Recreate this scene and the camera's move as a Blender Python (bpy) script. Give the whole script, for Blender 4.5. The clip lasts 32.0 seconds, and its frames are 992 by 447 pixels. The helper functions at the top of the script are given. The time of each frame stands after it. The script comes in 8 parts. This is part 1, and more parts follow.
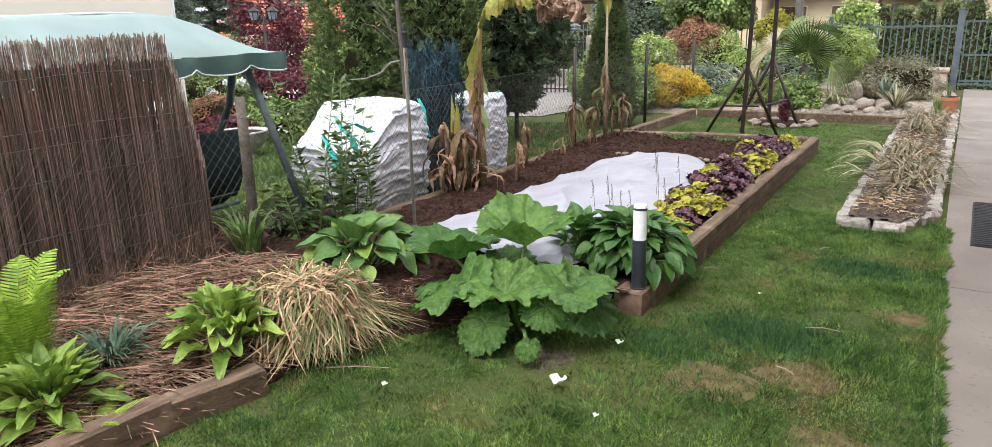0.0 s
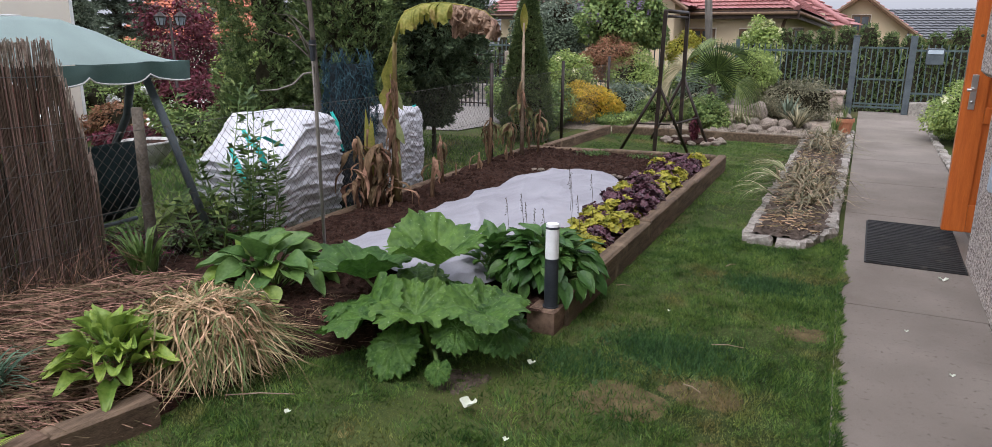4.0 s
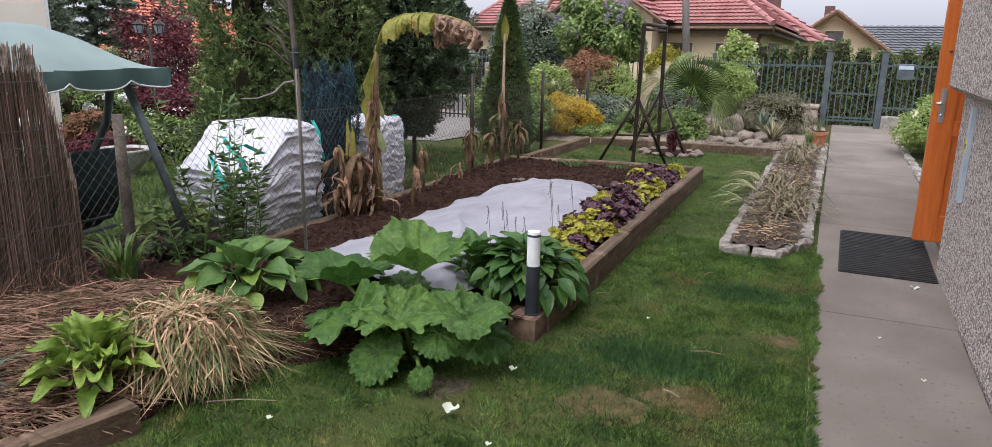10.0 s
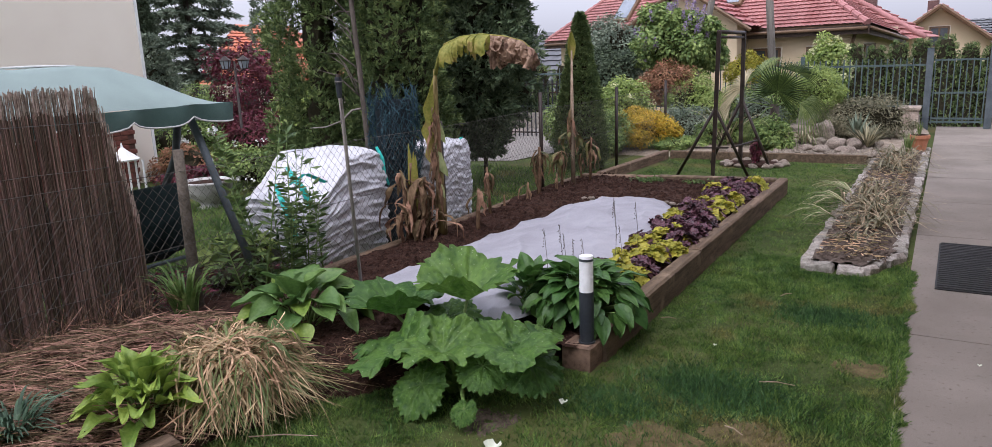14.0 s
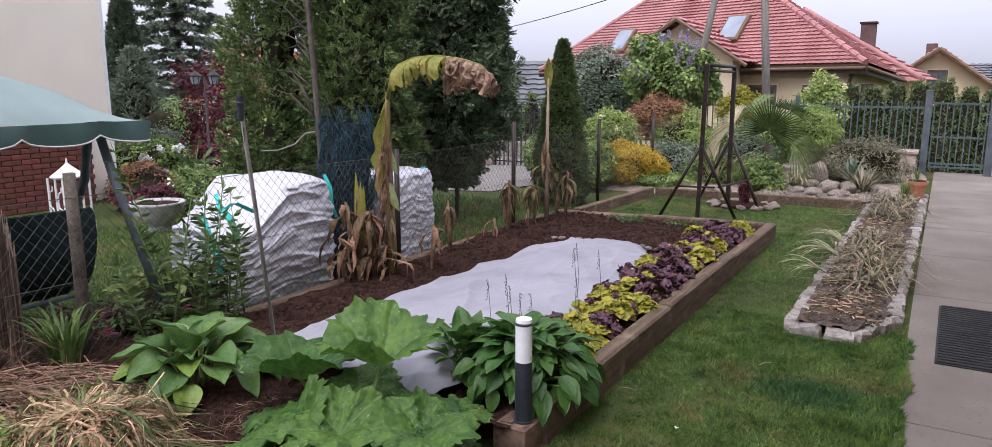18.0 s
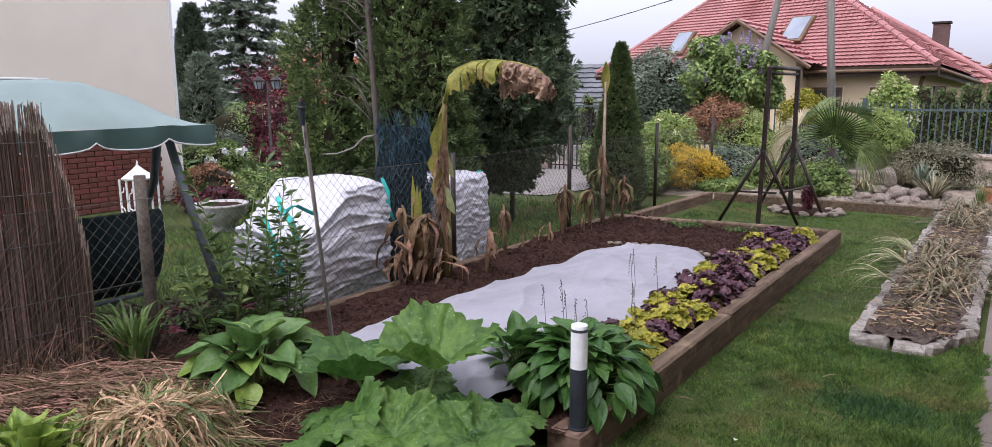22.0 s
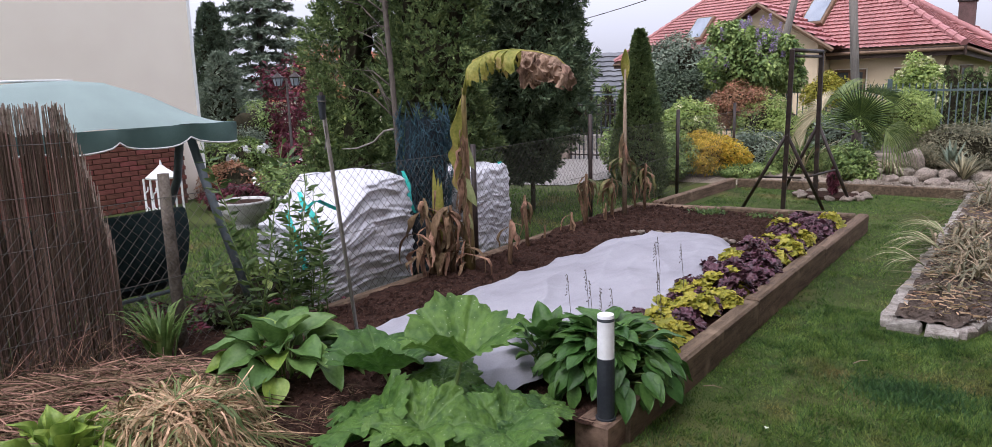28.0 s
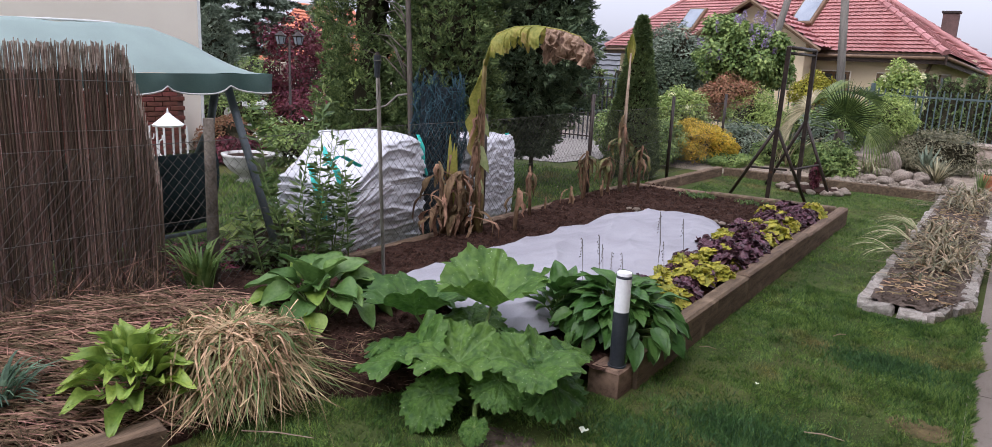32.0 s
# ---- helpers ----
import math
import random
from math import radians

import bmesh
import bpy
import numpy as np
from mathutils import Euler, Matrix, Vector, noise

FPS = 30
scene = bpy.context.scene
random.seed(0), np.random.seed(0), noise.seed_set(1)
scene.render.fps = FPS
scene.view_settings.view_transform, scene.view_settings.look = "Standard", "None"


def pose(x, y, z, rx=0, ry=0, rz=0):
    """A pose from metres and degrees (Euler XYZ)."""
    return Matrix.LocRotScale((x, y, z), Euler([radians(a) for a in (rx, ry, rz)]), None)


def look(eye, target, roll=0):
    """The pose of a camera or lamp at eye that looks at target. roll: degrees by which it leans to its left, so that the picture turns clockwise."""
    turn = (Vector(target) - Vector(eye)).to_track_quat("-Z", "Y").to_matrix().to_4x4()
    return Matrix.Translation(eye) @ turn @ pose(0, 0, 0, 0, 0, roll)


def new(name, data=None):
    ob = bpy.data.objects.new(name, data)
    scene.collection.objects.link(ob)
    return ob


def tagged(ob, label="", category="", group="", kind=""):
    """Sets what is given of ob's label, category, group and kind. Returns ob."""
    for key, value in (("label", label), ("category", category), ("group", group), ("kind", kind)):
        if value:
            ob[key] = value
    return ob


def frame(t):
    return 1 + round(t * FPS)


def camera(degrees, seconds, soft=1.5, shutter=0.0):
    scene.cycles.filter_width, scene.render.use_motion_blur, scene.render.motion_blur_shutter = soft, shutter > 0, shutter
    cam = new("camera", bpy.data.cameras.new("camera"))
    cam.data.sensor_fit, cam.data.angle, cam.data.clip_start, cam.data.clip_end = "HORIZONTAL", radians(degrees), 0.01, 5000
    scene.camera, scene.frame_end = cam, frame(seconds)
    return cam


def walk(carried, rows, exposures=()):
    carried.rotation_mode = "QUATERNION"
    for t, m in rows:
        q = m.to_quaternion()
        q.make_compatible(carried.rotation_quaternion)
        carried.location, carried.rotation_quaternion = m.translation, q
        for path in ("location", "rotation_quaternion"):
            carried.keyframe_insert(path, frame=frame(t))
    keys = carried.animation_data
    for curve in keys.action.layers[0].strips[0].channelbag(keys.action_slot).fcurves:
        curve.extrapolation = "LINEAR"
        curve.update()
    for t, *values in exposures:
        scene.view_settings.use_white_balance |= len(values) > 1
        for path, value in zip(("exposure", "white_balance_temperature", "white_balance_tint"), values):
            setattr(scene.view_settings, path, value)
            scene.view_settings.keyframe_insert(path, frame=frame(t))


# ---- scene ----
cam = camera(67.4, 32.0, soft=0.4)
PATH = [
    (0, (2.572, -0.154, 1.546), (1.549, 1.476, 1.003), -1.4),
    (0.5, (2.606, -0.119, 1.539), (1.63, 1.548, 1.022), -2.0),
    (1, (2.622, -0.119, 1.536), (1.752, 1.607, 1.023), -2.3),
    (1.5, (2.638, -0.09, 1.534), (1.806, 1.653, 1.014), -1.9),
    (2, (2.627, -0.087, 1.577), (1.821, 1.666, 1.051), -2.6),
    (2.5, (2.594, -0.101, 1.632), (1.772, 1.657, 1.15), -3.9),
    (3, (2.592, -0.079, 1.6), (1.755, 1.68, 1.147), -2.2),
    (3.5, (2.591, -0.074, 1.564), (1.755, 1.67, 1.056), -0.4),
    (5.5, (2.534, -0.099, 1.564), (1.688, 1.644, 1.066), 1.1),
    (6, (2.556, -0.08, 1.556), (1.723, 1.681, 1.102), 0.5),
    (6.5, (2.575, -0.093, 1.527), (1.756, 1.662, 1.028), 1.6),
    (7, (2.558, -0.072, 1.521), (1.768, 1.688, 0.993), 1.9),
    (7.5, (2.56, -0.073, 1.52), (1.774, 1.682, 0.971), 1.7),
    (8, (2.546, -0.055, 1.525), (1.785, 1.71, 0.974), 1.2),
    (8.5, (2.567, -0.062, 1.534), (1.861, 1.734, 1.009), 0.6),
    (9, (2.586, -0.104, 1.534), (1.828, 1.671, 1.01), 2.4),
    (9.5, (2.584, -0.101, 1.534), (1.793, 1.654, 0.99), 2.0),
    (10, (2.581, -0.121, 1.553), (1.789, 1.651, 1.07), 1.0),
    (10.5, (2.577, -0.099, 1.547), (1.702, 1.645, 1.104), 1.5),
    (11, (2.58, -0.102, 1.544), (1.654, 1.62, 1.124), 1.6),
    (11.5, (2.56, -0.081, 1.547), (1.63, 1.643, 1.143), 1.4),
    (12, (2.577, -0.091, 1.561), (1.633, 1.633, 1.192), 0.9),
    (12.5, (2.588, -0.209, 1.546), (1.686, 1.535, 1.17), 1.2),
    (13, (2.633, -0.183, 1.551), (1.749, 1.558, 1.117), -0.8),
    (13.5, (2.689, 0.028, 1.537), (1.623, 1.663, 1.102), -3.4),
    (14, (2.708, 0.116, 1.555), (1.695, 1.784, 1.12), -2.2),
    (14.5, (2.593, 0.247, 1.538), (1.731, 1.997, 1.095), 4.0),
    (16.5, (2.649, 0.806, 1.506), (1.636, 2.473, 1.065), -1.4),
    (17, (2.652, 0.809, 1.514), (1.658, 2.491, 1.087), -0.1),
    (17.5, (2.647, 0.8, 1.521), (1.651, 2.487, 1.119), 1.6),
    (18, (2.66, 0.788, 1.541), (1.651, 2.475, 1.173), 0.0),
    (18.5, (2.672, 0.795, 1.545), (1.632, 2.468, 1.201), -0.9),
    (19, (2.663, 0.806, 1.542), (1.587, 2.459, 1.206), -0.8),
    (19.5, (2.659, 0.799, 1.536), (1.573, 2.444, 1.195), -0.6),
    (20, (2.663, 0.797, 1.534), (1.566, 2.43, 1.176), -0.6),
    (20.5, (2.649, 0.802, 1.545), (1.549, 2.436, 1.197), -1.1),
    (21, (2.671, 0.793, 1.537), (1.559, 2.418, 1.189), -1.0),
    (21.5, (2.649, 0.813, 1.533), (1.536, 2.435, 1.171), -1.1),
    (22, (2.649, 0.793, 1.545), (1.516, 2.402, 1.186), -0.2),
    (22.5, (2.648, 0.797, 1.54), (1.5, 2.395, 1.18), -0.4),
    (23, (2.648, 0.797, 1.535), (1.492, 2.388, 1.169), -0.5),
    (23.5, (2.65, 0.797, 1.536), (1.495, 2.388, 1.166), -0.6),
    (24, (2.647, 0.79, 1.537), (1.489, 2.376, 1.159), -0.6),
    (24.5, (2.649, 0.792, 1.536), (1.496, 2.38, 1.154), -0.7),
    (25, (2.647, 0.797, 1.538), (1.498, 2.388, 1.154), -0.8),
    (25.5, (2.648, 0.799, 1.537), (1.503, 2.395, 1.161), -1.0),
    (27.5, (2.638, 0.799, 1.535), (1.487, 2.393, 1.165), -0.4),
    (28, (2.626, 0.805, 1.534), (1.451, 2.378, 1.155), -1.7),
    (28.5, (2.588, 0.782, 1.526), (1.377, 2.33, 1.154), -3.2),
    (29, (2.606, 0.513, 1.533), (1.398, 2.062, 1.154), -0.3),
    (29.5, (2.607, 0.36, 1.538), (1.404, 1.904, 1.125), 2.0),
    (30, (2.609, 0.32, 1.533), (1.424, 1.871, 1.1), 2.2),
    (30.5, (2.596, 0.356, 1.521), (1.469, 1.947, 1.074), 2.6),
    (31, (2.584, 0.383, 1.52), (1.481, 1.99, 1.075), 2.7),
    (31.5, (2.585, 0.378, 1.52), (1.476, 1.983, 1.081), 2.8),
    (32, (2.591, 0.375, 1.513), (1.483, 1.982, 1.073), 2.7),
]
walk(cam, [(t, look(eye, target, roll)) for t, eye, target, roll in PATH],
     exposures=[(0.0, 0.92, 6300, 12), (0.5, 0.62, 6300, 12), (1.0, 0.30, 6200, 14), (2.0, 0.30, 6150, 15), (3.5, 0.24, 6100, 16), (6.0, 0.27, 6100, 16), (9.0, 0.30, 6180, 16), (10.5, 0.33, 6120, 17), (12.5, 0.20, 6050, 19), (17.0, 0.32, 6020, 22), (25.0, 0.36, 6020, 22), (32.0, 0.32, 6020, 20)])

# ---- light: a bright overcast sky ----
world = bpy.data.worlds.new("overcast_sky")
scene.world = world
world.use_nodes = True
wn, wl = world.node_tree.nodes, world.node_tree.links
sky = wn.new("ShaderNodeTexSky")
sky.sky_type = "NISHITA"
sky.sun_disc = False
sky.sun_elevation, sky.sun_rotation = radians(52), radians(200)
sky.air_density, sky.dust_density, sky.ozone_density = 1.0, 4.0, 1.0
soft_sky = wn.new("ShaderNodeHueSaturation")
soft_sky.inputs["Saturation"].default_value = 0.28
cloud_coord = wn.new("ShaderNodeTexCoord")
cloud_noise = wn.new("ShaderNodeTexNoise")
cloud_noise.inputs["Scale"].default_value = 2.2
cloud_noise.inputs["Detail"].default_value = 5
cloud_map = wn.new("ShaderNodeMapRange")
cloud_map.inputs["To Min"].default_value, cloud_map.inputs["To Max"].default_value = 1.65, 2.2
wl.new(cloud_coord.outputs["Generated"], cloud_noise.inputs["Vector"])
wl.new(cloud_noise.outputs["Fac"], cloud_map.inputs["Value"])
wl.new(sky.outputs["Color"], soft_sky.inputs["Color"])
wl.new(cloud_map.outputs["Result"], soft_sky.inputs["Value"])
cloud_tone = wn.new("ShaderNodeMapRange")
cloud_tone.inputs["To Min"].default_value, cloud_tone.inputs["To Max"].default_value = 3.7, 5.3
wl.new(cloud_noise.outputs["Fac"], cloud_tone.inputs["Value"])
cloud_deck = wn.new("ShaderNodeVectorMath")
cloud_deck.operation = "SCALE"
cloud_deck.inputs[0].default_value = (0.95, 0.985, 1.06)
# a closed cloud cover is brighter overhead than at the horizon
height = wn.new("ShaderNodeSeparateXYZ")
wl.new(cloud_coord.outputs["Generated"], height.inputs[0])
zenith = wn.new("ShaderNodeMapRange")
zenith.inputs["To Min"].default_value, zenith.inputs["To Max"].default_value = 0.92, 2.4
wl.new(height.outputs["Z"], zenith.inputs["Value"])
cloud_light = wn.new("ShaderNodeMath")
cloud_light.operation = "MULTIPLY"
wl.new(cloud_tone.outputs["Result"], cloud_light.inputs[0])
wl.new(zenith.outputs["Result"], cloud_light.inputs[1])
wl.new(cloud_light.outputs[0], cloud_deck.inputs["Scale"])
overcast = wn.new("ShaderNodeMix")
overcast.data_type = "RGBA"
overcast.inputs[0].default_value = 0.72
wl.new(soft_sky.outputs["Color"], overcast.inputs[6])
wl.new(cloud_deck.outputs["Vector"], overcast.inputs[7])
wl.new(overcast.outputs[2], wn["Background"].inputs["Color"])
wn["Background"].inputs["Strength"].default_value = 0.15
sun = new("sun", bpy.data.lights.new("sun", "SUN"))
sun.data.energy, sun.data.angle, sun.data.color = 1.4, radians(40), (1.0, 0.97, 0.93)
sun.matrix_world = look((0, 0, 20), (-2.0, 9.0, 0))
tagged(sun, "soft daylight through a closed cloud cover", "daylight", kind="structure")

# ---- building tools ----
rng = np.random.default_rng(7)


def origin_of(ob):
    """World place of an object that is only shifted, never turned."""
    v = Vector((0, 0, 0))
    while ob:
        v += ob.location
        ob = ob.parent
    return v


class Geo:
    """Collects the corners and faces of one mesh, in world metres."""

    def __init__(self):
        self.v, self.f = [], []

    def add(self, verts, faces):
        n = len(self.v)
        self.v += [tuple(p) for p in verts]
        self.f += [tuple(i + n for i in f) for f in faces]
        return self

    def box(self, x0, y0, z0, x1, y1, z1, bevel=0.0, turn=None):
        b = min(bevel, (x1 - x0) * 0.45, (y1 - y0) * 0.45, (z1 - z0) * 0.45)
        rings = [(z0, b), (z0 + b, 0), (z1 - b, 0), (z1, b)] if b > 0 else [(z0, 0), (z1, 0)]
        vs = []
        for z, i in rings:
            vs += [(x0 + i, y0 + i, z), (x1 - i, y0 + i, z), (x1 - i, y1 - i, z), (x0 + i, y1 - i, z)]
        fs = [(3, 2, 1, 0)]
        for k in range(len(rings) - 1):
            for j in range(4):
                a, c = 4 * k + j, 4 * k + (j + 1) % 4
                fs.append((a, c, c + 4, a + 4))
        m = 4 * (len(rings) - 1)
        fs.append((m, m + 1, m + 2, m + 3))
        if turn is not None:
            vs = [tuple(turn @ Vector(p)) for p in vs]
        return self.add(vs, fs)

    def tube(self, pts, radii, sides=8, caps=True):
        pts = [Vector(p) for p in pts]
        if not hasattr(radii, "__len__"):
            radii = [radii] * len(pts)
        vs, fs = [], []
        up = Vector((0.31, 0.17, 1)).normalized()
        last = None
        for i, p in enumerate(pts):
            d = (pts[min(i + 1, len(pts) - 1)] - pts[max(i - 1, 0)]).normalized()
            if last is not None and d.dot(last) < -0.5:
                d = -d
            if d.length < 0.5:
                d = last if last is not None else Vector((0, 0, 1))
            last = d
            a = d.cross(up)
            if a.length < 0.05:
                a = d.cross(Vector((1, 0, 0)))
            a.normalize()
            b = d.cross(a)
            for k in range(sides):
                w = 2 * math.pi * k / sides
                vs.append(p + (a * math.cos(w) + b * math.sin(w)) * radii[i])
        for i in range(len(pts) - 1):
            for k in range(sides):
                a, b = i * sides + k, i * sides + (k + 1) % sides
                fs.append((a, b, b + sides, a + sides))
        if caps:
            fs.append(tuple(range(sides))[::-1])
            fs.append(tuple(range((len(pts) - 1) * sides, len(pts) * sides)))
        return self.add(vs, fs)

    def ribbon(self, pts, widths, side, sag=0.0):
        """A blade along pts: three points across, the middle one lowered by sag times the width."""
        vs, fs = [], []
        for i, p in enumerate(pts):
            p, s = Vector(p), Vector(side)
            w = widths[i]
            vs += [p - s * w, p - Vector((0, 0, sag * w)), p + s * w]
        for i in range(len(pts) - 1):
            a = 3 * i
            fs += [(a, a + 1, a + 4, a + 3), (a + 1, a + 2, a + 5, a + 4)]
        return self.add(vs, fs)

    def grid(self, fn, nu, nv):
        vs = [fn(i / nu, j / nv) for j in range(nv + 1) for i in range(nu + 1)]
        fs = [(j * (nu + 1) + i, j * (nu + 1) + i + 1, (j + 1) * (nu + 1) + i + 1, (j + 1) * (nu + 1) + i)
              for j in range(nv) for i in range(nu)]
        return self.add(vs, fs)

    def prism(self, outline, z0, z1):
        n = len(outline)
        vs = [(x, y, z0) for x, y in outline] + [(x, y, z1) for x, y in outline]
        fs = [tuple(range(n))[::-1], tuple(range(n, 2 * n))]
        fs += [(k, (k + 1) % n, n + (k + 1) % n, n + k) for k in range(n)]
        return self.add(vs, fs)

    def mesh(self, name, material, smooth=False, off=(0, 0, 0)):
        me = bpy.data.meshes.new(name)
        ox, oy, oz = off
        me.from_pydata([(x - ox, y - oy, z - oz) for x, y, z in self.v], [], self.f)
        if smooth:
            me.polygons.foreach_set("use_smooth", [True] * len(me.polygons))
        if material:
            me.materials.append(material)
        me.update()
        return me


def array_mesh(name, verts, faces, material, smooth=False):
    """A mesh straight from arrays; faces all have the same number of corners."""
    me = bpy.data.meshes.new(name)
    n, k = faces.shape
    me.vertices.add(len(verts))
    me.vertices.foreach_set("co", np.asarray(verts, np.float32).ravel())
    me.loops.add(n * k)
    me.loops.foreach_set("vertex_index", np.asarray(faces, np.int32).ravel())
    me.polygons.add(n)
    me.polygons.foreach_set("loop_start", np.arange(0, n * k, k, dtype=np.int32))
    me.polygons.foreach_set("loop_total", np.full(n, k, np.int32))
    if smooth:
        me.polygons.foreach_set("use_smooth", np.ones(n, bool))
    me.materials.append(material)
    me.update(calc_edges=True)
    return me


def thing(name, at, label="", category="", group="", kind=""):
    ob = new(name)
    ob.location = at
    ob.empty_display_size = 0.1
    return tagged(ob, label, category, group, kind)


def part(name, geo, material, parent, label="", smooth=False, kind=""):
    """One mesh object under a thing or a part; geo is a Geo in world metres."""
    off = origin_of(parent)
    ob = new(name, geo.mesh(name, material, smooth, off))
    ob.parent = parent
    return tagged(ob, label, kind=kind)


def part_data(name, me, parent, m=None, label="", kind=""):
    """A mesh object on given mesh data under a parent, at the pose m, which is local to the parent."""
    ob = new(name, me)
    ob.parent = parent
    if m is not None:
        ob.matrix_basis = m
    return tagged(ob, label, kind=kind)


def solo(name, geo, material, at, label="", category="", group="", kind="", smooth=False):
    """A thing that is a single mesh."""
    ob = new(name, geo.mesh(name, material, smooth, at))
    ob.location = at
    return tagged(ob, label, category, group, kind)


def unit(a):
    return a / np.maximum(np.linalg.norm(a, axis=-1, keepdims=True), 1e-9)


def leaf_arrays(base, way, length, width, fold=0.25, face=None):
    """Many small folded leaves: base and way are N x 3; length and width are numbers or N; face: the ways that their upper sides look."""
    n = len(base)
    way = unit(way)
    ref = rng.normal(size=(n, 3)) if face is None else face
    side = unit(np.cross(way, ref))
    nor = np.cross(side, way)
    length = np.broadcast_to(np.asarray(length, float), (n,))[:, None]
    width = np.broadcast_to(np.asarray(width, float), (n,))[:, None]
    mid = base + way * length * 0.5
    v = np.stack([base, mid - side * width * 0.5 + nor * width * fold, base + way * length,
                  mid + side * width * 0.5 + nor * width * fold], 1).reshape(-1, 3)
    i = np.arange(n)[:, None] * 4
    f = np.concatenate([i + [0, 1, 2], i + [0, 2, 3]], 0)
    return v, f


def clump_points(n, clumps, radii, shell=0.55, spread=0.3, flat=1.0, base=0.0):
    """Leaf places on rounded clumps within an uneven ellipsoid round (0, 0, 0), with their ways and faces."""
    c = unit(rng.normal(size=(clumps, 3)))
    off = rng.uniform(0, 90)
    uneven = np.array([1.0 + 0.38 * noise.noise((q[0] * 1.5 + off, q[1] * 1.5, q[2] * 1.5)) + 0.20 * noise.noise((q[0] * 4 + off, q[1] * 4, q[2] * 4)) for q in c])
    dirs = c.copy()
    c = c * ((shell + (1 - shell) * rng.random((clumps, 1)) ** 0.6) * uneven[:, None] * (1 - 0.55 * spread))
    size = spread * (0.7 + 0.75 * rng.random((clumps, 1)))
    pick = rng.integers(0, clumps, n)
    u = unit(rng.normal(size=(n, 3)) + dirs[pick] * 0.6 + np.array([0, 0, 0.2]))
    p = (c[pick] + u * size[pick] * (0.70 + 0.42 * rng.random((n, 1)))) * np.array(radii)
    face = unit(u * 0.8 + np.array([0, 0, 0.6]) + rng.normal(size=(n, 3)) * 0.38)
    w = u + dirs[pick] * 0.5 + np.array([0, 0, 0.25 * flat - 0.35]) + rng.normal(size=(n, 3)) * 0.6
    w = unit(w - face * (w * face).sum(1, keepdims=True))
    keep = p[:, 2] > -radii[2] + base
    return p[keep], w[keep], face[keep]


# ---- materials ----
def material(name, c1, c2, scale=6.0, rough=0.75, bump=0.3, fine=60.0, metal=0.0, vary=0.0, island=0.0,
             through_light=0.0, mottle=None, coat=0.0, stretch=(1, 1, 1), relief=0.01, spec=0.3):
    """Two scales of colour noise, bump, and variation from object to object or island to island."""
    m = bpy.data.materials.new(name)
    m.use_nodes = True
    n, l = m.node_tree.nodes, m.node_tree.links
    b = n["Principled BSDF"]
    co = n.new("ShaderNodeTexCoord")
    mp = n.new("ShaderNodeMapping")
    mp.inputs["Scale"].default_value = stretch
    l.new(co.outputs["Object"], mp.inputs["Vector"])
    big, small = n.new("ShaderNodeTexNoise"), n.new("ShaderNodeTexNoise")
    big.inputs["Scale"].default_value, big.inputs["Detail"].default_value = scale, 6
    small.inputs["Scale"].default_value, small.inputs["Detail"].default_value = fine, 4
    for t in (big, small):
        l.new(mp.outputs["Vector"], t.inputs["Vector"])
    mix = n.new("ShaderNodeMix")
    l.new(big.outputs["Fac"], mix.inputs[2])
    l.new(small.outputs["Fac"], mix.inputs[3])
    mix.inputs[0].default_value = 0.4
    ramp = n.new("ShaderNodeValToRGB")
    ramp.color_ramp.elements[0].position, ramp.color_ramp.elements[0].color = 0.36, (*c1, 1)
    ramp.color_ramp.elements[1].position, ramp.color_ramp.elements[1].color = 0.64, (*c2, 1)
    l.new(mix.outputs[0], ramp.inputs["Fac"])
    colour = ramp.outputs["Color"]
    if mottle:
        mc, msize, mlow, mhigh = mottle
        t = n.new("ShaderNodeTexNoise")
        t.inputs["Scale"].default_value, t.inputs["Detail"].default_value = msize, 8
        l.new(co.outputs["Object"], t.inputs["Vector"])
        r = n.new("ShaderNodeMapRange")
        r.inputs["From Min"].default_value, r.inputs["From Max"].default_value = mlow, mhigh
        l.new(t.outputs["Fac"], r.inputs["Value"])
        k = n.new("ShaderNodeMix")
        k.data_type = "RGBA"
        l.new(r.outputs["Result"], k.inputs[0])
        l.new(colour, k.inputs[6])
        k.inputs[7].default_value = (*mc, 1)
        colour = k.outputs[2]
    if vary or island:
        h = n.new("ShaderNodeHueSaturation")
        v = n.new("ShaderNodeMapRange")
        amount = vary or island
        v.inputs["To Min"].default_value, v.inputs["To Max"].default_value = 1 - amount, 1 + amount
        if vary:
            l.new(n.new("ShaderNodeObjectInfo").outputs["Random"], v.inputs["Value"])
        else:
            l.new(n.new("ShaderNodeNewGeometry").outputs["Random Per Island"], v.inputs["Value"])
        l.new(v.outputs["Result"], h.inputs["Value"])
        u = n.new("ShaderNodeMapRange")
        u.inputs["To Min"].default_value, u.inputs["To Max"].default_value = 0.5 + amount * 0.05, 0.5 - amount * 0.05
        l.new(v.inputs["Value"].links[0].from_socket, u.inputs["Value"])
        l.new(u.outputs["Result"], h.inputs["Hue"])
        l.new(colour, h.inputs["Color"])
        colour = h.outputs["Color"]
    l.new(colour, b.inputs["Base Color"])
    b.inputs["Roughness"].default_value, b.inputs["Metallic"].default_value = rough, metal
    b.inputs["Coat Weight"].default_value = coat
    b.inputs["Specular IOR Level"].default_value = spec
    if bump:
        bp = n.new("ShaderNodeBump")
        bp.inputs["Strength"].default_value, bp.inputs["Distance"].default_value = bump, relief
        l.new(mix.outputs[0], bp.inputs["Height"])
        l.new(bp.outputs["Normal"], b.inputs["Normal"])
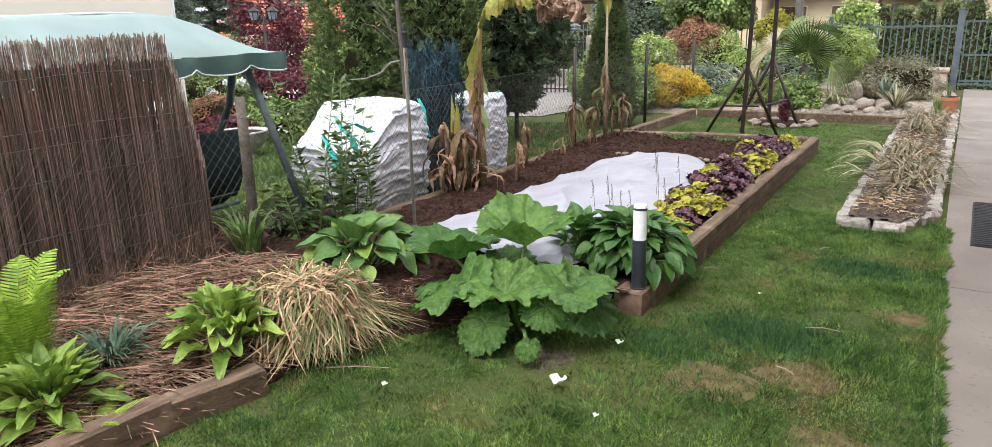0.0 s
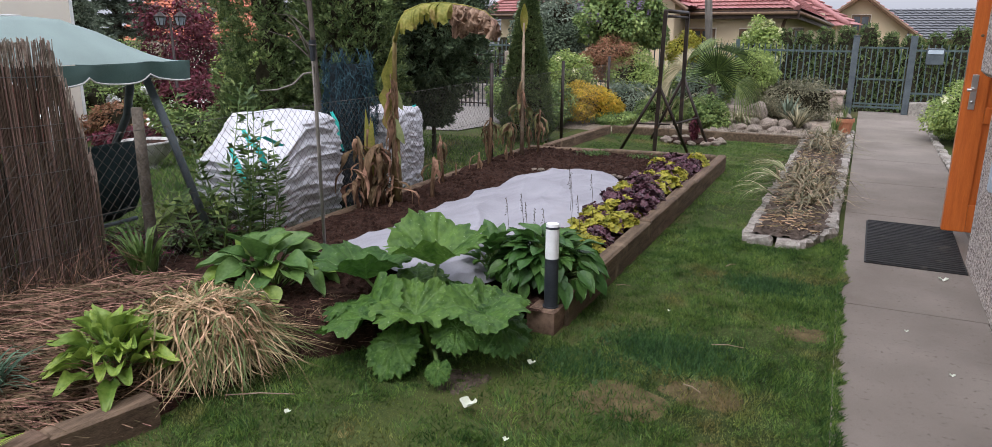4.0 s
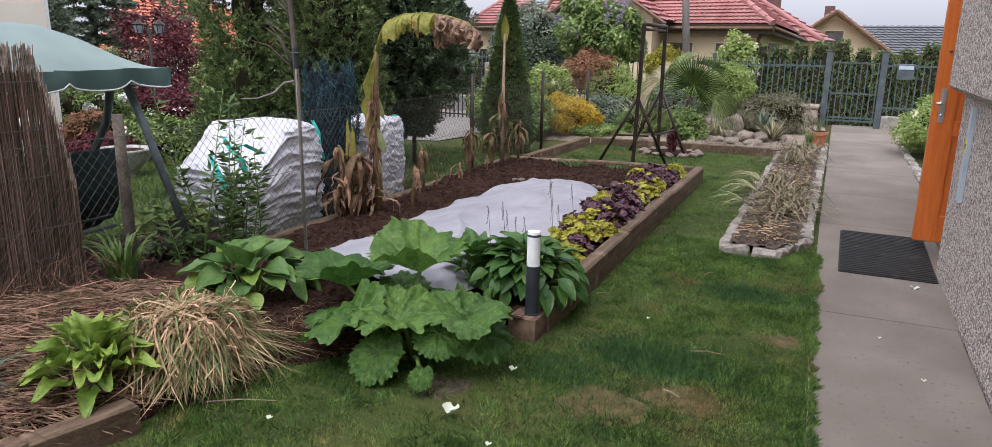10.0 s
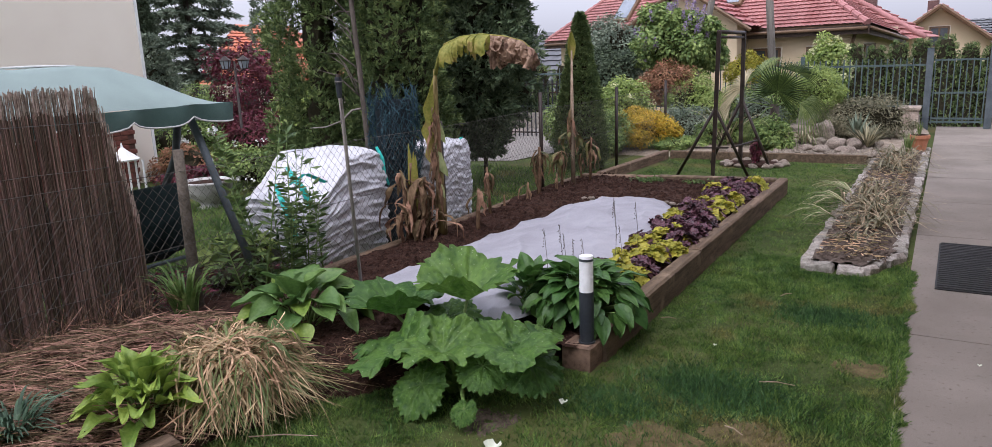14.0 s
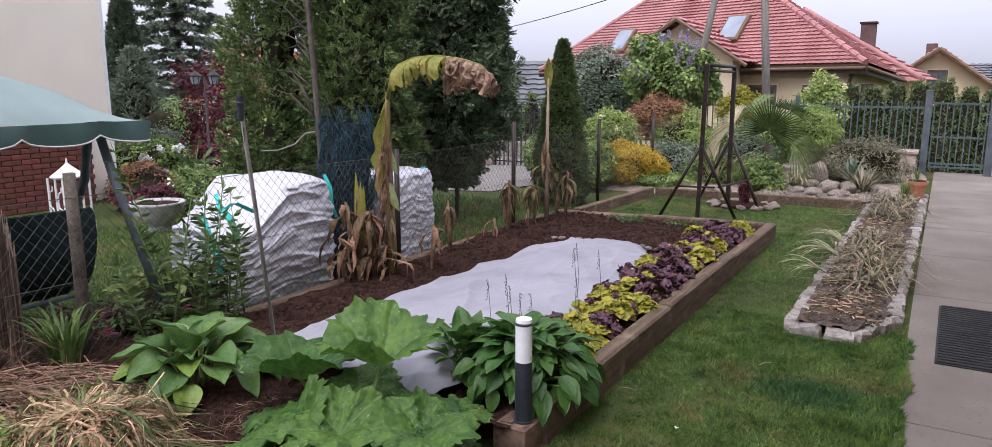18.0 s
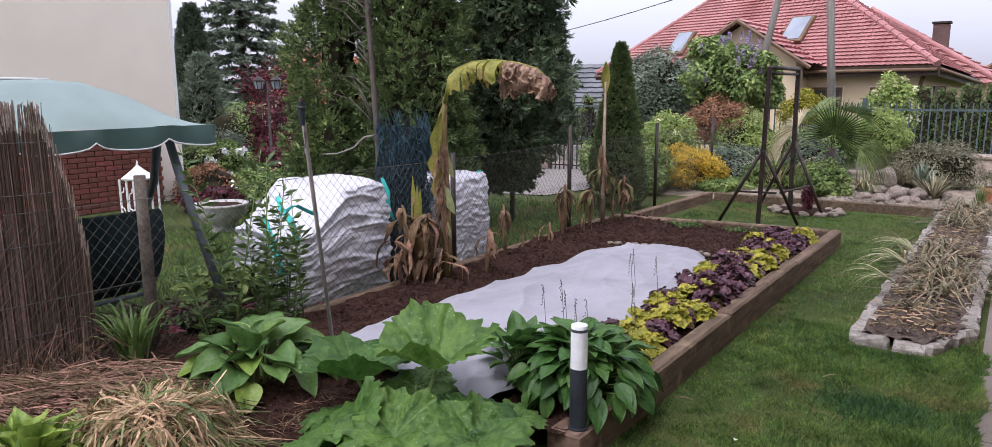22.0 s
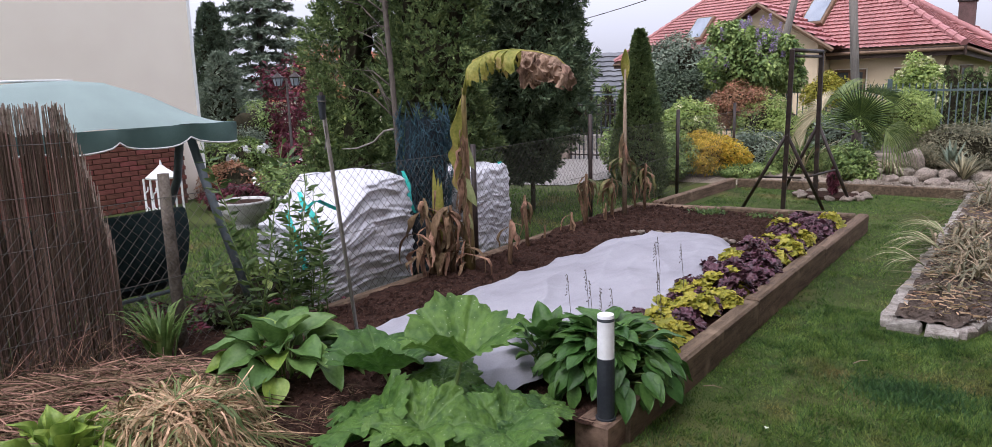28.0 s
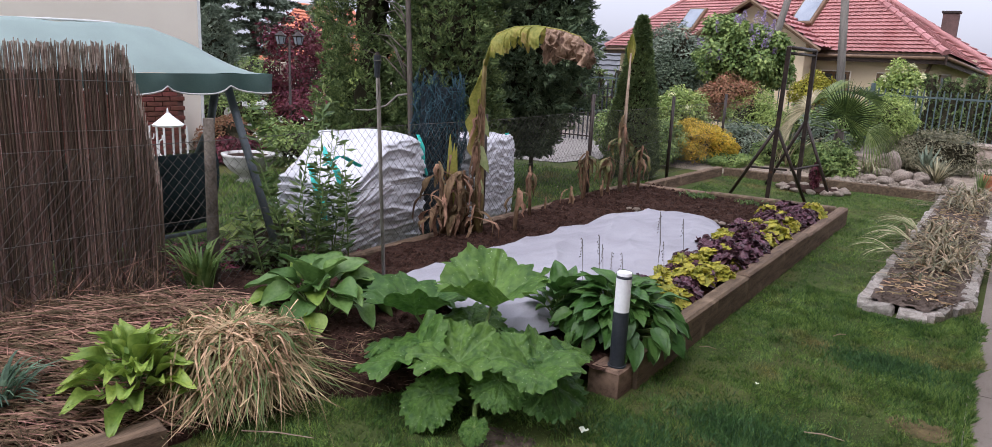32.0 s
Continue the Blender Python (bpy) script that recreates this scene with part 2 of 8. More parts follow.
    if through_light:
        tr = n.new("ShaderNodeBsdfTranslucent")
        ms = n.new("ShaderNodeMixShader")
        ms.inputs["Fac"].default_value = through_light
        l.new(colour, tr.inputs["Color"])
        l.new(b.outputs["BSDF"], ms.inputs[1])
        l.new(tr.outputs["BSDF"], ms.inputs[2])
        l.new(ms.outputs["Shader"], n["Material Output"].inputs["Surface"])
    return m


# base green set dark, painting shade into the gaps between the grass blades
LAWN = material("lawn_ground", (0.030, 0.042, 0.014), (0.075, 0.095, 0.028), 1.1, 0.95, 0.6, 40, mottle=((0.10, 0.085, 0.035), 0.9, 0.52, 0.72), spec=0.08)
GRASS = material("grass_blade", (0.029, 0.084, 0.014), (0.147, 0.243, 0.054), 2.4, 0.55, 0, 16, island=0.65, through_light=0.2,
                 mottle=((0.25, 0.185, 0.075), 1.5, 0.57, 0.72))
SOIL = material("dark_soil", (0.013, 0.007, 0.005), (0.068, 0.036, 0.026), 26, 0.95, 1.0, 130, relief=0.03, mottle=((0.14, 0.085, 0.060), 70, 0.62, 0.70), spec=0.08)
DRYSOIL = material("dry_soil", (0.046, 0.035, 0.027), (0.150, 0.115, 0.092), 24, 0.95, 1.0, 80, relief=0.02, spec=0.1)
PALESAND = material("pale_sandy_earth", (0.17, 0.135, 0.100), (0.36, 0.300, 0.235), 7, 0.95, 1.0, 60, relief=0.03, spec=0.1)
THATCH = material("worn_lawn_thatch", (0.060, 0.048, 0.022), (0.155, 0.118, 0.058), 14, 0.95, 0.8, 90, relief=0.01, spec=0.1)
DARKGRASS = material("dark_bluish_grass", (0.018, 0.060, 0.016), (0.07, 0.155, 0.045), 3, 0.55, 0, 16, island=0.5, through_light=0.15)
STRAW = material("straw_mulch", (0.042, 0.024, 0.016), (0.34, 0.225, 0.140), 9, 0.8, 0.2, 60, island=0.7, spec=0.12)
TIMBER = material("weathered_timber", (0.068, 0.046, 0.031), (0.20, 0.138, 0.092), 5, 0.8, 0.6, 45, vary=0.18, stretch=(6, 0.7, 6), mottle=((0.27, 0.19, 0.13), 7, 0.58, 0.75), spec=0.18)
CONCRETE = material("worn_concrete", (0.150, 0.126, 0.102), (0.240, 0.207, 0.172), 1.6, 0.9, 0.8, 230, vary=0.05, relief=0.004, mottle=((0.120, 0.100, 0.080), 38.0, 0.60, 0.74))
GRANITE = material("granite_sett", (0.17, 0.150, 0.125), (0.43, 0.395, 0.345), 24, 0.85, 0.8, 120, vary=0.2, relief=0.008)
RUBBER = material("black_rubber", (0.012, 0.012, 0.012), (0.03, 0.029, 0.028), 8, 0.75, 0.3, 90, mottle=((0.09, 0.08, 0.065), 6, 0.62, 0.8))
DOORWOOD = material("orange_stained_door", (0.50, 0.115, 0.018), (0.63, 0.165, 0.03), 6, 0.38, 0.12, 40, stretch=(8, 8, 0.7), coat=0.25)
CHROME = material("brushed_steel", (0.55, 0.54, 0.52), (0.70, 0.69, 0.67), 12, 0.3, 0.05, 90, metal=1.0)
REED = material("reed_screen", (0.075, 0.052, 0.040), (0.25, 0.175, 0.135), 3, 0.8, 0.2, 30, island=0.5, stretch=(9, 9, 0.8), spec=0.12)
REEDTIP = material("pale_reed_ends", (0.20, 0.14, 0.11), (0.50, 0.42, 0.35), 20, 0.8, 0.1, 50, island=0.4)
WIRE = material("dull_rusty_wire", (0.065, 0.058, 0.050), (0.15, 0.14, 0.125), 20, 0.6, 0, 60, metal=0.2)
OLDPOST = material("old_grey_post", (0.07, 0.058, 0.045), (0.17, 0.145, 0.118), 10, 0.9, 0.5, 80, mottle=((0.07, 0.08, 0.035), 5, 0.55, 0.7), spec=0.15)
CANOPY = material("green_canopy_cloth", (0.24, 0.31, 0.29), (0.30, 0.385, 0.36), 3, 0.7, 0.15, 200, through_light=0.15)
CANOPYTRIM = material("white_trim", (0.65, 0.66, 0.64), (0.78, 0.78, 0.76), 15, 0.7, 0.1)
VALANCE = material("dark_green_valance_cloth", (0.055, 0.105, 0.092), (0.095, 0.155, 0.140), 4, 0.7, 0.2, 160)
SEATCLOTH = material("dark_green_cushion", (0.006, 0.016, 0.017), (0.016, 0.034, 0.036), 5, 0.8, 0.3, 120)
STEELDARK = material("dark_painted_steel", (0.018, 0.013, 0.011), (0.05, 0.035, 0.028), 14, 0.5, 0.2, 90, mottle=((0.10, 0.045, 0.02), 9, 0.62, 0.75))
STEELGREY = material("grey_painted_steel", (0.06, 0.075, 0.085), (0.11, 0.13, 0.14), 8, 0.5, 0.15, 80)
GATEPAINT = material("grey_green_gate_paint", (0.055, 0.085, 0.085), (0.10, 0.135, 0.13), 6, 0.5, 0.1, 60)
BAG = material("white_woven_bag", (0.50, 0.50, 0.53), (0.68, 0.68, 0.71), 5, 0.55, 0.25, 260, mottle=((0.42, 0.42, 0.42), 4, 0.60, 0.8))
TEAL = material("turquoise_strap", (0.02, 0.42, 0.36), (0.05, 0.58, 0.50), 20, 0.5, 0.1)
DARKNET = material("black_net", (0.008, 0.012, 0.015), (0.02, 0.028, 0.032), 20, 0.8, 0.1)
BLUENET = material("blue_green_net", (0.012, 0.032, 0.042), (0.035, 0.085, 0.105), 20, 0.7, 0, island=0.4)
FLEECE = material("white_garden_fleece", (0.24, 0.236, 0.258), (0.34, 0.335, 0.362), 3, 0.9, 0.35, 140, relief=0.006, mottle=((0.45, 0.42, 0.42), 2.2, 0.66, 0.85))
HOSTA = material("hosta_leaf", (0.034, 0.092, 0.018), (0.085, 0.180, 0.040), 9, 0.42, 0.25, 50, vary=0.25, through_light=0.18)
BROADHOSTA = material("broad_hosta_leaf", (0.060, 0.130, 0.028), (0.140, 0.245, 0.070), 9, 0.42, 0.3, 50, vary=0.25, through_light=0.2)
HOSTALIGHT = material("yellow_green_hosta_leaf", (0.12, 0.22, 0.032), (0.29, 0.385, 0.075), 9, 0.42, 0.25, 50, vary=0.22, through_light=0.25)
BIGLEAF = material("broad_crinkled_leaf", (0.030, 0.085, 0.014), (0.100, 0.200, 0.036), 11, 0.5, 1.0, 46, vary=0.30, through_light=0.30, relief=0.022, mottle=((0.30, 0.38, 0.22), 90, 0.67, 0.70))
_n, _l = BIGLEAF.node_tree.nodes, BIGLEAF.node_tree.links
_c = _n.new("ShaderNodeTexCoord")
_sep = _n.new("ShaderNodeSeparateXYZ")
_l.new(_c.outputs["Object"], _sep.inputs[0])


def _math(nodes, links, op, *ins):
    m = nodes.new("ShaderNodeMath")
    m.operation = op
    for i, v in enumerate(ins):
        if isinstance(v, (int, float)):
            m.inputs[i].default_value = v
        else:
            links.new(v, m.inputs[i])
    return m.outputs[0]


_ang = _math(_n, _l, "ARCTAN2", _sep.outputs[0], _sep.outputs[1])
_rad = _math(_n, _l, "SQRT", _math(_n, _l, "ADD", _math(_n, _l, "MULTIPLY", _sep.outputs[0], _sep.outputs[0]), _math(_n, _l, "MULTIPLY", _sep.outputs[1], _sep.outputs[1])))
_across = _math(_n, _l, "MULTIPLY", _math(_n, _l, "ABSOLUTE", _math(_n, _l, "SINE", _math(_n, _l, "MULTIPLY", _ang, 3.5))), _rad)
_vein = _n.new("ShaderNodeMapRange")
_vein.inputs["From Min"].default_value, _vein.inputs["From Max"].default_value = 0.020, 0.004
_vein.inputs["To Max"].default_value = 0.4
_l.new(_across, _vein.inputs["Value"])
_mix = _n.new("ShaderNodeMix")
_mix.data_type = "RGBA"
_old = _n["Principled BSDF"].inputs["Base Color"].links[0].from_socket
_l.new(_vein.outputs["Result"], _mix.inputs[0])
_l.new(_old, _mix.inputs[6])
_mix.inputs[7].default_value = (0.17, 0.27, 0.095, 1)
_l.new(_mix.outputs[2], _n["Principled BSDF"].inputs["Base Color"])
STALK = material("green_stalk", (0.10, 0.17, 0.04), (0.18, 0.25, 0.08), 12, 0.6, 0.2)
DRYGRASS = material("dry_sedge_blade", (0.15, 0.095, 0.045), (0.60, 0.46, 0.265), 8, 0.7, 0, 40, island=0.55, through_light=0.15, spec=0.18)
DRYFROND = material("dry_grey_frond", (0.12, 0.09, 0.05), (0.40, 0.33, 0.205), 8, 0.7, 0, 40, island=0.5, through_light=0.12)
BLUEBLADE = material("bluish_grass_blade", (0.05, 0.10, 0.06), (0.16, 0.25, 0.16), 8, 0.5, 0, 40, island=0.35, through_light=0.2)
FRESHBLADE = material("fresh_grass_blade", (0.085, 0.165, 0.035), (0.24, 0.34, 0.11), 8, 0.5, 0, 40, island=0.35, through_light=0.25)
GREENBLADE = material("green_sedge_blade", (0.09, 0.14, 0.035), (0.24, 0.29, 0.12), 8, 0.6, 0, 40, island=0.3, through_light=0.2)
FERN = material("fern_frond", (0.17, 0.30, 0.030), (0.34, 0.48, 0.065), 10, 0.55, 0, 40, island=0.25, through_light=0.3)
DEADLEAF = material("dead_banana_leaf", (0.055, 0.032, 0.018), (0.34, 0.22, 0.13), 9, 0.8, 0.6, 60, island=0.45, through_light=0.15, stretch=(1, 1, 0.3), spec=0.15)
BANANAGREEN = material("yellowing_banana_leaf", (0.17, 0.19, 0.03), (0.42, 0.38, 0.09), 7, 0.6, 0.3, 50, through_light=0.3, mottle=((0.30, 0.19, 0.09), 7, 0.55, 0.7))
PLUM = material("plum_heuchera_leaf", (0.032, 0.012, 0.019), (0.15, 0.066, 0.080), 16, 0.4, 0.2, 60, island=0.45, through_light=0.12)
LIME = material("lime_heuchera_leaf", (0.20, 0.205, 0.02), (0.44, 0.40, 0.052), 12, 0.5, 0.2, 60, island=0.3, through_light=0.25)
THUJA = material("thuja_foliage", (0.056, 0.098, 0.032), (0.200, 0.270, 0.095), 3.5, 0.7, 0, 22, island=0.5, through_light=0.10)
FALSECYPRESS = material("cypress_spray", (0.046, 0.082, 0.042), (0.170, 0.235, 0.118), 3.0, 0.65, 0, 18, island=0.5, through_light=0.08)
CEDARDARK = material("dark_conifer_foliage", (0.036, 0.058, 0.034), (0.102, 0.138, 0.078), 2.5, 0.75, 0, 18, island=0.4, through_light=0.08)
OLIVEBUSH = material("olive_brown_foliage", (0.085, 0.085, 0.050), (0.270, 0.255, 0.155), 4, 0.7, 0, 20, island=0.45, through_light=0.12)
CEDAR = material("bluish_conifer_foliage", (0.086, 0.120, 0.084), (0.252, 0.300, 0.216), 2.5, 0.75, 0, 18, island=0.4, through_light=0.1)
SHRUBGREEN = material("shrub_leaf", (0.092, 0.159, 0.042), (0.283, 0.378, 0.118), 3, 0.6, 0, 20, island=0.4, through_light=0.2)
SHOOTLEAF = material("willow_shoot_leaf", (0.045, 0.085, 0.024), (0.13, 0.20, 0.06), 4, 0.5, 0, 20, island=0.4, through_light=0.2)
SHRUBLIGHT = material("light_shrub_leaf", (0.153, 0.236, 0.053), (0.354, 0.437, 0.130), 3, 0.6, 0, 20, island=0.35, through_light=0.25)
SPIREA = material("golden_spirea_leaf", (0.36, 0.28, 0.025), (0.72, 0.50, 0.055), 4, 0.6, 0, 20, island=0.35, through_light=0.25)
REDBROWN = material("bronze_shrub_leaf", (0.20, 0.10, 0.055), (0.37, 0.20, 0.105), 4, 0.65, 0, 20, island=0.35, through_light=0.2)
MAPLERED = material("dark_red_maple_leaf", (0.065, 0.014, 0.022), (0.21, 0.050, 0.062), 4, 0.6, 0, 20, island=0.4, through_light=0.2)
LILACBLOOM = material("lilac_blossom", (0.28, 0.20, 0.36), (0.46, 0.37, 0.53), 9, 0.8, 0, 30, island=0.25, through_light=0.2)
WHITEBLOOM = material("cream_blossom", (0.62, 0.62, 0.30), (0.80, 0.80, 0.56), 9, 0.8, 0, 30, island=0.15, through_light=0.2)
PALM = material("fan_palm_leaf", (0.016, 0.033, 0.007), (0.058, 0.086, 0.020), 6, 0.45, 0.1, 30, island=0.4, through_light=0.06, spec=0.15)
PALEBLADE = material("straw_palm_blade", (0.33, 0.29, 0.17), (0.52, 0.47, 0.31), 8, 0.7, 0, 40, island=0.35, through_light=0.15)
BARK = material("rough_bark", (0.046, 0.038, 0.031), (0.135, 0.115, 0.096), 9, 0.9, 0.8, 50, stretch=(1, 1, 0.25), relief=0.02, spec=0.15)
POLEWOOD = material("pale_weathered_pole", (0.15, 0.135, 0.115), (0.28, 0.255, 0.225), 6, 0.9, 0.4, 50, stretch=(4, 4, 0.4))
CANE = material("bamboo_cane", (0.20, 0.14, 0.09), (0.36, 0.28, 0.20), 10, 0.6, 0.2, 60)
STUCCO = material("cream_render", (0.78, 0.70, 0.59), (0.85, 0.78, 0.66), 1.2, 0.9, 0.25, 160, relief=0.004)
YELLOWSTUCCO = material("yellow_house_render", (0.60, 0.475, 0.31), (0.69, 0.56, 0.38), 1.2, 0.9, 0.2, 90)
ROOFTILE = material("red_roof_tile", (0.30, 0.132, 0.122), (0.46, 0.215, 0.200), 1.6, 0.6, 0.2, 20, vary=0.06, mottle=((0.20, 0.045, 0.04), 0.8, 0.55, 0.75))
ORANGETILE = material("orange_roof_tile", (0.42, 0.135, 0.075), (0.55, 0.21, 0.125), 1.6, 0.65, 0.2, 20)
DARKTILE = material("dark_roof_tile", (0.10, 0.105, 0.112), (0.17, 0.175, 0.18), 1.6, 0.6, 0.2, 20)
CHIMNEY = material("dark_brick_chimney", (0.09, 0.055, 0.05), (0.17, 0.10, 0.09), 4, 0.85, 0.4, 30)
BRICKRED = material("red_brick", (0.13, 0.042, 0.032), (0.20, 0.070, 0.052), 10, 0.85, 0.5, 60, vary=0.2)
MORTAR = material("mortar", (0.10, 0.050, 0.040), (0.15, 0.085, 0.068), 12, 0.95, 0.4, 90)
ROCK = material("pale_field_stone", (0.17, 0.135, 0.105), (0.40, 0.335, 0.27), 5, 0.9, 0.8, 40, vary=0.2, relief=0.03)
PALESTONE = material("pale_cast_stone", (0.34, 0.33, 0.31), (0.56, 0.55, 0.52), 5, 0.85, 0.4, 60, mottle=((0.22, 0.21, 0.18), 7, 0.56, 0.72))
WHITEPAINT = material("white_paint", (0.70, 0.70, 0.68), (0.82, 0.82, 0.80), 6, 0.5, 0.1, 60, mottle=((0.5, 0.48, 0.44), 5, 0.62, 0.8))
LAMPWHITE = material("opal_lamp_cylinder", (0.72, 0.72, 0.72), (0.84, 0.84, 0.84), 10, 0.35, 0.0)
LAMPDARK = material("anthracite_lamp_metal", (0.022, 0.026, 0.032), (0.04, 0.045, 0.052), 10, 0.45, 0.1)
TERRACOTTA = material("terracotta", (0.36, 0.14, 0.07), (0.48, 0.21, 0.12), 8, 0.85, 0.3, 60)
GLASSDARK = material("window_pane_glass", (0.05, 0.06, 0.07), (0.09, 0.10, 0.11), 2, 0.08, 0.0, spec=0.8)
SKYLIGHT = material("roof_window_glass", (0.20, 0.23, 0.27), (0.30, 0.34, 0.38), 2, 0.10, 0.0, spec=0.6)
DARKBOARD = material("dark_brown_board", (0.035, 0.022, 0.016), (0.07, 0.046, 0.034), 6, 0.6, 0.2, 50)
FRAMEBROWN = material("brown_window_frame", (0.12, 0.07, 0.04), (0.19, 0.12, 0.07), 8, 0.5, 0.1)
GRAVEL = material("pale_gravel", (0.13, 0.12, 0.105), (0.31, 0.285, 0.255), 25, 0.9, 0.9, 110, relief=0.02)
ASPHALT = material("road_asphalt", (0.10, 0.10, 0.10), (0.17, 0.165, 0.16), 3, 0.9, 0.4, 150)
PETAL = material("pale_fallen_petal", (0.62, 0.66, 0.52), (0.78, 0.80, 0.70), 20, 0.7, 0.1, through_light=0.2)
CONDUIT = material("pale_grey_plastic", (0.40, 0.47, 0.53), (0.50, 0.57, 0.62), 6, 0.5, 0.05)
YELLOWTAG = material("yellow_sticker", (0.65, 0.60, 0.03), (0.75, 0.70, 0.05), 10, 0.5, 0.0)
DARKMARK = material("dark_print", (0.03, 0.03, 0.03), (0.05, 0.05, 0.05), 10, 0.6, 0.0)

# pebble-dash: pale and dark grit in a coarse render
PEBBLE = material("pebble_dash_render", (0.24, 0.20, 0.185), (0.40, 0.35, 0.33), 30, 0.9, 1.0, 55, relief=0.02)
_n, _l = PEBBLE.node_tree.nodes, PEBBLE.node_tree.links
_vor = _n.new("ShaderNodeTexVoronoi")
_vor.inputs["Scale"].default_value = 82
_c = _n.new("ShaderNodeTexCoord")
_l.new(_c.outputs["Object"], _vor.inputs["Vector"])
_ramp = _n.new("ShaderNodeValToRGB")
_ramp.color_ramp.elements[0].color, _ramp.color_ramp.elements[1].color = (0.22, 0.175, 0.150, 1), (0.70, 0.62, 0.55, 1)
_ramp.color_ramp.elements[0].position, _ramp.color_ramp.elements[1].position = 0.15, 0.85
_sep = _n.new("ShaderNodeSeparateColor")
_l.new(_vor.outputs["Color"], _sep.inputs["Color"])
_l.new(_sep.outputs[0], _ramp.inputs["Fac"])
_l.new(_ramp.outputs["Color"], _n["Principled BSDF"].inputs["Base Color"])
_bump = _n.new("ShaderNodeBump")
_bump.invert = True
_bump.inputs["Strength"].default_value, _bump.inputs["Distance"].default_value = 1.0, 0.012
_l.new(_vor.outputs["Distance"], _bump.inputs["Height"])
_l.new(_bump.outputs["Normal"], _n["Principled BSDF"].inputs["Normal"])


# ---- ground, path and walls ----
def ground_z(x, y):
    t = min(1.0, max(0.0, (y - 16.2) / 4.0))
    s = min(1.0, max(0.0, (-x - 3.0) / 3.0))
    return -0.03 - 1.0 * t * t * (3 - 2 * t) - 0.12 * s


xs = sorted({*(-400, -200, -100, -60, -40, -25, -18, -14, -11, -9), *[-8 + 0.5 * i for i in range(32)], *(9, 12, 18, 30, 60, 120, 250, 400)})
ys = sorted({*(-60, -30, -15, -8, -4, -2), *[0.5 * i for i in range(44)], *(24, 28, 34, 42, 55, 75, 110, 180, 300, 600)})
g = Geo()
g.add([(x, y, ground_z(x, y)) for y in ys for x in xs],
      [(j * len(xs) + i, j * len(xs) + i + 1, (j + 1) * len(xs) + i + 1, (j + 1) * len(xs) + i)
       for j in range(len(ys) - 1) for i in range(len(xs) - 1)])
solo("ground", g, LAWN, (0, 0, 0), "green lawn ground with worn and mossy patches", "ground", kind="structure", smooth=True)

# short grass over the lawn, thicker near the camera's end
def lawn_points(n, box, power=1.0):
    x0, y0, x1, y1 = box
    p = rng.random((n, 2))
    return np.stack([x0 + p[:, 0] * (x1 - x0), y0 + p[:, 1] ** power * (y1 - y0)], 1)


PATCH_X, PATCH_Y = 1.07, 2.68


def inside_lawn(p):
    x, y = p[:, 0], p[:, 1]
    left = np.where(y < 1.9, -0.05 + 0.095 * y, np.where(y < 2.3, 0.10 + 0.03 * np.sin(y * 31), np.where(y < 3.35, 0.09 + (y - 2.3) * 0.85 + 0.03 * np.sin(y * 27), np.where(y < 8.65, 1.28, -0.75))))
    ok = (x > left) & (x < 2.615 + 0.022 * np.maximum(0, 5 - y) - 0.05 * np.sin(y * 5.1) ** 2 * (y < 5.2) + 0.03 * np.sin(y * 23) * np.sin(y * 7.7)) & (y < 11.05)
    ok &= ~((x > 1.875 + 0.02 * np.sin(y * 9)) & (y > 5.64 + 2.4 * np.maximum(0, x - 2.33)))
    ok &= ~((np.abs(x - PATCH_X) < 0.13) & (np.abs(y - PATCH_Y) < 0.2) & (rng.random(len(p)) < 0.7))
    return ok


pts = np.concatenate([lawn_points(400000, (-0.1, 0.6, 2.66, 6.0), 1.1), lawn_points(130000, (-0.8, 5.0, 2.6, 11.1), 1.0), lawn_points(30000, (-0.2, -1.6, 2.7, 0.6), 1.0)])
pts = pts[inside_lawn(pts)]
bare = np.array([noise.noise((x * 1.1, y * 1.1, 3.0)) + 0.5 * noise.noise((x * 3.5, y * 3.5, 9.0)) for x, y in pts])
pts = pts[(bare < 0.28) | (rng.random(len(pts)) < 0.45)]
for wx, wy, wr in ((1.78, 2.84, 0.16), (2.10, 3.06, 0.13), (2.28, 2.55, 0.12), (2.45, 4.0, 0.10)):
    d = np.hypot((pts[:, 0] - wx) / 1.3, pts[:, 1] - wy) / wr
    pts = pts[rng.random(len(pts)) < np.clip(d - 0.1, 0.50, 1.0)]
n = len(pts)
lift = np.full(n, -0.032)
tall = np.array([0.75 + 0.5 * noise.noise((x * 1.7, y * 1.7, 20.0)) + 0.75 * noise.noise((x * 9, y * 9, 31.0)) for x, y in pts])
swirl = np.array([(noise.noise((x * 7, y * 7, 41.0)), noise.noise((x * 7, y * 7, 47.0))) for x, y in pts])
base = np.stack([pts[:, 0], pts[:, 1], lift], 1)
lean = np.stack([rng.normal(size=n) * 0.6 + 1.3 * swirl[:, 0], rng.normal(size=n) * 0.6 + 1.3 * swirl[:, 1], np.ones(n)], 1)
length = (0.016 + 0.028 * rng.random(n) ** 1.5) * tall.clip(0.35, 1.9)
side = unit(np.cross(lean, rng.normal(size=(n, 3)))) * (0.0015 + 0.0017 * rng.random((n, 1)))
tip = base + unit(lean) * length[:, None]
v = np.stack([base - side, base + side, tip], 1).reshape(-1, 3)
ob = new("lawn_grass", array_mesh("lawn_grass", v, np.arange(3 * n).reshape(n, 3), GRASS))
tagged(ob, "short mown lawn grass with yellowed patches", "grass", kind="stuff")
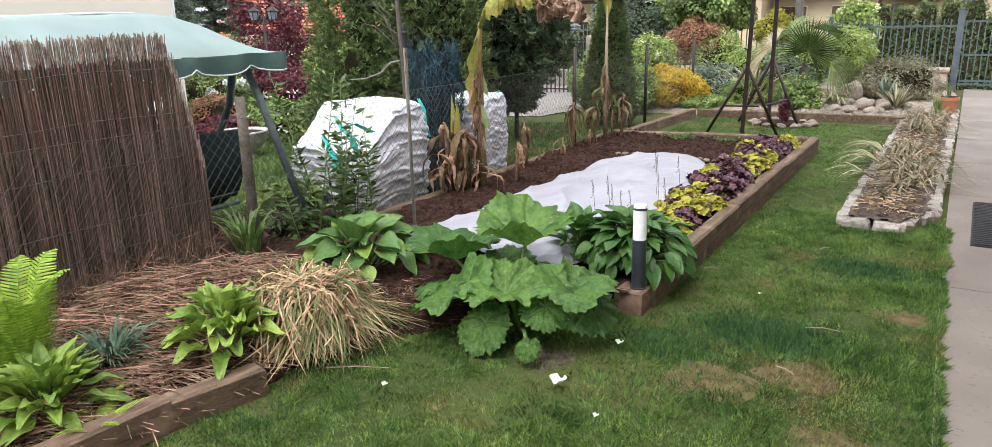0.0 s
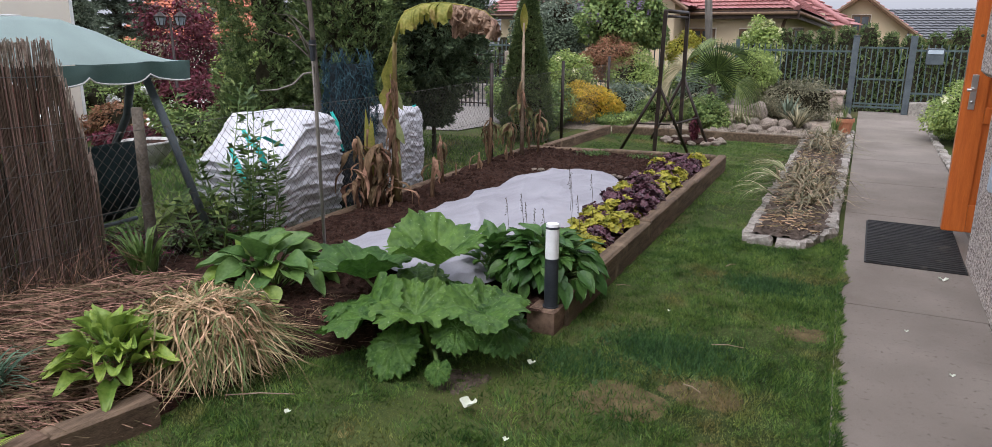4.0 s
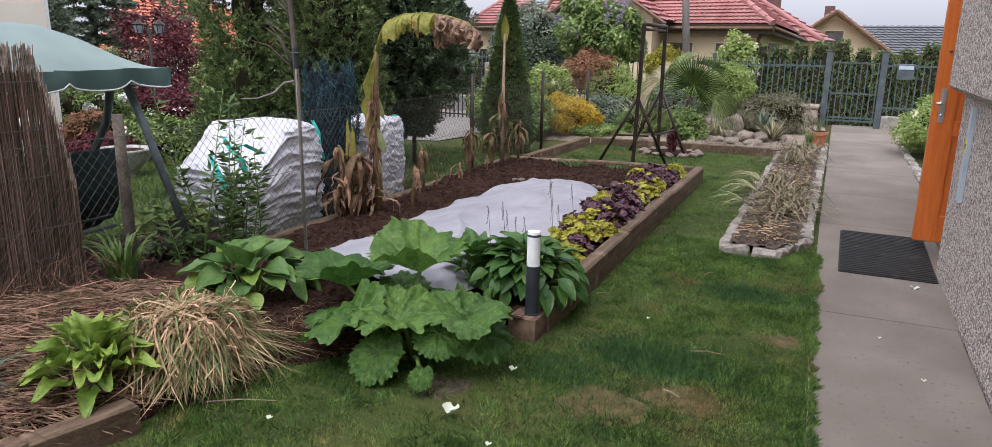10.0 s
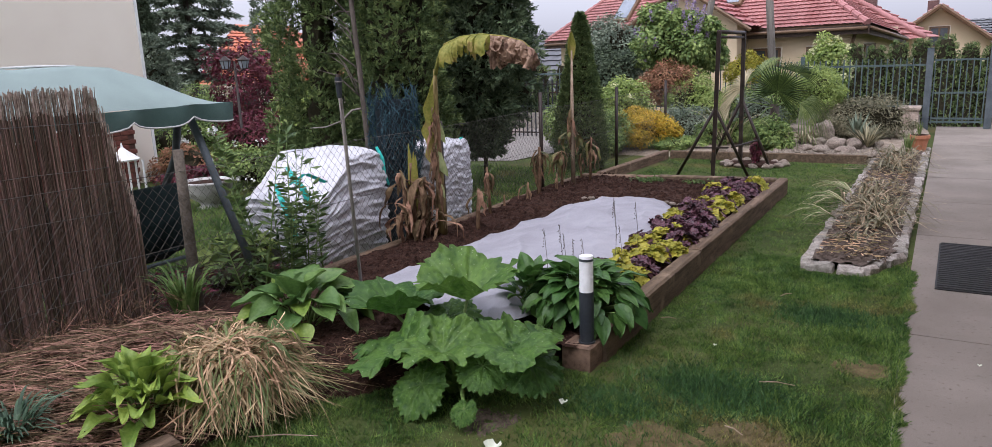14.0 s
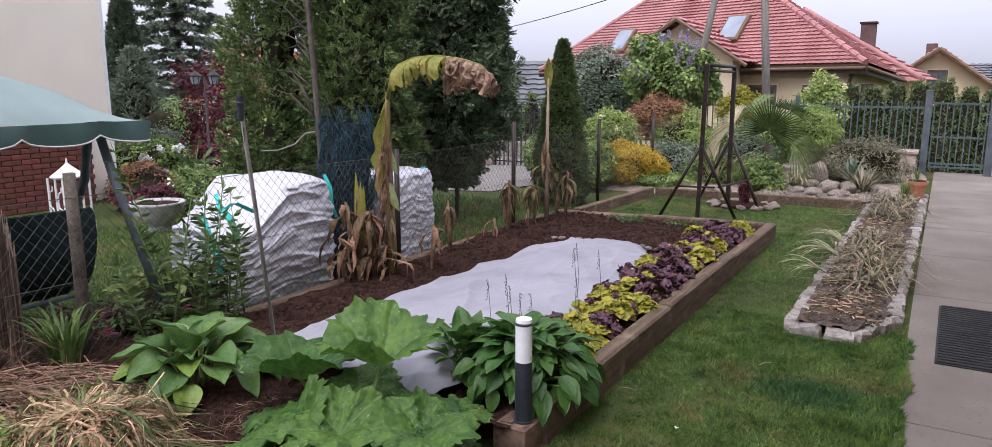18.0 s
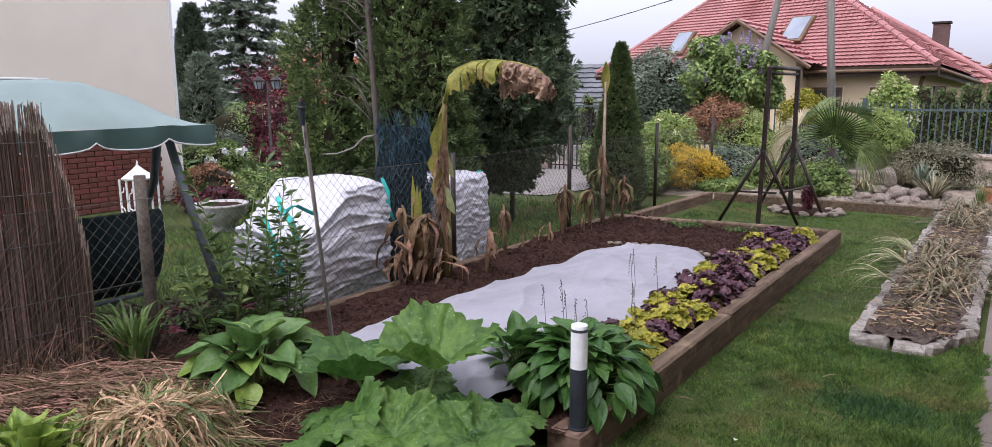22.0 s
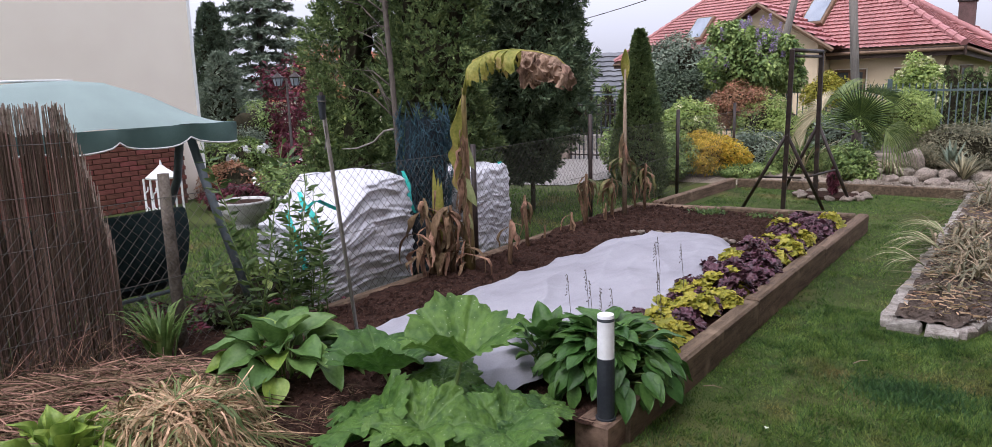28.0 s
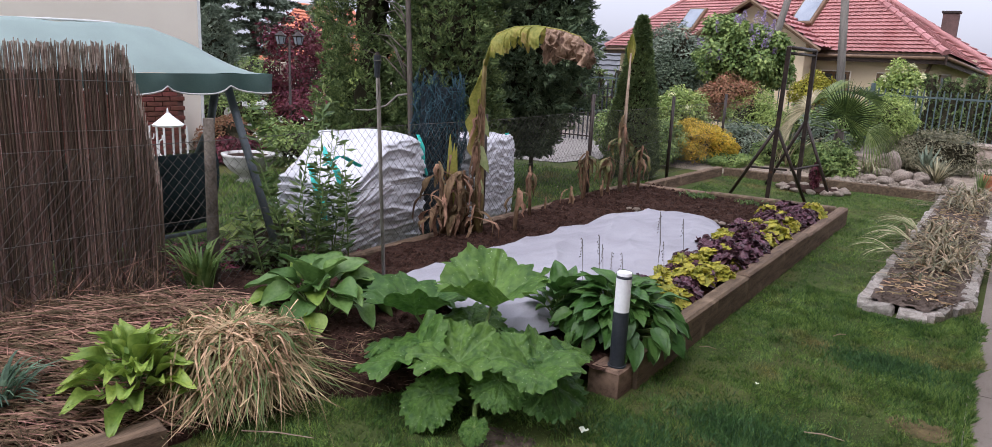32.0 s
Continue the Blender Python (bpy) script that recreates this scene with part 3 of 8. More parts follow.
# worn thatch and darker tufts in the lawn
for wx, wy, wr in ((1.78, 2.84, 0.17), (2.10, 3.06, 0.14), (2.28, 2.55, 0.13), (2.45, 4.0, 0.11)):
    k = rng.uniform(0, 20)
    worn = Geo().grid(lambda u, v: (wx + 1.3 * wr * v * (1 + 0.35 * noise.noise((math.cos(u * 6.2832) * 2, math.sin(u * 6.2832) * 2, k))) * math.cos(u * 6.2832), wy + wr * v * (1 + 0.35 * noise.noise((math.cos(u * 6.2832) * 2, math.sin(u * 6.2832) * 2, k))) * math.sin(u * 6.2832), -0.0235 - 0.005 * v + 0.004 * noise.noise((u * 30, v * 9, k))), 32, 8)
    solo("worn_patch", worn, THATCH, (wx, wy, -0.03), "worn brownish thatch showing through the lawn", "lawn patch", "worn lawn patches", "structure", True)
for wx, wy, wr, n in ((1.87, 3.42, 0.15, 5200), (2.20, 4.70, 0.12, 2600), (1.50, 3.10, 0.10, 1800)):
    p = rng.normal(size=(n, 2)) * wr * np.array([1.25, 0.8])
    base = np.stack([wx + p[:, 0], wy + p[:, 1], np.full(n, -0.03)], 1)
    lean = np.stack([rng.normal(size=n) * 0.9, rng.normal(size=n) * 0.9, np.ones(n)], 1)
    side = unit(np.cross(lean, rng.normal(size=(n, 3)))) * (0.0020 + 0.0020 * rng.random((n, 1)))
    tip = base + unit(lean) * (0.022 + 0.032 * rng.random((n, 1)))
    v = np.stack([base - side, base + side, tip], 1).reshape(-1, 3)
    tagged(new("dark_grass", array_mesh("dark_grass", v, np.arange(3 * n).reshape(n, 3), DARKGRASS)), "darker bluish grass tuft in the lawn", "grass", kind="stuff")

# grass that creeps over the path's edge
n = 16000
py_ = 0.4 + 5.4 * rng.random(n)
creep = np.array([0.030 + 0.055 * noise.noise((y * 3.1, 5.0, 1.0)) + 0.04 * noise.noise((y * 14, 8.0, 1.0)) for y in py_]).clip(0.0, 0.1)
px_ = 2.585 + np.maximum(0, 5 - py_) * 0.022 - 0.03 + (creep + 0.03) * rng.random(n) ** 0.8
base = np.stack([px_, py_, np.where(px_ > 2.585 + np.maximum(0, 5 - py_) * 0.022, -0.002, -0.03)], 1)
lean = np.stack([0.5 + rng.normal(size=n) * 0.7, rng.normal(size=n) * 0.7, np.ones(n)], 1)
side = unit(np.cross(lean, rng.normal(size=(n, 3)))) * (0.0015 + 0.0015 * rng.random((n, 1)))
tip = base + unit(lean) * (0.012 + 0.034 * rng.random((n, 1)))
v = np.stack([base - side, base + side, tip], 1).reshape(-1, 3)
tagged(new("edge_grass", array_mesh("edge_grass", v, np.arange(3 * n).reshape(n, 3), GRASS)), "ragged grass creeping over the path's edge", "grass", kind="stuff")
# rougher grass of the neighbouring garden
n = 42000
px_, py_ = -5.5 + 4.2 * rng.random(n), 2.8 + 6.8 * rng.random(n)
base = np.stack([px_, py_, [ground_z(a, b) - 0.004 for a, b in zip(px_, py_)]], 1)
lean = np.stack([rng.normal(size=n) * 0.6, rng.normal(size=n) * 0.6, np.ones(n)], 1)
side = unit(np.cross(lean, rng.normal(size=(n, 3)))) * (0.0025 + 0.003 * rng.random((n, 1)))
tip = base + unit(lean) * (0.03 + 0.06 * rng.random((n, 1)))
v = np.stack([base - side, base + side, tip], 1).reshape(-1, 3)
tagged(new("rough_grass", array_mesh("rough_grass", v, np.arange(3 * n).reshape(n, 3), GRASS)), "rougher grass behind the wire fence", "grass", kind="stuff")

# concrete path of cast slabs
path = thing("path", (2.98, 6.0, -0.03), "worn grey concrete garden path with cross joints", "path", kind="structure")
joints = [-3.0, -1.1, 0.6, 4.53, 7.0, 8.55, 10.1, 11.7, 13.3, 14.8, 16.2]
def path_left(y):
    return 2.585 + max(0.0, 5.0 - y) * 0.022


for y0, y1 in zip(joints, joints[1:]):
    right = 3.36 if y1 <= 5.9 else 3.58
    part("slab", Geo().prism([(path_left(y0), y0 + 0.004), (right, y0 + 0.004), (right, y1 - 0.004), (path_left(y1), y1 - 0.004)], -0.10, 0.0), CONCRETE, path)

# right-hand house: pebble-dash plinth, projecting upper wall, door recess
house_wall = thing("wall_house", (4.2, 2.0, 0), "grey pebble-dash house wall beside the path", "wall", kind="structure")
part("plinth", Geo().box(3.37, -4.0, -0.1, 3.95, 5.74, 1.27, 0.012), PEBBLE, house_wall)
# walls are carried up unseen to 6.4 m to block sky light from the foreground
part("upper_wall", Geo().box(3.275, -4.0, 1.27, 3.95, 5.80, 6.4, 0.03), PEBBLE, house_wall)
part("far_wall", Geo().box(3.66, 6.9, -0.1, 3.95, 9.6, 6.4, 0.02), PEBBLE, house_wall)
part("recess_back", Geo().box(3.95, -4.0, -0.1, 4.15, 9.6, 6.4), STUCCO, house_wall)
part("door_step", Geo().box(3.46, 5.76, -0.08, 3.94, 6.88, 0.05, 0.012), CONCRETE, house_wall)

door = thing("door_1", (3.6, 6.34, 0.09), "orange-brown panelled house door standing open over the path", "door", kind="structure")
part("door_leaf", Geo().box(3.25, 6.31, 0.09, 4.10, 6.37, 2.09, 0.006), DOORWOOD, door)
for x0, x1, z0, z1 in ((3.25, 3.40, 0.09, 2.09),):
    part("stile", Geo().box(x0, 6.292, z0, x1, 6.312, z1, 0.006), DOORWOOD, door)
part("bottom_rail", Geo().box(3.402, 6.294, 0.09, 4.10, 6.312, 0.30, 0.006), DOORWOOD, door)
part("middle_rail", Geo().box(3.402, 6.294, 0.90, 4.10, 6.312, 1.02, 0.006), DOORWOOD, door)
lock = part("handle_plate", Geo().box(3.29, 6.283, 1.00, 3.33, 6.291, 1.25, 0.004), CHROME, door, "brushed steel handle plate")
part("lever", Geo().tube([(3.31, 6.285, 1.145), (3.31, 6.235, 1.145), (3.30, 6.226, 1.145), (3.262, 6.226, 1.143)], 0.0105, 8), CHROME, lock, smooth=True)
part("key_cylinder", Geo().tube([(3.31, 6.286, 1.055), (3.31, 6.268, 1.055)], 0.011, 10), CHROME, lock, smooth=True)
part("peephole", Geo().tube([(3.31, 6.292, 1.52), (3.31, 6.284, 1.52)], 0.011, 10), FRAMEBROWN, door, smooth=True)

strip = thing("cable_cover", (3.36, 5.2, 0.6), "pale grey plastic cable cover with a yellow sticker on the wall", "cable cover")
part("cover", Geo().box(3.345, 5.165, 0.61, 3.369, 5.245, 1.20, 0.006), CONDUIT, strip)
tag = part("sticker", Geo().box(3.3425, 5.178, 0.92, 3.3445, 5.232, 1.00), YELLOWTAG, strip, "yellow printed sticker")
part("print", Geo().box(3.3415, 5.19, 0.945, 3.342, 5.22, 0.975), DARKMARK, tag)

mat = thing("doormat", (3.03, 6.1, 0.0), "black ribbed rubber doormat on the concrete path", "doormat")
turn = Matrix.Translation((3.055, 6.08, 0)) @ Matrix.Rotation(radians(-0.6), 4, "Z")
part("backing", Geo().box(-0.31, -0.64, 0.001, 0.31, 0.64, 0.010, 0.003, turn), RUBBER, mat)
for i in range(26):
    y = -0.615 + i * 0.0492
    part("rib", Geo().box(-0.30, y - 0.014, 0.010, 0.30, y + 0.014, 0.019, 0.005, turn), RUBBER, mat)

# ---- raised bed ----
def beam(geo_name, parent, a, b, width, z0, z1, label=""):
    a, b = Vector((*a, 0)), Vector((*b, 0))
    d = b - a
    t = Matrix.Translation(a) @ Matrix.Rotation(math.atan2(d.y, d.x), 4, "Z")
    return part(geo_name, Geo().box(0, -width / 2, z0, d.length, width / 2, z1, 0.012, t), TIMBER, parent, label)


bed = thing("raised_bed", (0.2, 6.0, -0.03), "raised vegetable bed edged with weathered brown timber beams", "raised bed")
for y0, y1, s in ((3.525, 5.28, 0.0), (5.285, 6.95, 0.012), (6.955, 8.66, -0.006)):
    part("beam", Geo().box(1.185, y0, -0.06, 1.285, y1, 0.155 + s, 0.014), TIMBER, bed)
beam("beam", bed, (1.18, 8.60), (-0.10, 8.44), 0.10, -0.05, 0.15)
beam("beam", bed, (-0.105, 8.44), (-1.02, 8.33), 0.10, -0.05, 0.14)
for y0, y1 in ((3.45, 5.6), (5.61, 7.2), (7.21, 8.30)):
    part("beam", Geo().box(-1.13, y0, -0.06, -1.05, y1, 0.11, 0.012), TIMBER, bed)
part("corner_block", Geo().box(1.105, 3.365, -0.06, 1.262, 3.52, 0.105, 0.012), TIMBER, bed)


def soil_z(x, y):
    rough = 0.030 * noise.noise((x * 2.3, y * 2.3, 1.0)) + 0.022 * noise.noise((x * 9, y * 9, 2.0)) + 0.010 * noise.noise((x * 30, y * 30, 4.0))
    return 0.10 + rough + 0.03 * math.exp(-((y - 7.3) ** 2) / 0.8)


def bed_soil(u, v):
    y = 3.35 + v * 5.22
    x0, x1 = -1.06, 1.19
    x = x0 + u * (x1 - x0)
    return (x, y - 0.13 * (1 - u) * v, soil_z(x, y))


part("soil", Geo().grid(bed_soil, 130, 280), SOIL, bed, "dark crumbly bare soil", smooth=True)
clods = Geo()
for i in range(9000):
    x, y = rng.uniform(-1.0, 1.1), rng.uniform(3.5, 8.4)
    r = 0.005 + 0.026 * rng.random() ** 2.2
    z = soil_z(x, y)
    q = [Vector(rng.normal(size=3)).normalized() * r * rng.uniform(0.7, 1.2) for _ in range(2)]
    clods.add([(x - r, y, z), (x + r, y + r * 0.3, z), (x, y + r, z), (x + q[0].x * .3, y - r, z), (x + q[1].x * .3, y, z + r * 0.9)],
              [(0, 3, 4), (3, 1, 4), (1, 2, 4), (2, 0, 4)])
part("loose_soil", clods, SOIL, bed, kind="stuff")

# border soil with straw mulch in front of the screen, and its timber edging
def border_edge(y):
    return 0.06 * y if y < 1.9 else 0.114 if y < 2.3 else 0.114 + (y - 2.3) * 0.845


def border_z(x, y):
    x0, x1 = -1.5, border_edge(y)
    u = (x - x0) / (x1 - x0)
    edge = max(0.0, min(1.0, (x1 - x) / 0.25))
    return -0.05 + 0.13 * edge + 0.05 * math.sin(max(0, min(1, u * 1.2)) * math.pi) + 0.03 * noise.noise((x * 3, y * 3, 5)) + 0.012 * noise.noise((x * 14, y * 14, 6))


def border_soil(u, v):
    y = -0.6 + v * 4.15
    x = -1.5 + u * (border_edge(y) + 1.5)
    return (x, y, border_z(x, y))


solo("border_soil", Geo().grid(border_soil, 70, 130), SOIL, (0, 0, -0.05), "dark planting soil behind the timber edging", "soil", kind="structure", smooth=True)
crumbs = Geo()
for i in range(1500):
    x, y = rng.uniform(-0.2, 0.75), rng.uniform(1.95, 3.4)
    if x > border_edge(y) + 0.04:
        continue
    r = 0.005 + 0.020 * rng.random() ** 2
    z = border_z(x, y) - 0.003
    q = rng.normal(size=2) * r * 0.4
    crumbs.add([(x - r, y, z), (x + r, y + r * 0.3, z), (x, y + r, z), (x + q[0], y - r, z), (x + q[1], y, z + r * 0.9)], [(0, 3, 4), (3, 1, 4), (1, 2, 4), (2, 0, 4)])
solo("soil_crumbs", crumbs, SOIL, (0.3, 2.7, 0.0), "loose dark soil crumbs under the plants", "soil", kind="stuff")
edging = thing("border_edging", (0.0, 1.2, -0.03), "worn brown timber beams edging the planted border", "edging")
beam("beam", edging, (-0.16, -0.5), (0.015, 1.40), 0.10, -0.05, 0.115)
beam("beam", edging, (0.016, 1.405), (0.115, 1.80), 0.10, -0.05, 0.10)

straws = Geo()


def straw(x, y, z, a, l, w, rise, bow):
    """One thin bent straw, three-sided."""
    d = Vector((math.cos(a), math.sin(a), rise)).normalized()
    s = Vector((-math.sin(a), math.cos(a), 0))
    c = Vector((x, y, z))
    straws.tube([c - d * l / 2, c + s * bow * l + Vector((0, 0, 0.05 * l)), c + d * l / 2], [w, w, w * 0.6], 3, False)


for i in range(9500):
    x, y = rng.uniform(-1.3, 0.05), rng.uniform(-0.2, 2.75)
    if x > border_edge(y) - 0.09 or (x + 0.55) ** 2 / 0.62 + (y - 1.25) ** 2 / 2.1 > 1.0 + 0.3 * rng.random():
        continue
    a = rng.normal(0.55, 0.40) if rng.random() < 0.72 else rng.uniform(0, 6.3)
    heap_up = 0.10 * math.exp(-((x + 0.75) ** 2 + (y - 2.0) ** 2) / 0.16)
    straw(x, y, border_z(x, y) + 0.008 + (0.055 + heap_up) * rng.random() ** 1.6, a, rng.uniform(0.08, 0.40), rng.uniform(0.0014, 0.0040), rng.normal() * 0.14, rng.normal() * 0.10)
for i in range(420):
    x, y = rng.uniform(0.05, 0.62), rng.uniform(2.0, 3.1)
    if x < border_edge(y) + 0.02:
        straw(x, y, border_z(x, y) + 0.008 + 0.01 * rng.random(), rng.uniform(0, 6.3), rng.uniform(0.03, 0.16), rng.uniform(0.0009, 0.0018), rng.normal() * 0.06, rng.normal() * 0.1)
# wisps that lean on the screen's foot
for i in range(260):
    y = rng.uniform(0.9, 2.7)
    straw(-1.12 + 0.10 * rng.random(), y, 0.18 + 0.12 * rng.random(), rng.uniform(0, 6.3), rng.uniform(0.12, 0.40), rng.uniform(0.0009, 0.0018), rng.uniform(0.2, 2.2), rng.normal() * 0.22)
solo("straw_mulch", straws, STRAW, (-0.6, 1.4, 0.1), "loose reddish-brown straw mulch over the border", "straw", kind="stuff")

# ---- granite sett bed ----
sett_bed = thing("sett_bed", (2.2, 8.5, -0.03), "narrow dry bed edged with grey granite setts beside the path", "flower bed")
outline = [(1.93, 5.72), (2.30, 5.715), (2.49, 6.22), (2.51, 12.7), (1.96, 12.7), (1.93, 5.72)]
part("dry_earth", Geo().grid(lambda u, v: (1.95 + u * (min(2.48, 2.31 + v * 2.6) - 1.95), 5.74 + v * 6.9, 0.035 + 0.03 * noise.noise((u * 5, v * 40, 0)) + 0.012 * noise.noise((u * 22, v * 180, 3))), 20, 140),
     DRYSOIL, sett_bed, "dry pale bare earth", smooth=True)


def sett_mesh(k):
    geo = Geo().box(-0.055, -0.052, -0.10, 0.055, 0.052, 0.030, 0.014)
    r = random.Random(k)
    geo.v = [(x * (1 + r.uniform(-.12, .12)), y * (1 + r.uniform(-.12, .12)), z + (r.uniform(-.012, .012) if z > 0 else 0)) for x, y, z in geo.v]
    return geo.mesh("sett", GRANITE)


setts = [sett_mesh(k) for k in range(6)]


def lay_setts(parent, line, step=0.15, dz=0.0):
    o = origin_of(parent)
    for (x0, y0), (x1, y1) in zip(line, line[1:]):
        d = math.hypot(x1 - x0, y1 - y0)
        k = max(1, round(d / step))
        for i in range(k):
            t = (i + 0.5) / k
            m = Matrix.Translation((x0 + (x1 - x0) * t - o.x + rng.normal() * 0.006, y0 + (y1 - y0) * t - o.y, -o.z + dz + rng.normal() * 0.006))
            m = m @ Euler((rng.normal() * 0.05, rng.normal() * 0.05, math.atan2(y1 - y0, x1 - x0) + rng.normal() * 0.07)).to_matrix().to_4x4()
            m = m @ Matrix.Diagonal((d / k / 0.118 * rng.uniform(0.86, 1.02), rng.uniform(0.85, 1.2), rng.uniform(0.8, 1.15), 1))
            part_data("sett", setts[rng.integers(6)], parent, m)


lay_setts(sett_bed, outline)
lay_setts(sett_bed, [(1.98, 9.32), (2.46, 9.36)])
right_edge = thing("sett_edging", (3.66, 12.0, -0.03), "row of grey granite setts along the far side of the path", "edging")
lay_setts(right_edge, [(3.64, 9.7), (3.62, 14.6)], 0.14)

# ---- low timber border round the far lawn ----
far_edge = thing("lawn_edging", (0.5, 11.1, -0.03), "low weathered timber edging round the far lawn", "edging")
beam("beam", far_edge, (-0.80, 11.05), (0.60, 11.14), 0.07, -0.05, 0.09)
beam("beam", far_edge, (0.605, 11.14), (1.86, 11.2), 0.07, -0.05, 0.09)
beam("beam", far_edge, (-0.98, 8.75), (-0.86, 11.0), 0.09, -0.05, 0.10)
far_soil = Geo().grid(lambda u, v: (-2.6 + u * 5.1, 11.15 + v * 4.6, -0.06 + 0.09 * min(1.0, v * 14, (1 - u) * 30, u * 12) + 0.08 * math.sin(v * 3.14) + 0.04 * noise.noise((u * 12, v * 12, 8)) * min(1.0, v * 14)), 50, 46)
solo("rockery_soil", far_soil, PALESAND, (0, 13, -0.03), "pale gravelly earth of the rock garden", "soil", kind="structure", smooth=True)

patch = Geo().grid(lambda u, v: (PATCH_X + (0.02 + 0.125 * v) * (1 + 0.3 * math.sin(u * 19)) * math.cos(u * 6.2832), PATCH_Y + (0.02 + 0.21 * v) * (1 + 0.25 * math.sin(u * 13 + 1)) * math.sin(u * 6.2832), -0.024 - 0.010 * v + 0.004 * noise.noise((u * 30, v * 9, 4))), 40, 10)
solo("bare_patch", patch, DRYSOIL, (PATCH_X, PATCH_Y, -0.03), "bare earth patch in the lawn under the large leaves", "soil", kind="structure", smooth=True)


# ---- chain-link fence with its posts ----
fence = thing("chain_link_fence", (-1.2, 5.0, 0), "rusty grey chain-link fence on old posts", "fence")
FX = -1.2
wires = Geo()
pitch, z0, z1 = 0.066, 0.06, 0.965
y = -0.6
while y < 12.5:
    for s in (1, -1):
        a, b = (y, y + (z1 - z0) * s * 0.92)
        p0, p1 = (FX + 0.0015 * s, a, z0), (FX + 0.0015 * s, b, z1)
        wires.tube([p0, p1], 0.0013, 3, False)
    y += pitch
part("mesh", wires, WIRE, fence, kind="stuff")
for z in (0.965, 0.52, 0.07):
    part("tension_wire", Geo().tube([(FX, -0.6 + 0.6 * i, z - 0.006 * math.sin(i * 1.3)) for i in range(23)], 0.002, 5), WIRE, fence)
part("post", Geo().tube([(-1.235, 2.96, -0.1), (-1.24, 2.962, 0.6), (-1.238, 2.96, 1.085)], [0.036, 0.034, 0.031], 10), OLDPOST, fence, "weathered grey wooden post", smooth=True)
for yy, top in ((5.6, 1.02), (7.55, 1.16), (9.8, 1.10), (11.9, 1.10)):
    part("post", Geo().tube([(-1.17, yy, -0.1), (-1.17, yy, top)], 0.022, 8), STEELDARK, fence, smooth=True)

# reed screen fixed to the fence
screen = thing("reed_screen", (-1.24, 1.6, 0.05), "dark brown reed screen tied to the wire fence", "screen")
reeds, tips = Geo(), Geo()
y = -0.7
while y < 2.655:
    for row in range(3):
        yy = y + rng.normal() * 0.003
        x = -1.245 + row * 0.007 + rng.normal() * 0.003 + 0.02 * math.sin(yy * 2.1)
        top = 1.44 + 0.055 * math.exp(-((yy - 2.2) ** 2) / 0.15) + 0.02 * math.sin(yy * 5) + rng.normal() * 0.012
        lean = rng.normal() * 0.006
        if yy > 2.49:
            top = float(np.interp(yy, (2.49, 2.555, 2.61, 2.66), (1.48, 1.25, 1.02, 0.72))) + rng.normal() * 0.012
        bulge = 0.02 * math.sin(min(1.0, yy / 2.6) * 3.0)
        r = rng.uniform(0.0022, 0.0042)
        reeds.tube([(x, yy, 0.02), (x - bulge * 0.4, yy + lean * 0.5, 0.7), (x - bulge, yy + lean, top - 0.12)], r, 4, False)
        tips.tube([(x - bulge, yy + lean, top - 0.12), (x - bulge + rng.normal() * 0.004, yy + lean * 1.2 + rng.normal() * 0.004, top)], [r, r * 0.8], 4, False)
    y += 0.0068
part("reeds", reeds, REED, screen, kind="stuff")
part("reed_fringe", tips, REEDTIP, screen, "paler broken reed ends", kind="stuff")
for z in (0.35, 0.80, 1.05, 1.30):
    part("binding_wire", Geo().tube([(-1.222 + 0.02 * math.sin(v * 2.1), v, z + 0.006 * math.sin(v * 7)) for v in np.linspace(-0.7, 2.52, 40)], 0.002, 4), WIRE, screen)

# ---- far metal fence, gate and posts ----
street_fence = thing("street_fence", (0, 15.9, 0), "grey-green vertical-bar metal fence on a low plinth", "fence")
part("plinth", Geo().box(-9.0, 15.80, -0.15, 2.32, 16.0, 0.24, 0.02), GRANITE, street_fence)
for z in (0.38, 1.12):
    part("rail", Geo().box(-9.0, 15.885, z, 2.34, 15.915, z + 0.035), GATEPAINT, street_fence)
i = 0
x = -5.0
while x < 2.30:
    part("bar", Geo().box(x - 0.010, 15.875, 0.26, x + 0.010, 15.895, 1.26), GATEPAINT, street_fence)
    x += 0.105
for xx in (-1.9, 0.25):
    part("post", Geo().box(xx - 0.035, 15.86, 0.2, xx + 0.035, 15.93, 1.34, 0.005), GATEPAINT, street_fence)

gate = thing("garden_gate", (2.88, 15.9, 0), "grey-green metal bar gate closed between two square posts", "gate")
for x in (2.40, 3.36):
    post = part("gate_post", Geo().box(x - 0.055, 15.84, -0.1, x + 0.055, 15.96, 1.42, 0.006), STEELGREY, gate)
    part("cap", Geo().box(x - 0.062, 15.833, 1.42, x + 0.062, 15.967, 1.435, 0.004), STEELGREY, post)
for z in (0.10, 0.16, 0.62, 1.20):
    part("gate_rail", Geo().box(2.47, 15.885, z, 3.29, 15.915, z + 0.03), GATEPAINT, gate)
for i in range(9):
    x = 2.49 + i * 0.0975
    part("gate_bar", Geo().box(x - 0.009, 15.87, 0.08, x + 0.009, 15.886, 1.24), GATEPAINT, gate)
side_fence = thing("side_fence", (4.6, 15.9, 0), "grey-green vertical-bar metal fence panel beside the gate", "fence")
part("plinth", Geo().box(3.42, 15.80, -0.15, 9.0, 16.0, 0.24, 0.02), GRANITE, side_fence)
for z in (0.38, 1.16):
    part("rail", Geo().box(3.42, 15.885, z, 9.0, 15.915, z + 0.035), GATEPAINT, side_fence)
for i in range(40):
    x = 3.5 + i * 0.105
    part("bar", Geo().box(x - 0.010, 15.875, 0.26, x + 0.010, 15.895, 1.28), GATEPAINT, side_fence)
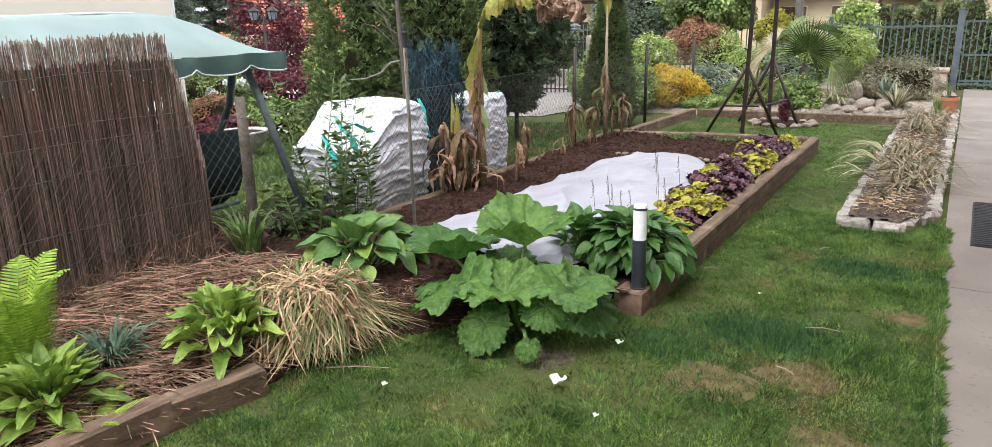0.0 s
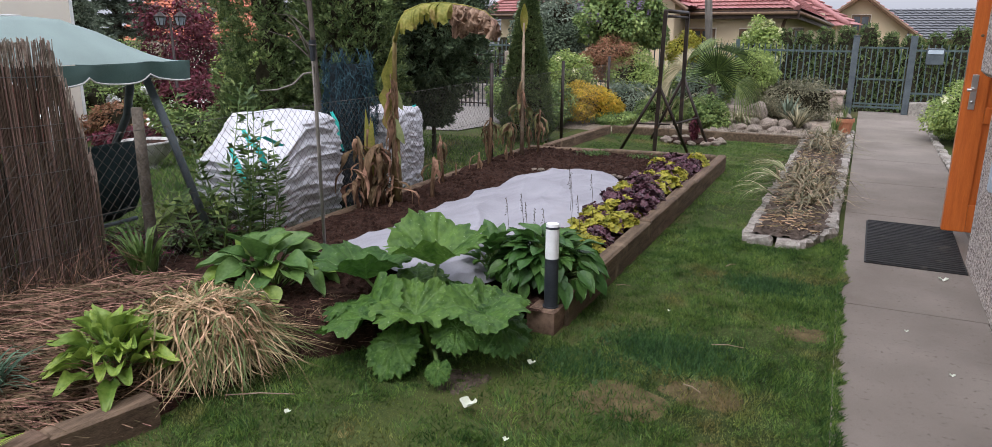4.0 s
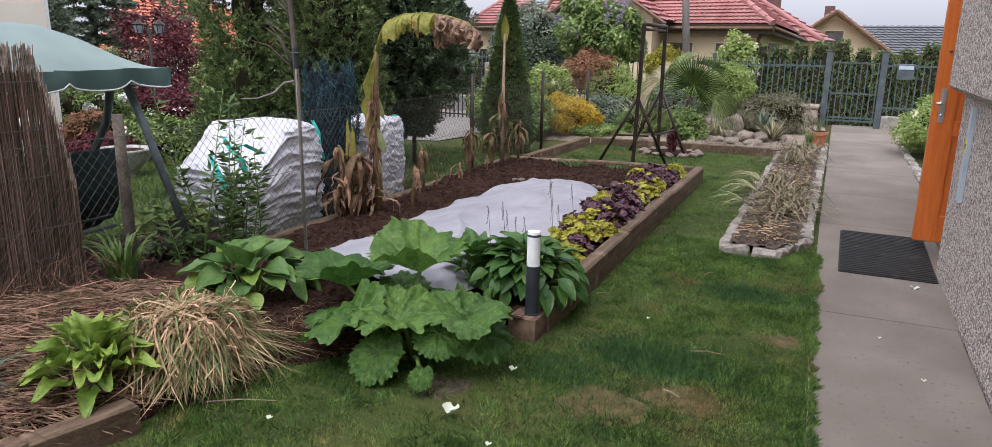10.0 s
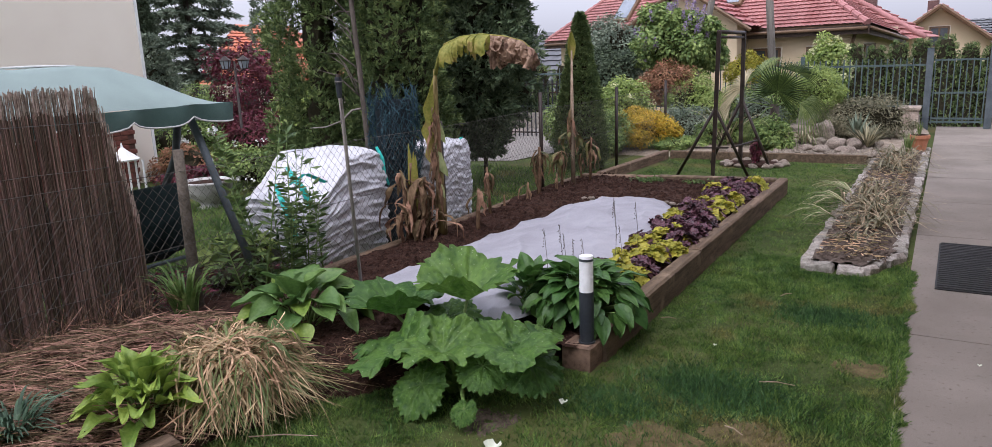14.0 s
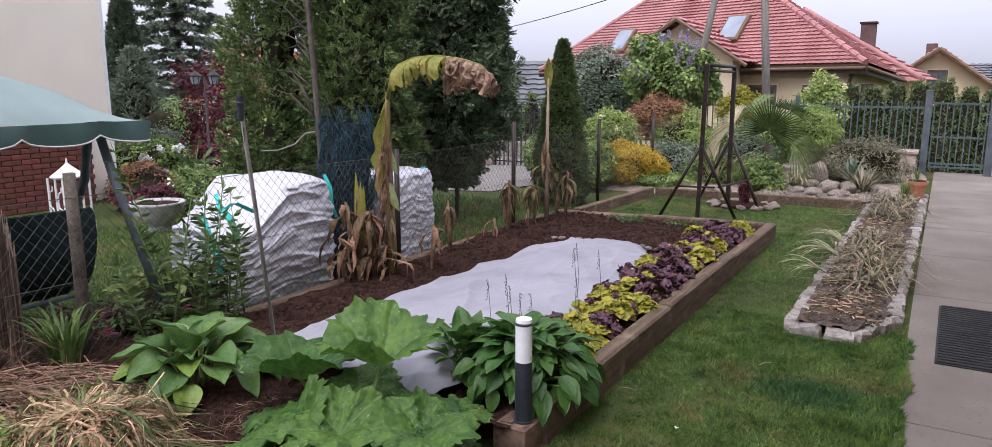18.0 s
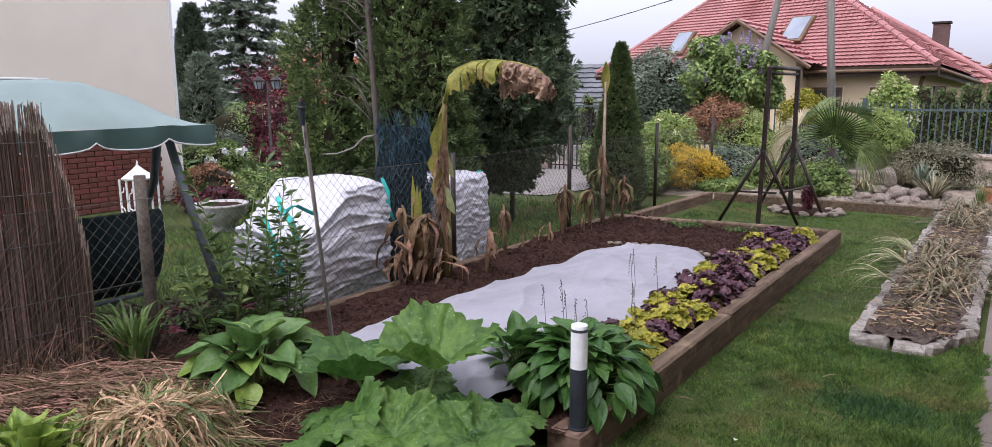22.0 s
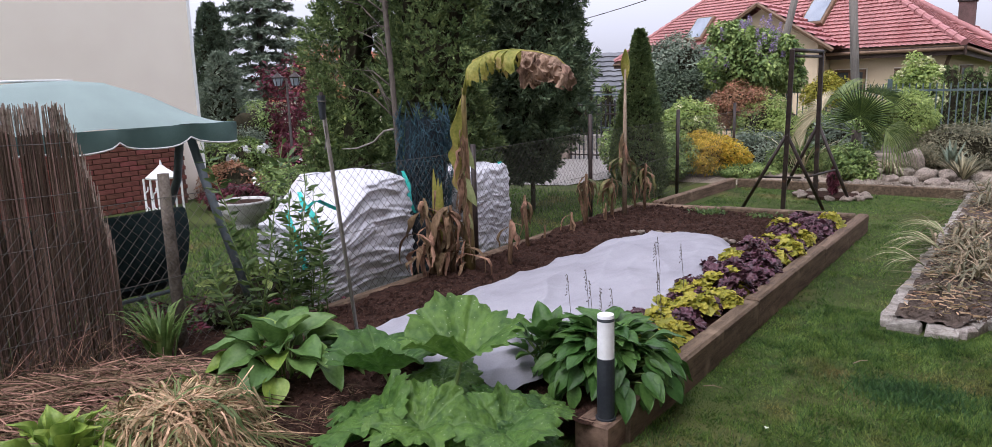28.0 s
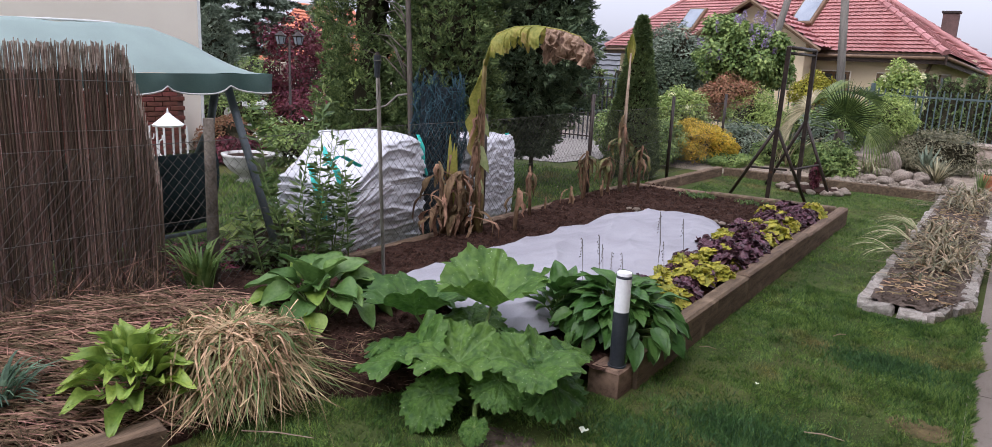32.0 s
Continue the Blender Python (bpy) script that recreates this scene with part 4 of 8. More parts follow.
box_ = thing("letter_box", (3.72, 15.8, 0.95), "pale grey metal letter box hung on the bar fence", "letter box")
part("body", Geo().box(3.58, 15.76, 0.93, 3.86, 15.87, 1.22, 0.01), STEELGREY, box_)
part("flap", Geo().box(3.60, 15.752, 1.12, 3.84, 15.76, 1.19, 0.003), CONDUIT, box_)
stub = thing("gate_pillar", (2.2, 15.6, 0), "low pale stone pillar beside the gate", "pillar")
part("shaft", Geo().box(2.0, 15.35, -0.1, 2.30, 15.75, 0.36, 0.03), ROCK, stub)
part("capstone", Geo().box(1.97, 15.32, 0.36, 2.33, 15.78, 0.42, 0.015), ROCK, stub)


# ---- houses ----
def lerp(a, b, t):
    return Vector(a) * (1 - t) + Vector(b) * t


def tiled_plane(name, parent, a, b, apex_l, apex_r, rows, cols, mat_, depth=0.05):
    """A roof slope from the eave a-b up to apex_l-apex_r in stepped rows of waved tiles."""
    a, b, p, q = Vector(a), Vector(b), Vector(apex_l), Vector(apex_r)
    nor = (b - a).cross(p - a).normalized()
    if nor.z < 0:
        nor = -nor
    geo = Geo()
    fine = 4
    full = (b - a).length
    vs, fs = [], []
    for r in range(rows):
        for e in (0, 1):
            t = (r + e * 1.04) / rows
            l, rr = a + (p - a) * min(t, 1), b + (q - b) * min(t, 1)
            start = (l - a).dot((b - a).normalized()) / full * cols
            width = (rr - l).length / full * cols
            for c in range(cols * fine + 1):
                k = c / (cols * fine)
                wave = depth * 0.5 * abs(math.sin(math.pi * (start + k * width)))
                vs.append(l + (rr - l) * k + nor * (wave + (depth * 0.9 if e == 0 else 0.0)))
        w = cols * fine + 1
        o = r * 2 * w
        for c in range(cols * fine):
            fs.append((o + c, o + c + 1, o + w + c + 1, o + w + c))
        if r:
            for c in range(cols * fine):
                fs.append((o - w + c, o - w + c + 1, o + c + 1, o + c))
    geo.add(vs, fs)
    return part(name, geo, mat_, parent)


def window(parent, centre, along, width, height, depth=0.06, pane=GLASSDARK):
    """A framed window in an upright wall: centre on the wall face, along is the wall's level way."""
    c, u, w = Vector(centre), Vector(along).normalized(), Vector((0, 0, 1))
    out = u.cross(w)
    m = Matrix((( u.x, out.x, 0, c.x), (u.y, out.y, 0, c.y), (0, 0, 1, c.z), (0, 0, 0, 1)))
    frame_ = Geo()
    t = 0.07
    for x0, x1, z0, z1 in ((-width / 2, width / 2, -height / 2, -height / 2 + t), (-width / 2, width / 2, height / 2 - t, height / 2),
                           (-width / 2, -width / 2 + t, -height / 2 + t, height / 2 - t), (width / 2 - t, width / 2, -height / 2 + t, height / 2 - t),
                           (-t / 2, t / 2, -height / 2 + t, height / 2 - t)):
        frame_.box(x0, -0.02, z0, x1, depth, z1, 0.004, m)
    win = part("window", Geo().box(-width / 2 - 0.03, -0.012, -height / 2 - 0.03, width / 2 + 0.03, 0.02, height / 2 + 0.03, 0.0, m), STUCCO, parent)
    part("frame", frame_, FRAMEBROWN, win)
    part("pane", Geo().box(-width / 2 + t, 0.021, -height / 2 + t, width / 2 - t, 0.033, height / 2 - t, 0.0, m), pane, win)
    part("sill", Geo().box(-width / 2 - 0.06, 0.0, -height / 2 - 0.08, width / 2 + 0.06, depth + 0.06, -height / 2 - 0.035, 0.004, m), FRAMEBROWN, win)
    return win


def hip_tiles(parent, a, b, r, n, mat_):
    """Overlapping half-round tiles along a hip, each a part."""
    up = Vector((0, 0, 0.05))
    for i in range(n):
        part("hip_tile", Geo().tube([lerp(a, b, i / n) + up, lerp(a, b, min(1.0, (i + 1.12) / n)) + up], [r * 1.15, r * 0.88], 8), mat_, parent)


# red-roofed house across the street
red = thing("red_roof_house", (-3.0, 26.0, -1.05), "cream house with a red tiled hip roof and roof windows", "house")
C, R, L, A = (0.85, 21.6, 2.02), (1.50, 25.6, 1.72), (-10.4, 25.8, 2.02), (-4.3, 27.0, 5.75)
cw, rw, lw = Vector((0.45, 22.15, 0)), Vector((1.32, 25.6, 0)), Vector((-10.0, 26.3, 0))
bk = Vector((-8.5, 32.0, 0))
ring = [cw, rw, bk, lw]
g = Geo()
vs = [(p.x, p.y, z) for z in (-1.1, 2.0) for p in ring]
g.add(vs, [(0, 1, 5, 4), (1, 2, 6, 5), (2, 3, 7, 6), (3, 0, 4, 7)])
part("wall", g, YELLOWSTUCCO, red)
roof = part("roof", Geo().add([C, R, (-8, 33, 2.0), L, A, (0.85, 21.6, 1.86), (1.50, 25.6, 1.57), (-10.4, 25.8, 1.86)],
                              [(0, 4, 3), (0, 1, 4), (1, 2, 4), (2, 3, 4), (0, 3, 7, 5), (0, 5, 6, 1)]), FRAMEBROWN, red)
e = Vector((0, 0, 0.03))
tiled_plane("tiles", roof, Vector(L) + e, Vector(C) + e, Vector(A) + e, Vector(A) + e, 38, 72, ROOFTILE, 0.045)
tiled_plane("tiles", roof, Vector(C) + e, Vector(R) + e, Vector(A) + e, Vector(A) + e, 38, 34, ROOFTILE, 0.045)
hip_tiles(roof, C, A, 0.085, 26, ROOFTILE)
hip_tiles(roof, L, A, 0.085, 30, ROOFTILE)
for p_, q_ in ((L, C), (C, R)):
    p_, q_ = Vector(p_), Vector(q_)
    part("eaves_board", Geo().add([p_ + Vector((0, -0.06, 0.0)), q_ + Vector((0.06, -0.06, 0.0)), q_ + Vector((0.06, -0.06, -0.22)), p_ + Vector((0, -0.06, -0.22)), p_ + Vector((0, 0.0, 0.0)), q_, q_ - Vector((0, 0, 0.22)), p_ - Vector((0, 0, 0.22))], [(0, 1, 2, 3), (7, 6, 5, 4), (3, 2, 6, 7), (0, 4, 5, 1)]), DARKBOARD, roof, "dark brown eaves board")
part("gutter", Geo().tube([Vector(L) - Vector((0, 0.1, 0.08)), Vector(C) - Vector((0, 0.1, 0.08))], 0.045, 8), FRAMEBROWN, roof, smooth=True)
part("gutter", Geo().tube([Vector(C) - Vector((-0.08, 0, 0.08)), Vector(R) - Vector((-0.08, 0, 0.08))], 0.045, 8), FRAMEBROWN, roof, smooth=True)
part("downpipe", Geo().tube([(0.55, 22.0, 1.85), (0.47, 22.1, 1.6), (0.47, 22.1, -1.0)], 0.05, 8), FRAMEBROWN, red, smooth=True)
along = (cw - lw).normalized()
along2 = (rw - cw).normalized()
for f in (0.93, 0.78):
    p = lw + (cw - lw) * f
    window(red, (p.x, p.y, 0.95), along, 0.9, 1.15)
p = cw + (rw - cw) * 0.35
window(red, (p.x, p.y, 1.0), along2, 0.8, 1.1)
# roof windows lie in the street-side slope
def on_slope(s, t):
    return lerp(lerp(L, C, s), A, t)


slope_u = (Vector(C) - Vector(L)).normalized()
slope_n = slope_u.cross(Vector(A) - Vector(L)).normalized()
if slope_n.z < 0:
    slope_n = -slope_n
slope_v = slope_n.cross(slope_u)


def roof_window(s, t, w, h):
    c = on_slope(s, t) + slope_n * 0.12
    m = Matrix(((slope_u.x, slope_v.x, slope_n.x, c.x), (slope_u.y, slope_v.y, slope_n.y, c.y), (slope_u.z, slope_v.z, slope_n.z, c.z), (0, 0, 0, 1)))
    fr = part("roof_window", Geo().box(-w / 2, -h / 2, -0.1, w / 2, h / 2, 0.05, 0.02, m), FRAMEBROWN, red)
    part("pane", Geo().box(-w / 2 + 0.08, -h / 2 + 0.08, 0.051, w / 2 - 0.08, h / 2 - 0.08, 0.062, 0.0, m), SKYLIGHT, fr)


roof_window(0.23, 0.24, 0.75, 1.0)
roof_window(0.71, 0.29, 0.75, 1.0)
# small dormer gable
dc = Vector((-3.95, 21.95, 2.5))
dorm = part("dormer", Geo().add([dc + Vector(p) for p in ((-1.5, 0, -3.5), (1.5, 0.0, -3.5), (0, 0, 0.72), (-1.5, 3.5, -3.5), (1.5, 3.5, -3.5), (0, 3.5, 0.72), (-1.5, 0, -0.25), (1.5, 0, -0.25), (-1.5, 3.5, -0.25), (1.5, 3.5, -0.25))],
                                [(0, 1, 7, 2, 6), (1, 4, 9, 7), (7, 9, 5, 2), (6, 2, 5, 8), (3, 0, 6, 8)]), YELLOWSTUCCO, red)
for s in (-1, 1):
    tiled_plane("dormer_roof", dorm, dc + Vector((s * 1.95, -0.4, -0.43)), dc + Vector((s * 1.95, 3.5, -0.43)),
                dc + Vector((0, -0.4, 0.85)), dc + Vector((0, 3.5, 0.85)), 8, 9, ROOFTILE, 0.08)
    part("barge_board", Geo().tube([dc + Vector((s * 1.95, -0.42, -0.47)), dc + Vector((0, -0.42, 0.81))], 0.06, 6), FRAMEBROWN, dorm)
part("chimney", Geo().box(-4.95, 27.0, 4.4, -4.45, 27.5, 6.6, 0.02), CHIMNEY, red)
# side wing with its own ridge and chimney
wing = part("wing", Geo().box(-3.4, 28.2, -1.1, 1.6, 33.4, 1.75), YELLOWSTUCCO, red)
W1, W2, WR1, WR2 = (1.98, 27.7, 1.62), (2.30, 34.0, 1.62), (-1.82, 28.6, 4.0), (-1.82, 33.0, 4.0)
tiled_plane("wing_roof", wing, W1, W2, WR1, WR2, 14, 18, ROOFTILE, 0.08)
tiled_plane("wing_roof", wing, (-4.6, 27.7, 1.62), W1, WR1, WR1, 14, 18, ROOFTILE, 0.08)
part("hip_cap", Geo().tube([lerp(W1, WR1, t) + Vector((0, 0, 0.05)) for t in np.linspace(0, 1, 16)], 0.10, 8), ROOFTILE, wing, smooth=True)
chim2 = part("chimney", Geo().box(0.06, 28.1, 1.7, 0.50, 28.5, 3.45, 0.02), CHIMNEY, red)
part("chimney_cap", Geo().box(0.02, 28.06, 3.45, 0.54, 28.54, 3.52, 0.01), STEELDARK, chim2)


def plain_house(name, at, size, eave, ridge, rot, wall_m, roof_m, label):
    """A gabled house: width across the gable, depth, heights over its ground."""
    w, d = size
    h = thing(name, at, label, "house")
    t = Matrix.Translation(at) @ Matrix.Rotation(radians(rot), 4, "Z")
    g = Geo()
    vs = [(-w / 2, 0, 0), (w / 2, 0, 0), (w / 2, d, 0), (-w / 2, d, 0), (-w / 2, 0, eave), (w / 2, 0, eave), (w / 2, d, eave), (-w / 2, d, eave), (0, 0, ridge), (0, d, ridge)]
    g.add([t @ Vector(p) for p in vs], [(0, 1, 5, 8, 4), (1, 2, 6, 5), (2, 3, 7, 9, 6), (3, 0, 4, 7)])
    part("wall", g, wall_m, h)
    k = (ridge - eave) / (w / 2)
    o = 0.5
    for s in (-1, 1):
        tiled_plane("roof", h, t @ Vector((s * (w / 2 + o), -o, eave - k * o + 0.05)), t @ Vector((s * (w / 2 + o), d + o, eave - k * o + 0.05)),
                    t @ Vector((0, -o, ridge + 0.08)), t @ Vector((0, d + o, ridge + 0.08)), 12, 20, roof_m, 0.07)
        part("barge_board", Geo().tube([t @ Vector((s * (w / 2 + o), -o, eave - k * o)), t @ Vector((0, -o, ridge + 0.03))], 0.09, 6), FRAMEBROWN, h)
    window(h, t @ Vector((0, -0.01, eave + 0.15)), t.to_3x3() @ Vector((1, 0, 0)), 0.2 * w, 0.8)
    for s in (-0.28, 0.28):
        window(h, t @ Vector((w * s, -0.01, eave - 1.5)), t.to_3x3() @ Vector((1, 0, 0)), 0.22 * w, 1.1)
    return h


ph = plain_house("gable_house", (2.25, 35.0, -1.0), (3.5, 8.0), 2.55, 3.85, 0, YELLOWSTUCCO, ROOFTILE, "small cream gabled house with a red-brown roof behind the hedge")
part("chimney", Geo().box(1.75, 36, 2.0, 2.15, 36.4, 3.15, 0.02), CHIMNEY, ph)
plain_house("dark_roof_house", (7.6, 46.0, -1.0), (5.5, 6.0), 2.2, 3.5, 70, YELLOWSTUCCO, DARKTILE, "far house with a dark grey tiled roof")
plain_house("grey_roof_house", (-18.2, 29.3, -1.0), (6.4, 9.5), 1.30, 3.5, -62, STUCCO, DARKTILE, "far pale house with a grey tiled roof among trees")
orange = thing("orange_roof_house", (-24.0, 26.0, -1.0), "neighbouring house with a bright orange hipped tile roof", "house")
EL, ER, RL, RR, EB = (-28.6, 24.0, 0.74), (-19.5, 24.0, 0.80), (-28.2, 26.5, 3.52), (-24.3, 26.5, 3.22), (-21.6, 31.0, 0.80)
part("wall", Geo().prism([(-28.2, 24.5), (-20.0, 24.5), (-22.0, 30.6), (-28.2, 30.6)], -1.0, 0.80), STUCCO, orange)
tiled_plane("roof_slope", orange, EL, ER, RL, RR, 18, 34, ORANGETILE, 0.07)
tiled_plane("roof_slope", orange, ER, EB, RR, RR, 18, 26, ORANGETILE, 0.07)
part("hip_cap", Geo().tube([lerp(ER, RR, t) + Vector((0, 0, 0.06)) for t in np.linspace(0, 1, 16)], 0.09, 7), ORANGETILE, orange, smooth=True)
part("ridge_cap", Geo().tube([lerp(RL, RR, t) + Vector((0, 0, 0.06)) for t in np.linspace(0, 1, 10)], 0.10, 7), ORANGETILE, orange, smooth=True)
part("gutter", Geo().tube([Vector(EL) - Vector((0, 0.08, 0.06)), Vector(ER) - Vector((0, 0.08, 0.06))], 0.06, 7), FRAMEBROWN, orange, smooth=True)
for x in (-22.6, -25.2):
    window(orange, (x, 24.49, 0.0), (1, 0, 0), 1.0, 0.9)

# cream house beside the left-hand garden
cream = thing("cream_house", (-11.0, 6.5, -0.2), "tall windowless cream rendered house wall", "house")
part("wall", Geo().box(-14.0, 1.0, -0.2, -8.0, 7.42, 6.0, 0.02), STUCCO, cream)
part("corner_bead", Geo().box(-8.03, 7.40, -0.2, -7.985, 7.445, 6.0, 0.004), CANOPYTRIM, cream, "pale corner bead")
part("plinth", Geo().box(-8.06, 1.0, -0.2, -8.001, 7.44, 0.25, 0.01), PEBBLE, cream, "grey plinth")
bricks = thing("brick_wall", (-7.4, 6.0, -0.15), "low red-brown brick garden wall beside the cream house", "wall")
part("mortar", Geo().box(-7.95, 3.85, -0.2, -7.72, 6.92, 0.86), MORTAR, bricks)
brick_me = Geo().box(-0.014, -0.115, -0.031, 0.014, 0.115, 0.031, 0.004).mesh("brick", BRICKRED)
for r in range(14):
    for c in range(12):
        yy = 4.0 + c * 0.245 + (0.12 if r % 2 else 0)
        part_data("brick", brick_me, bricks, Matrix.Translation((-7.712 + 7.4, yy - 6.0, -0.15 + 0.04 + r * 0.071 + 0.15)))

street = Geo().grid(lambda u, v: (-14 + 30 * u, 17.3 + 2.3 * v, ground_z(-14 + 30 * u, 17.3 + 2.3 * v) + 0.014), 40, 10)
solo("street", street, ASPHALT, (1.0, 18.4, -0.5), "grey asphalt street outside the garden gate", "road", kind="structure", smooth=True)

# utility poles
def pole(a, b, r):
    ob = thing("utility_pole", a, "leaning grey wooden utility pole", "utility pole", "utility poles")
    part("shaft", Geo().tube([a, lerp(a, b, 0.5), b], [r, r * 0.9, r * 0.8], 12), POLEWOOD, ob, smooth=True)
    return ob


pole((-0.34, 16.6, -0.3), (-0.80, 16.6, 5.6), 0.085)
pole((-2.75, 18.0, -0.6), (-1.45, 18.0, 6.0), 0.085)
cable = thing("overhead_cable", (-6.0, 18.0, 3.5), "thin dark overhead cable between the poles", "cable")
part("line", Geo().tube([lerp((-1.3, 18.0, 4.3), (-22, 30, 3.4), t) - Vector((0, 0, 0.5 * math.sin(math.pi * t))) for t in np.linspace(0, 1, 16)], 0.012, 5), STEELDARK, cable)

side_road = Geo().grid(lambda u, v: (-40 + u * 37.5, 14.3 + v * 3.0, -0.115 + 0.01 * noise.noise((u * 40, v * 9, 0))), 60, 6)
solo("side_road", side_road, CONCRETE, (-20, 15.8, -0.15), "pale paved side road behind the neighbouring garden", "road", kind="structure", smooth=True)


# ---- trees and shrubs ----
def crown(name, parent, centre, radii, n, leaf, width, mat_, clumps=60, shell=0.5, spread=0.25, flat=1.0, base=0.0, label=""):
    """A crown of many small leaves in clumps, as one mesh."""
    p, w, face = clump_points(n, clumps, radii, shell, spread, flat, base)
    o = np.array(origin_of(parent))
    k = leaf * (0.6 + 0.8 * rng.random(len(p)))
    v, f = leaf_arrays(p + np.array(centre) - o, w, k, k * width, 0.25, face)
    return part_data(name, array_mesh(name, v, f, mat_), parent, None, label, "stuff")


def limbs(parent, foot, centre, radii, trunk_r, n=7, mat_=BARK):
    foot, centre = Vector(foot), Vector(centre)
    top = centre + Vector((0, 0, radii[2] * 0.4))
    part("trunk", Geo().tube([foot, lerp(foot, centre, 0.5) + Vector((0.03, 0.02, 0)), centre, top], [trunk_r, trunk_r * 0.8, trunk_r * 0.5, trunk_r * 0.15], 9), mat_, parent, smooth=True)
    for i in range(n):
        t = rng.uniform(0.25, 0.9)
        a = rng.uniform(0, 6.28)
        s = lerp(foot, centre, t)
        e = centre + Vector((math.cos(a) * radii[0] * 0.8, math.sin(a) * radii[1] * 0.8, rng.uniform(-0.4, 0.6) * radii[2]))
        part("limb", Geo().tube([s, lerp(s, e, 0.5) + Vector((0, 0, 0.1 * radii[2])), e], [trunk_r * 0.4, trunk_r * 0.25, trunk_r * 0.08], 6), mat_, parent, smooth=True)


def panicles(parent, centre, radii, count, length, mat_, florets=70):
    """Upright cone-shaped flower heads standing out of a crown."""
    o = np.array(origin_of(parent))
    d = unit(rng.normal(size=(count, 3)) + np.array([0.1, -0.7, 0.35]))
    tip = np.array(centre) - o + d * np.array(radii) * (0.88 + 0.14 * rng.random((count, 1)))
    up = unit(d * 0.5 + np.array([0, 0, 1.0]) + rng.normal(size=(count, 3)) * 0.2)
    t = rng.random((count, florets, 1))
    size = length * (0.6 + 0.6 * rng.random((count, 1, 1)))
    ball = unit(rng.normal(size=(count, florets, 3)))
    p = tip[:, None] + up[:, None] * size * t + ball * size * 0.24 * (1 - t) ** 0.6
    v, f = leaf_arrays(p.reshape(-1, 3), (ball + rng.normal(size=ball.shape) * 0.5).reshape(-1, 3), 0.026, 0.024, 0.2, ball.reshape(-1, 3) + 0.3)
    return part_data("blossom", array_mesh("blossom", v, f, mat_), parent, None, "upright flower heads", "stuff")


def shrub(name, foot, centre, radii, n, leaf, width, mat_, label, category="shrub", clumps=50, trunk=0.02, bloom=None, shell=0.5, spread=0.32, flat=1.0, core=0.60):
    ob = thing(name, foot, label, category)
    limbs(ob, foot, centre, radii, trunk, 5)
    crown("foliage", ob, centre, radii, n, leaf, width, mat_, clumps, shell, spread, flat)
    # a dark lumpy core is added to paint shade into the gaps between leaves
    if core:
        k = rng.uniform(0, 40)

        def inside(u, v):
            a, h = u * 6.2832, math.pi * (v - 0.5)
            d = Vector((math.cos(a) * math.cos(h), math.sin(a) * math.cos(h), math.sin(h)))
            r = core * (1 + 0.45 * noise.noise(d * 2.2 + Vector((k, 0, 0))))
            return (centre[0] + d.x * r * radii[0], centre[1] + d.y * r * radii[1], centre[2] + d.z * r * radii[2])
        part("shade_core", Geo().grid(inside, 18, 12), SHADEFILL, ob, "dark core painting the shade within the foliage", smooth=True)
    if bloom:
        bm_, bn, bl = bloom
        crown("blossom", ob, centre, tuple(r * 1.03 for r in radii), bn, bl, 0.8, bm_, clumps=max(12, bn // 45), shell=0.92, spread=0.10)
    return ob


def spray_arrays(c, d, length, leaves=15, flat=0.0):
    """Flat branching sprays: c and d are N x 3 places and ways, length N; each spray carries small leaflets on both sides."""
    n = len(c)
    d = unit(d)
    side = unit(np.cross(d, rng.normal(size=(n, 3))))
    if flat:
        side = unit(np.cross(d, np.array([0, 0, 1.0])) + rng.normal(size=(n, 3)) * (1 - flat))
    b, w, l = [], [], []
    for j in range(leaves):
        t = (j + 0.6) / leaves
        a = (1 if j % 2 else -1) * (0.95 - 0.55 * t) if j < leaves - 1 else 0.0
        b.append(c + d * (length * t * 0.85)[:, None] + rng.normal(size=(n, 3)) * length[:, None] * 0.03)
        w.append(d * math.cos(a) + side * math.sin(a) + rng.normal(size=(n, 3)) * 0.12)
        l.append(length * (0.55 * (1 - t) + 0.22) * (0.8 + 0.4 * rng.random(n)))
    return np.concatenate(b), np.concatenate(w), np.concatenate(l)


# near-black brown that paints the shade behind leaves and blades
SHADEFILL = material("dark_shade_fill", (0.018, 0.017, 0.010), (0.050, 0.044, 0.026), 6, 0.95, 0.8, 40, relief=0.03, spec=0.08)


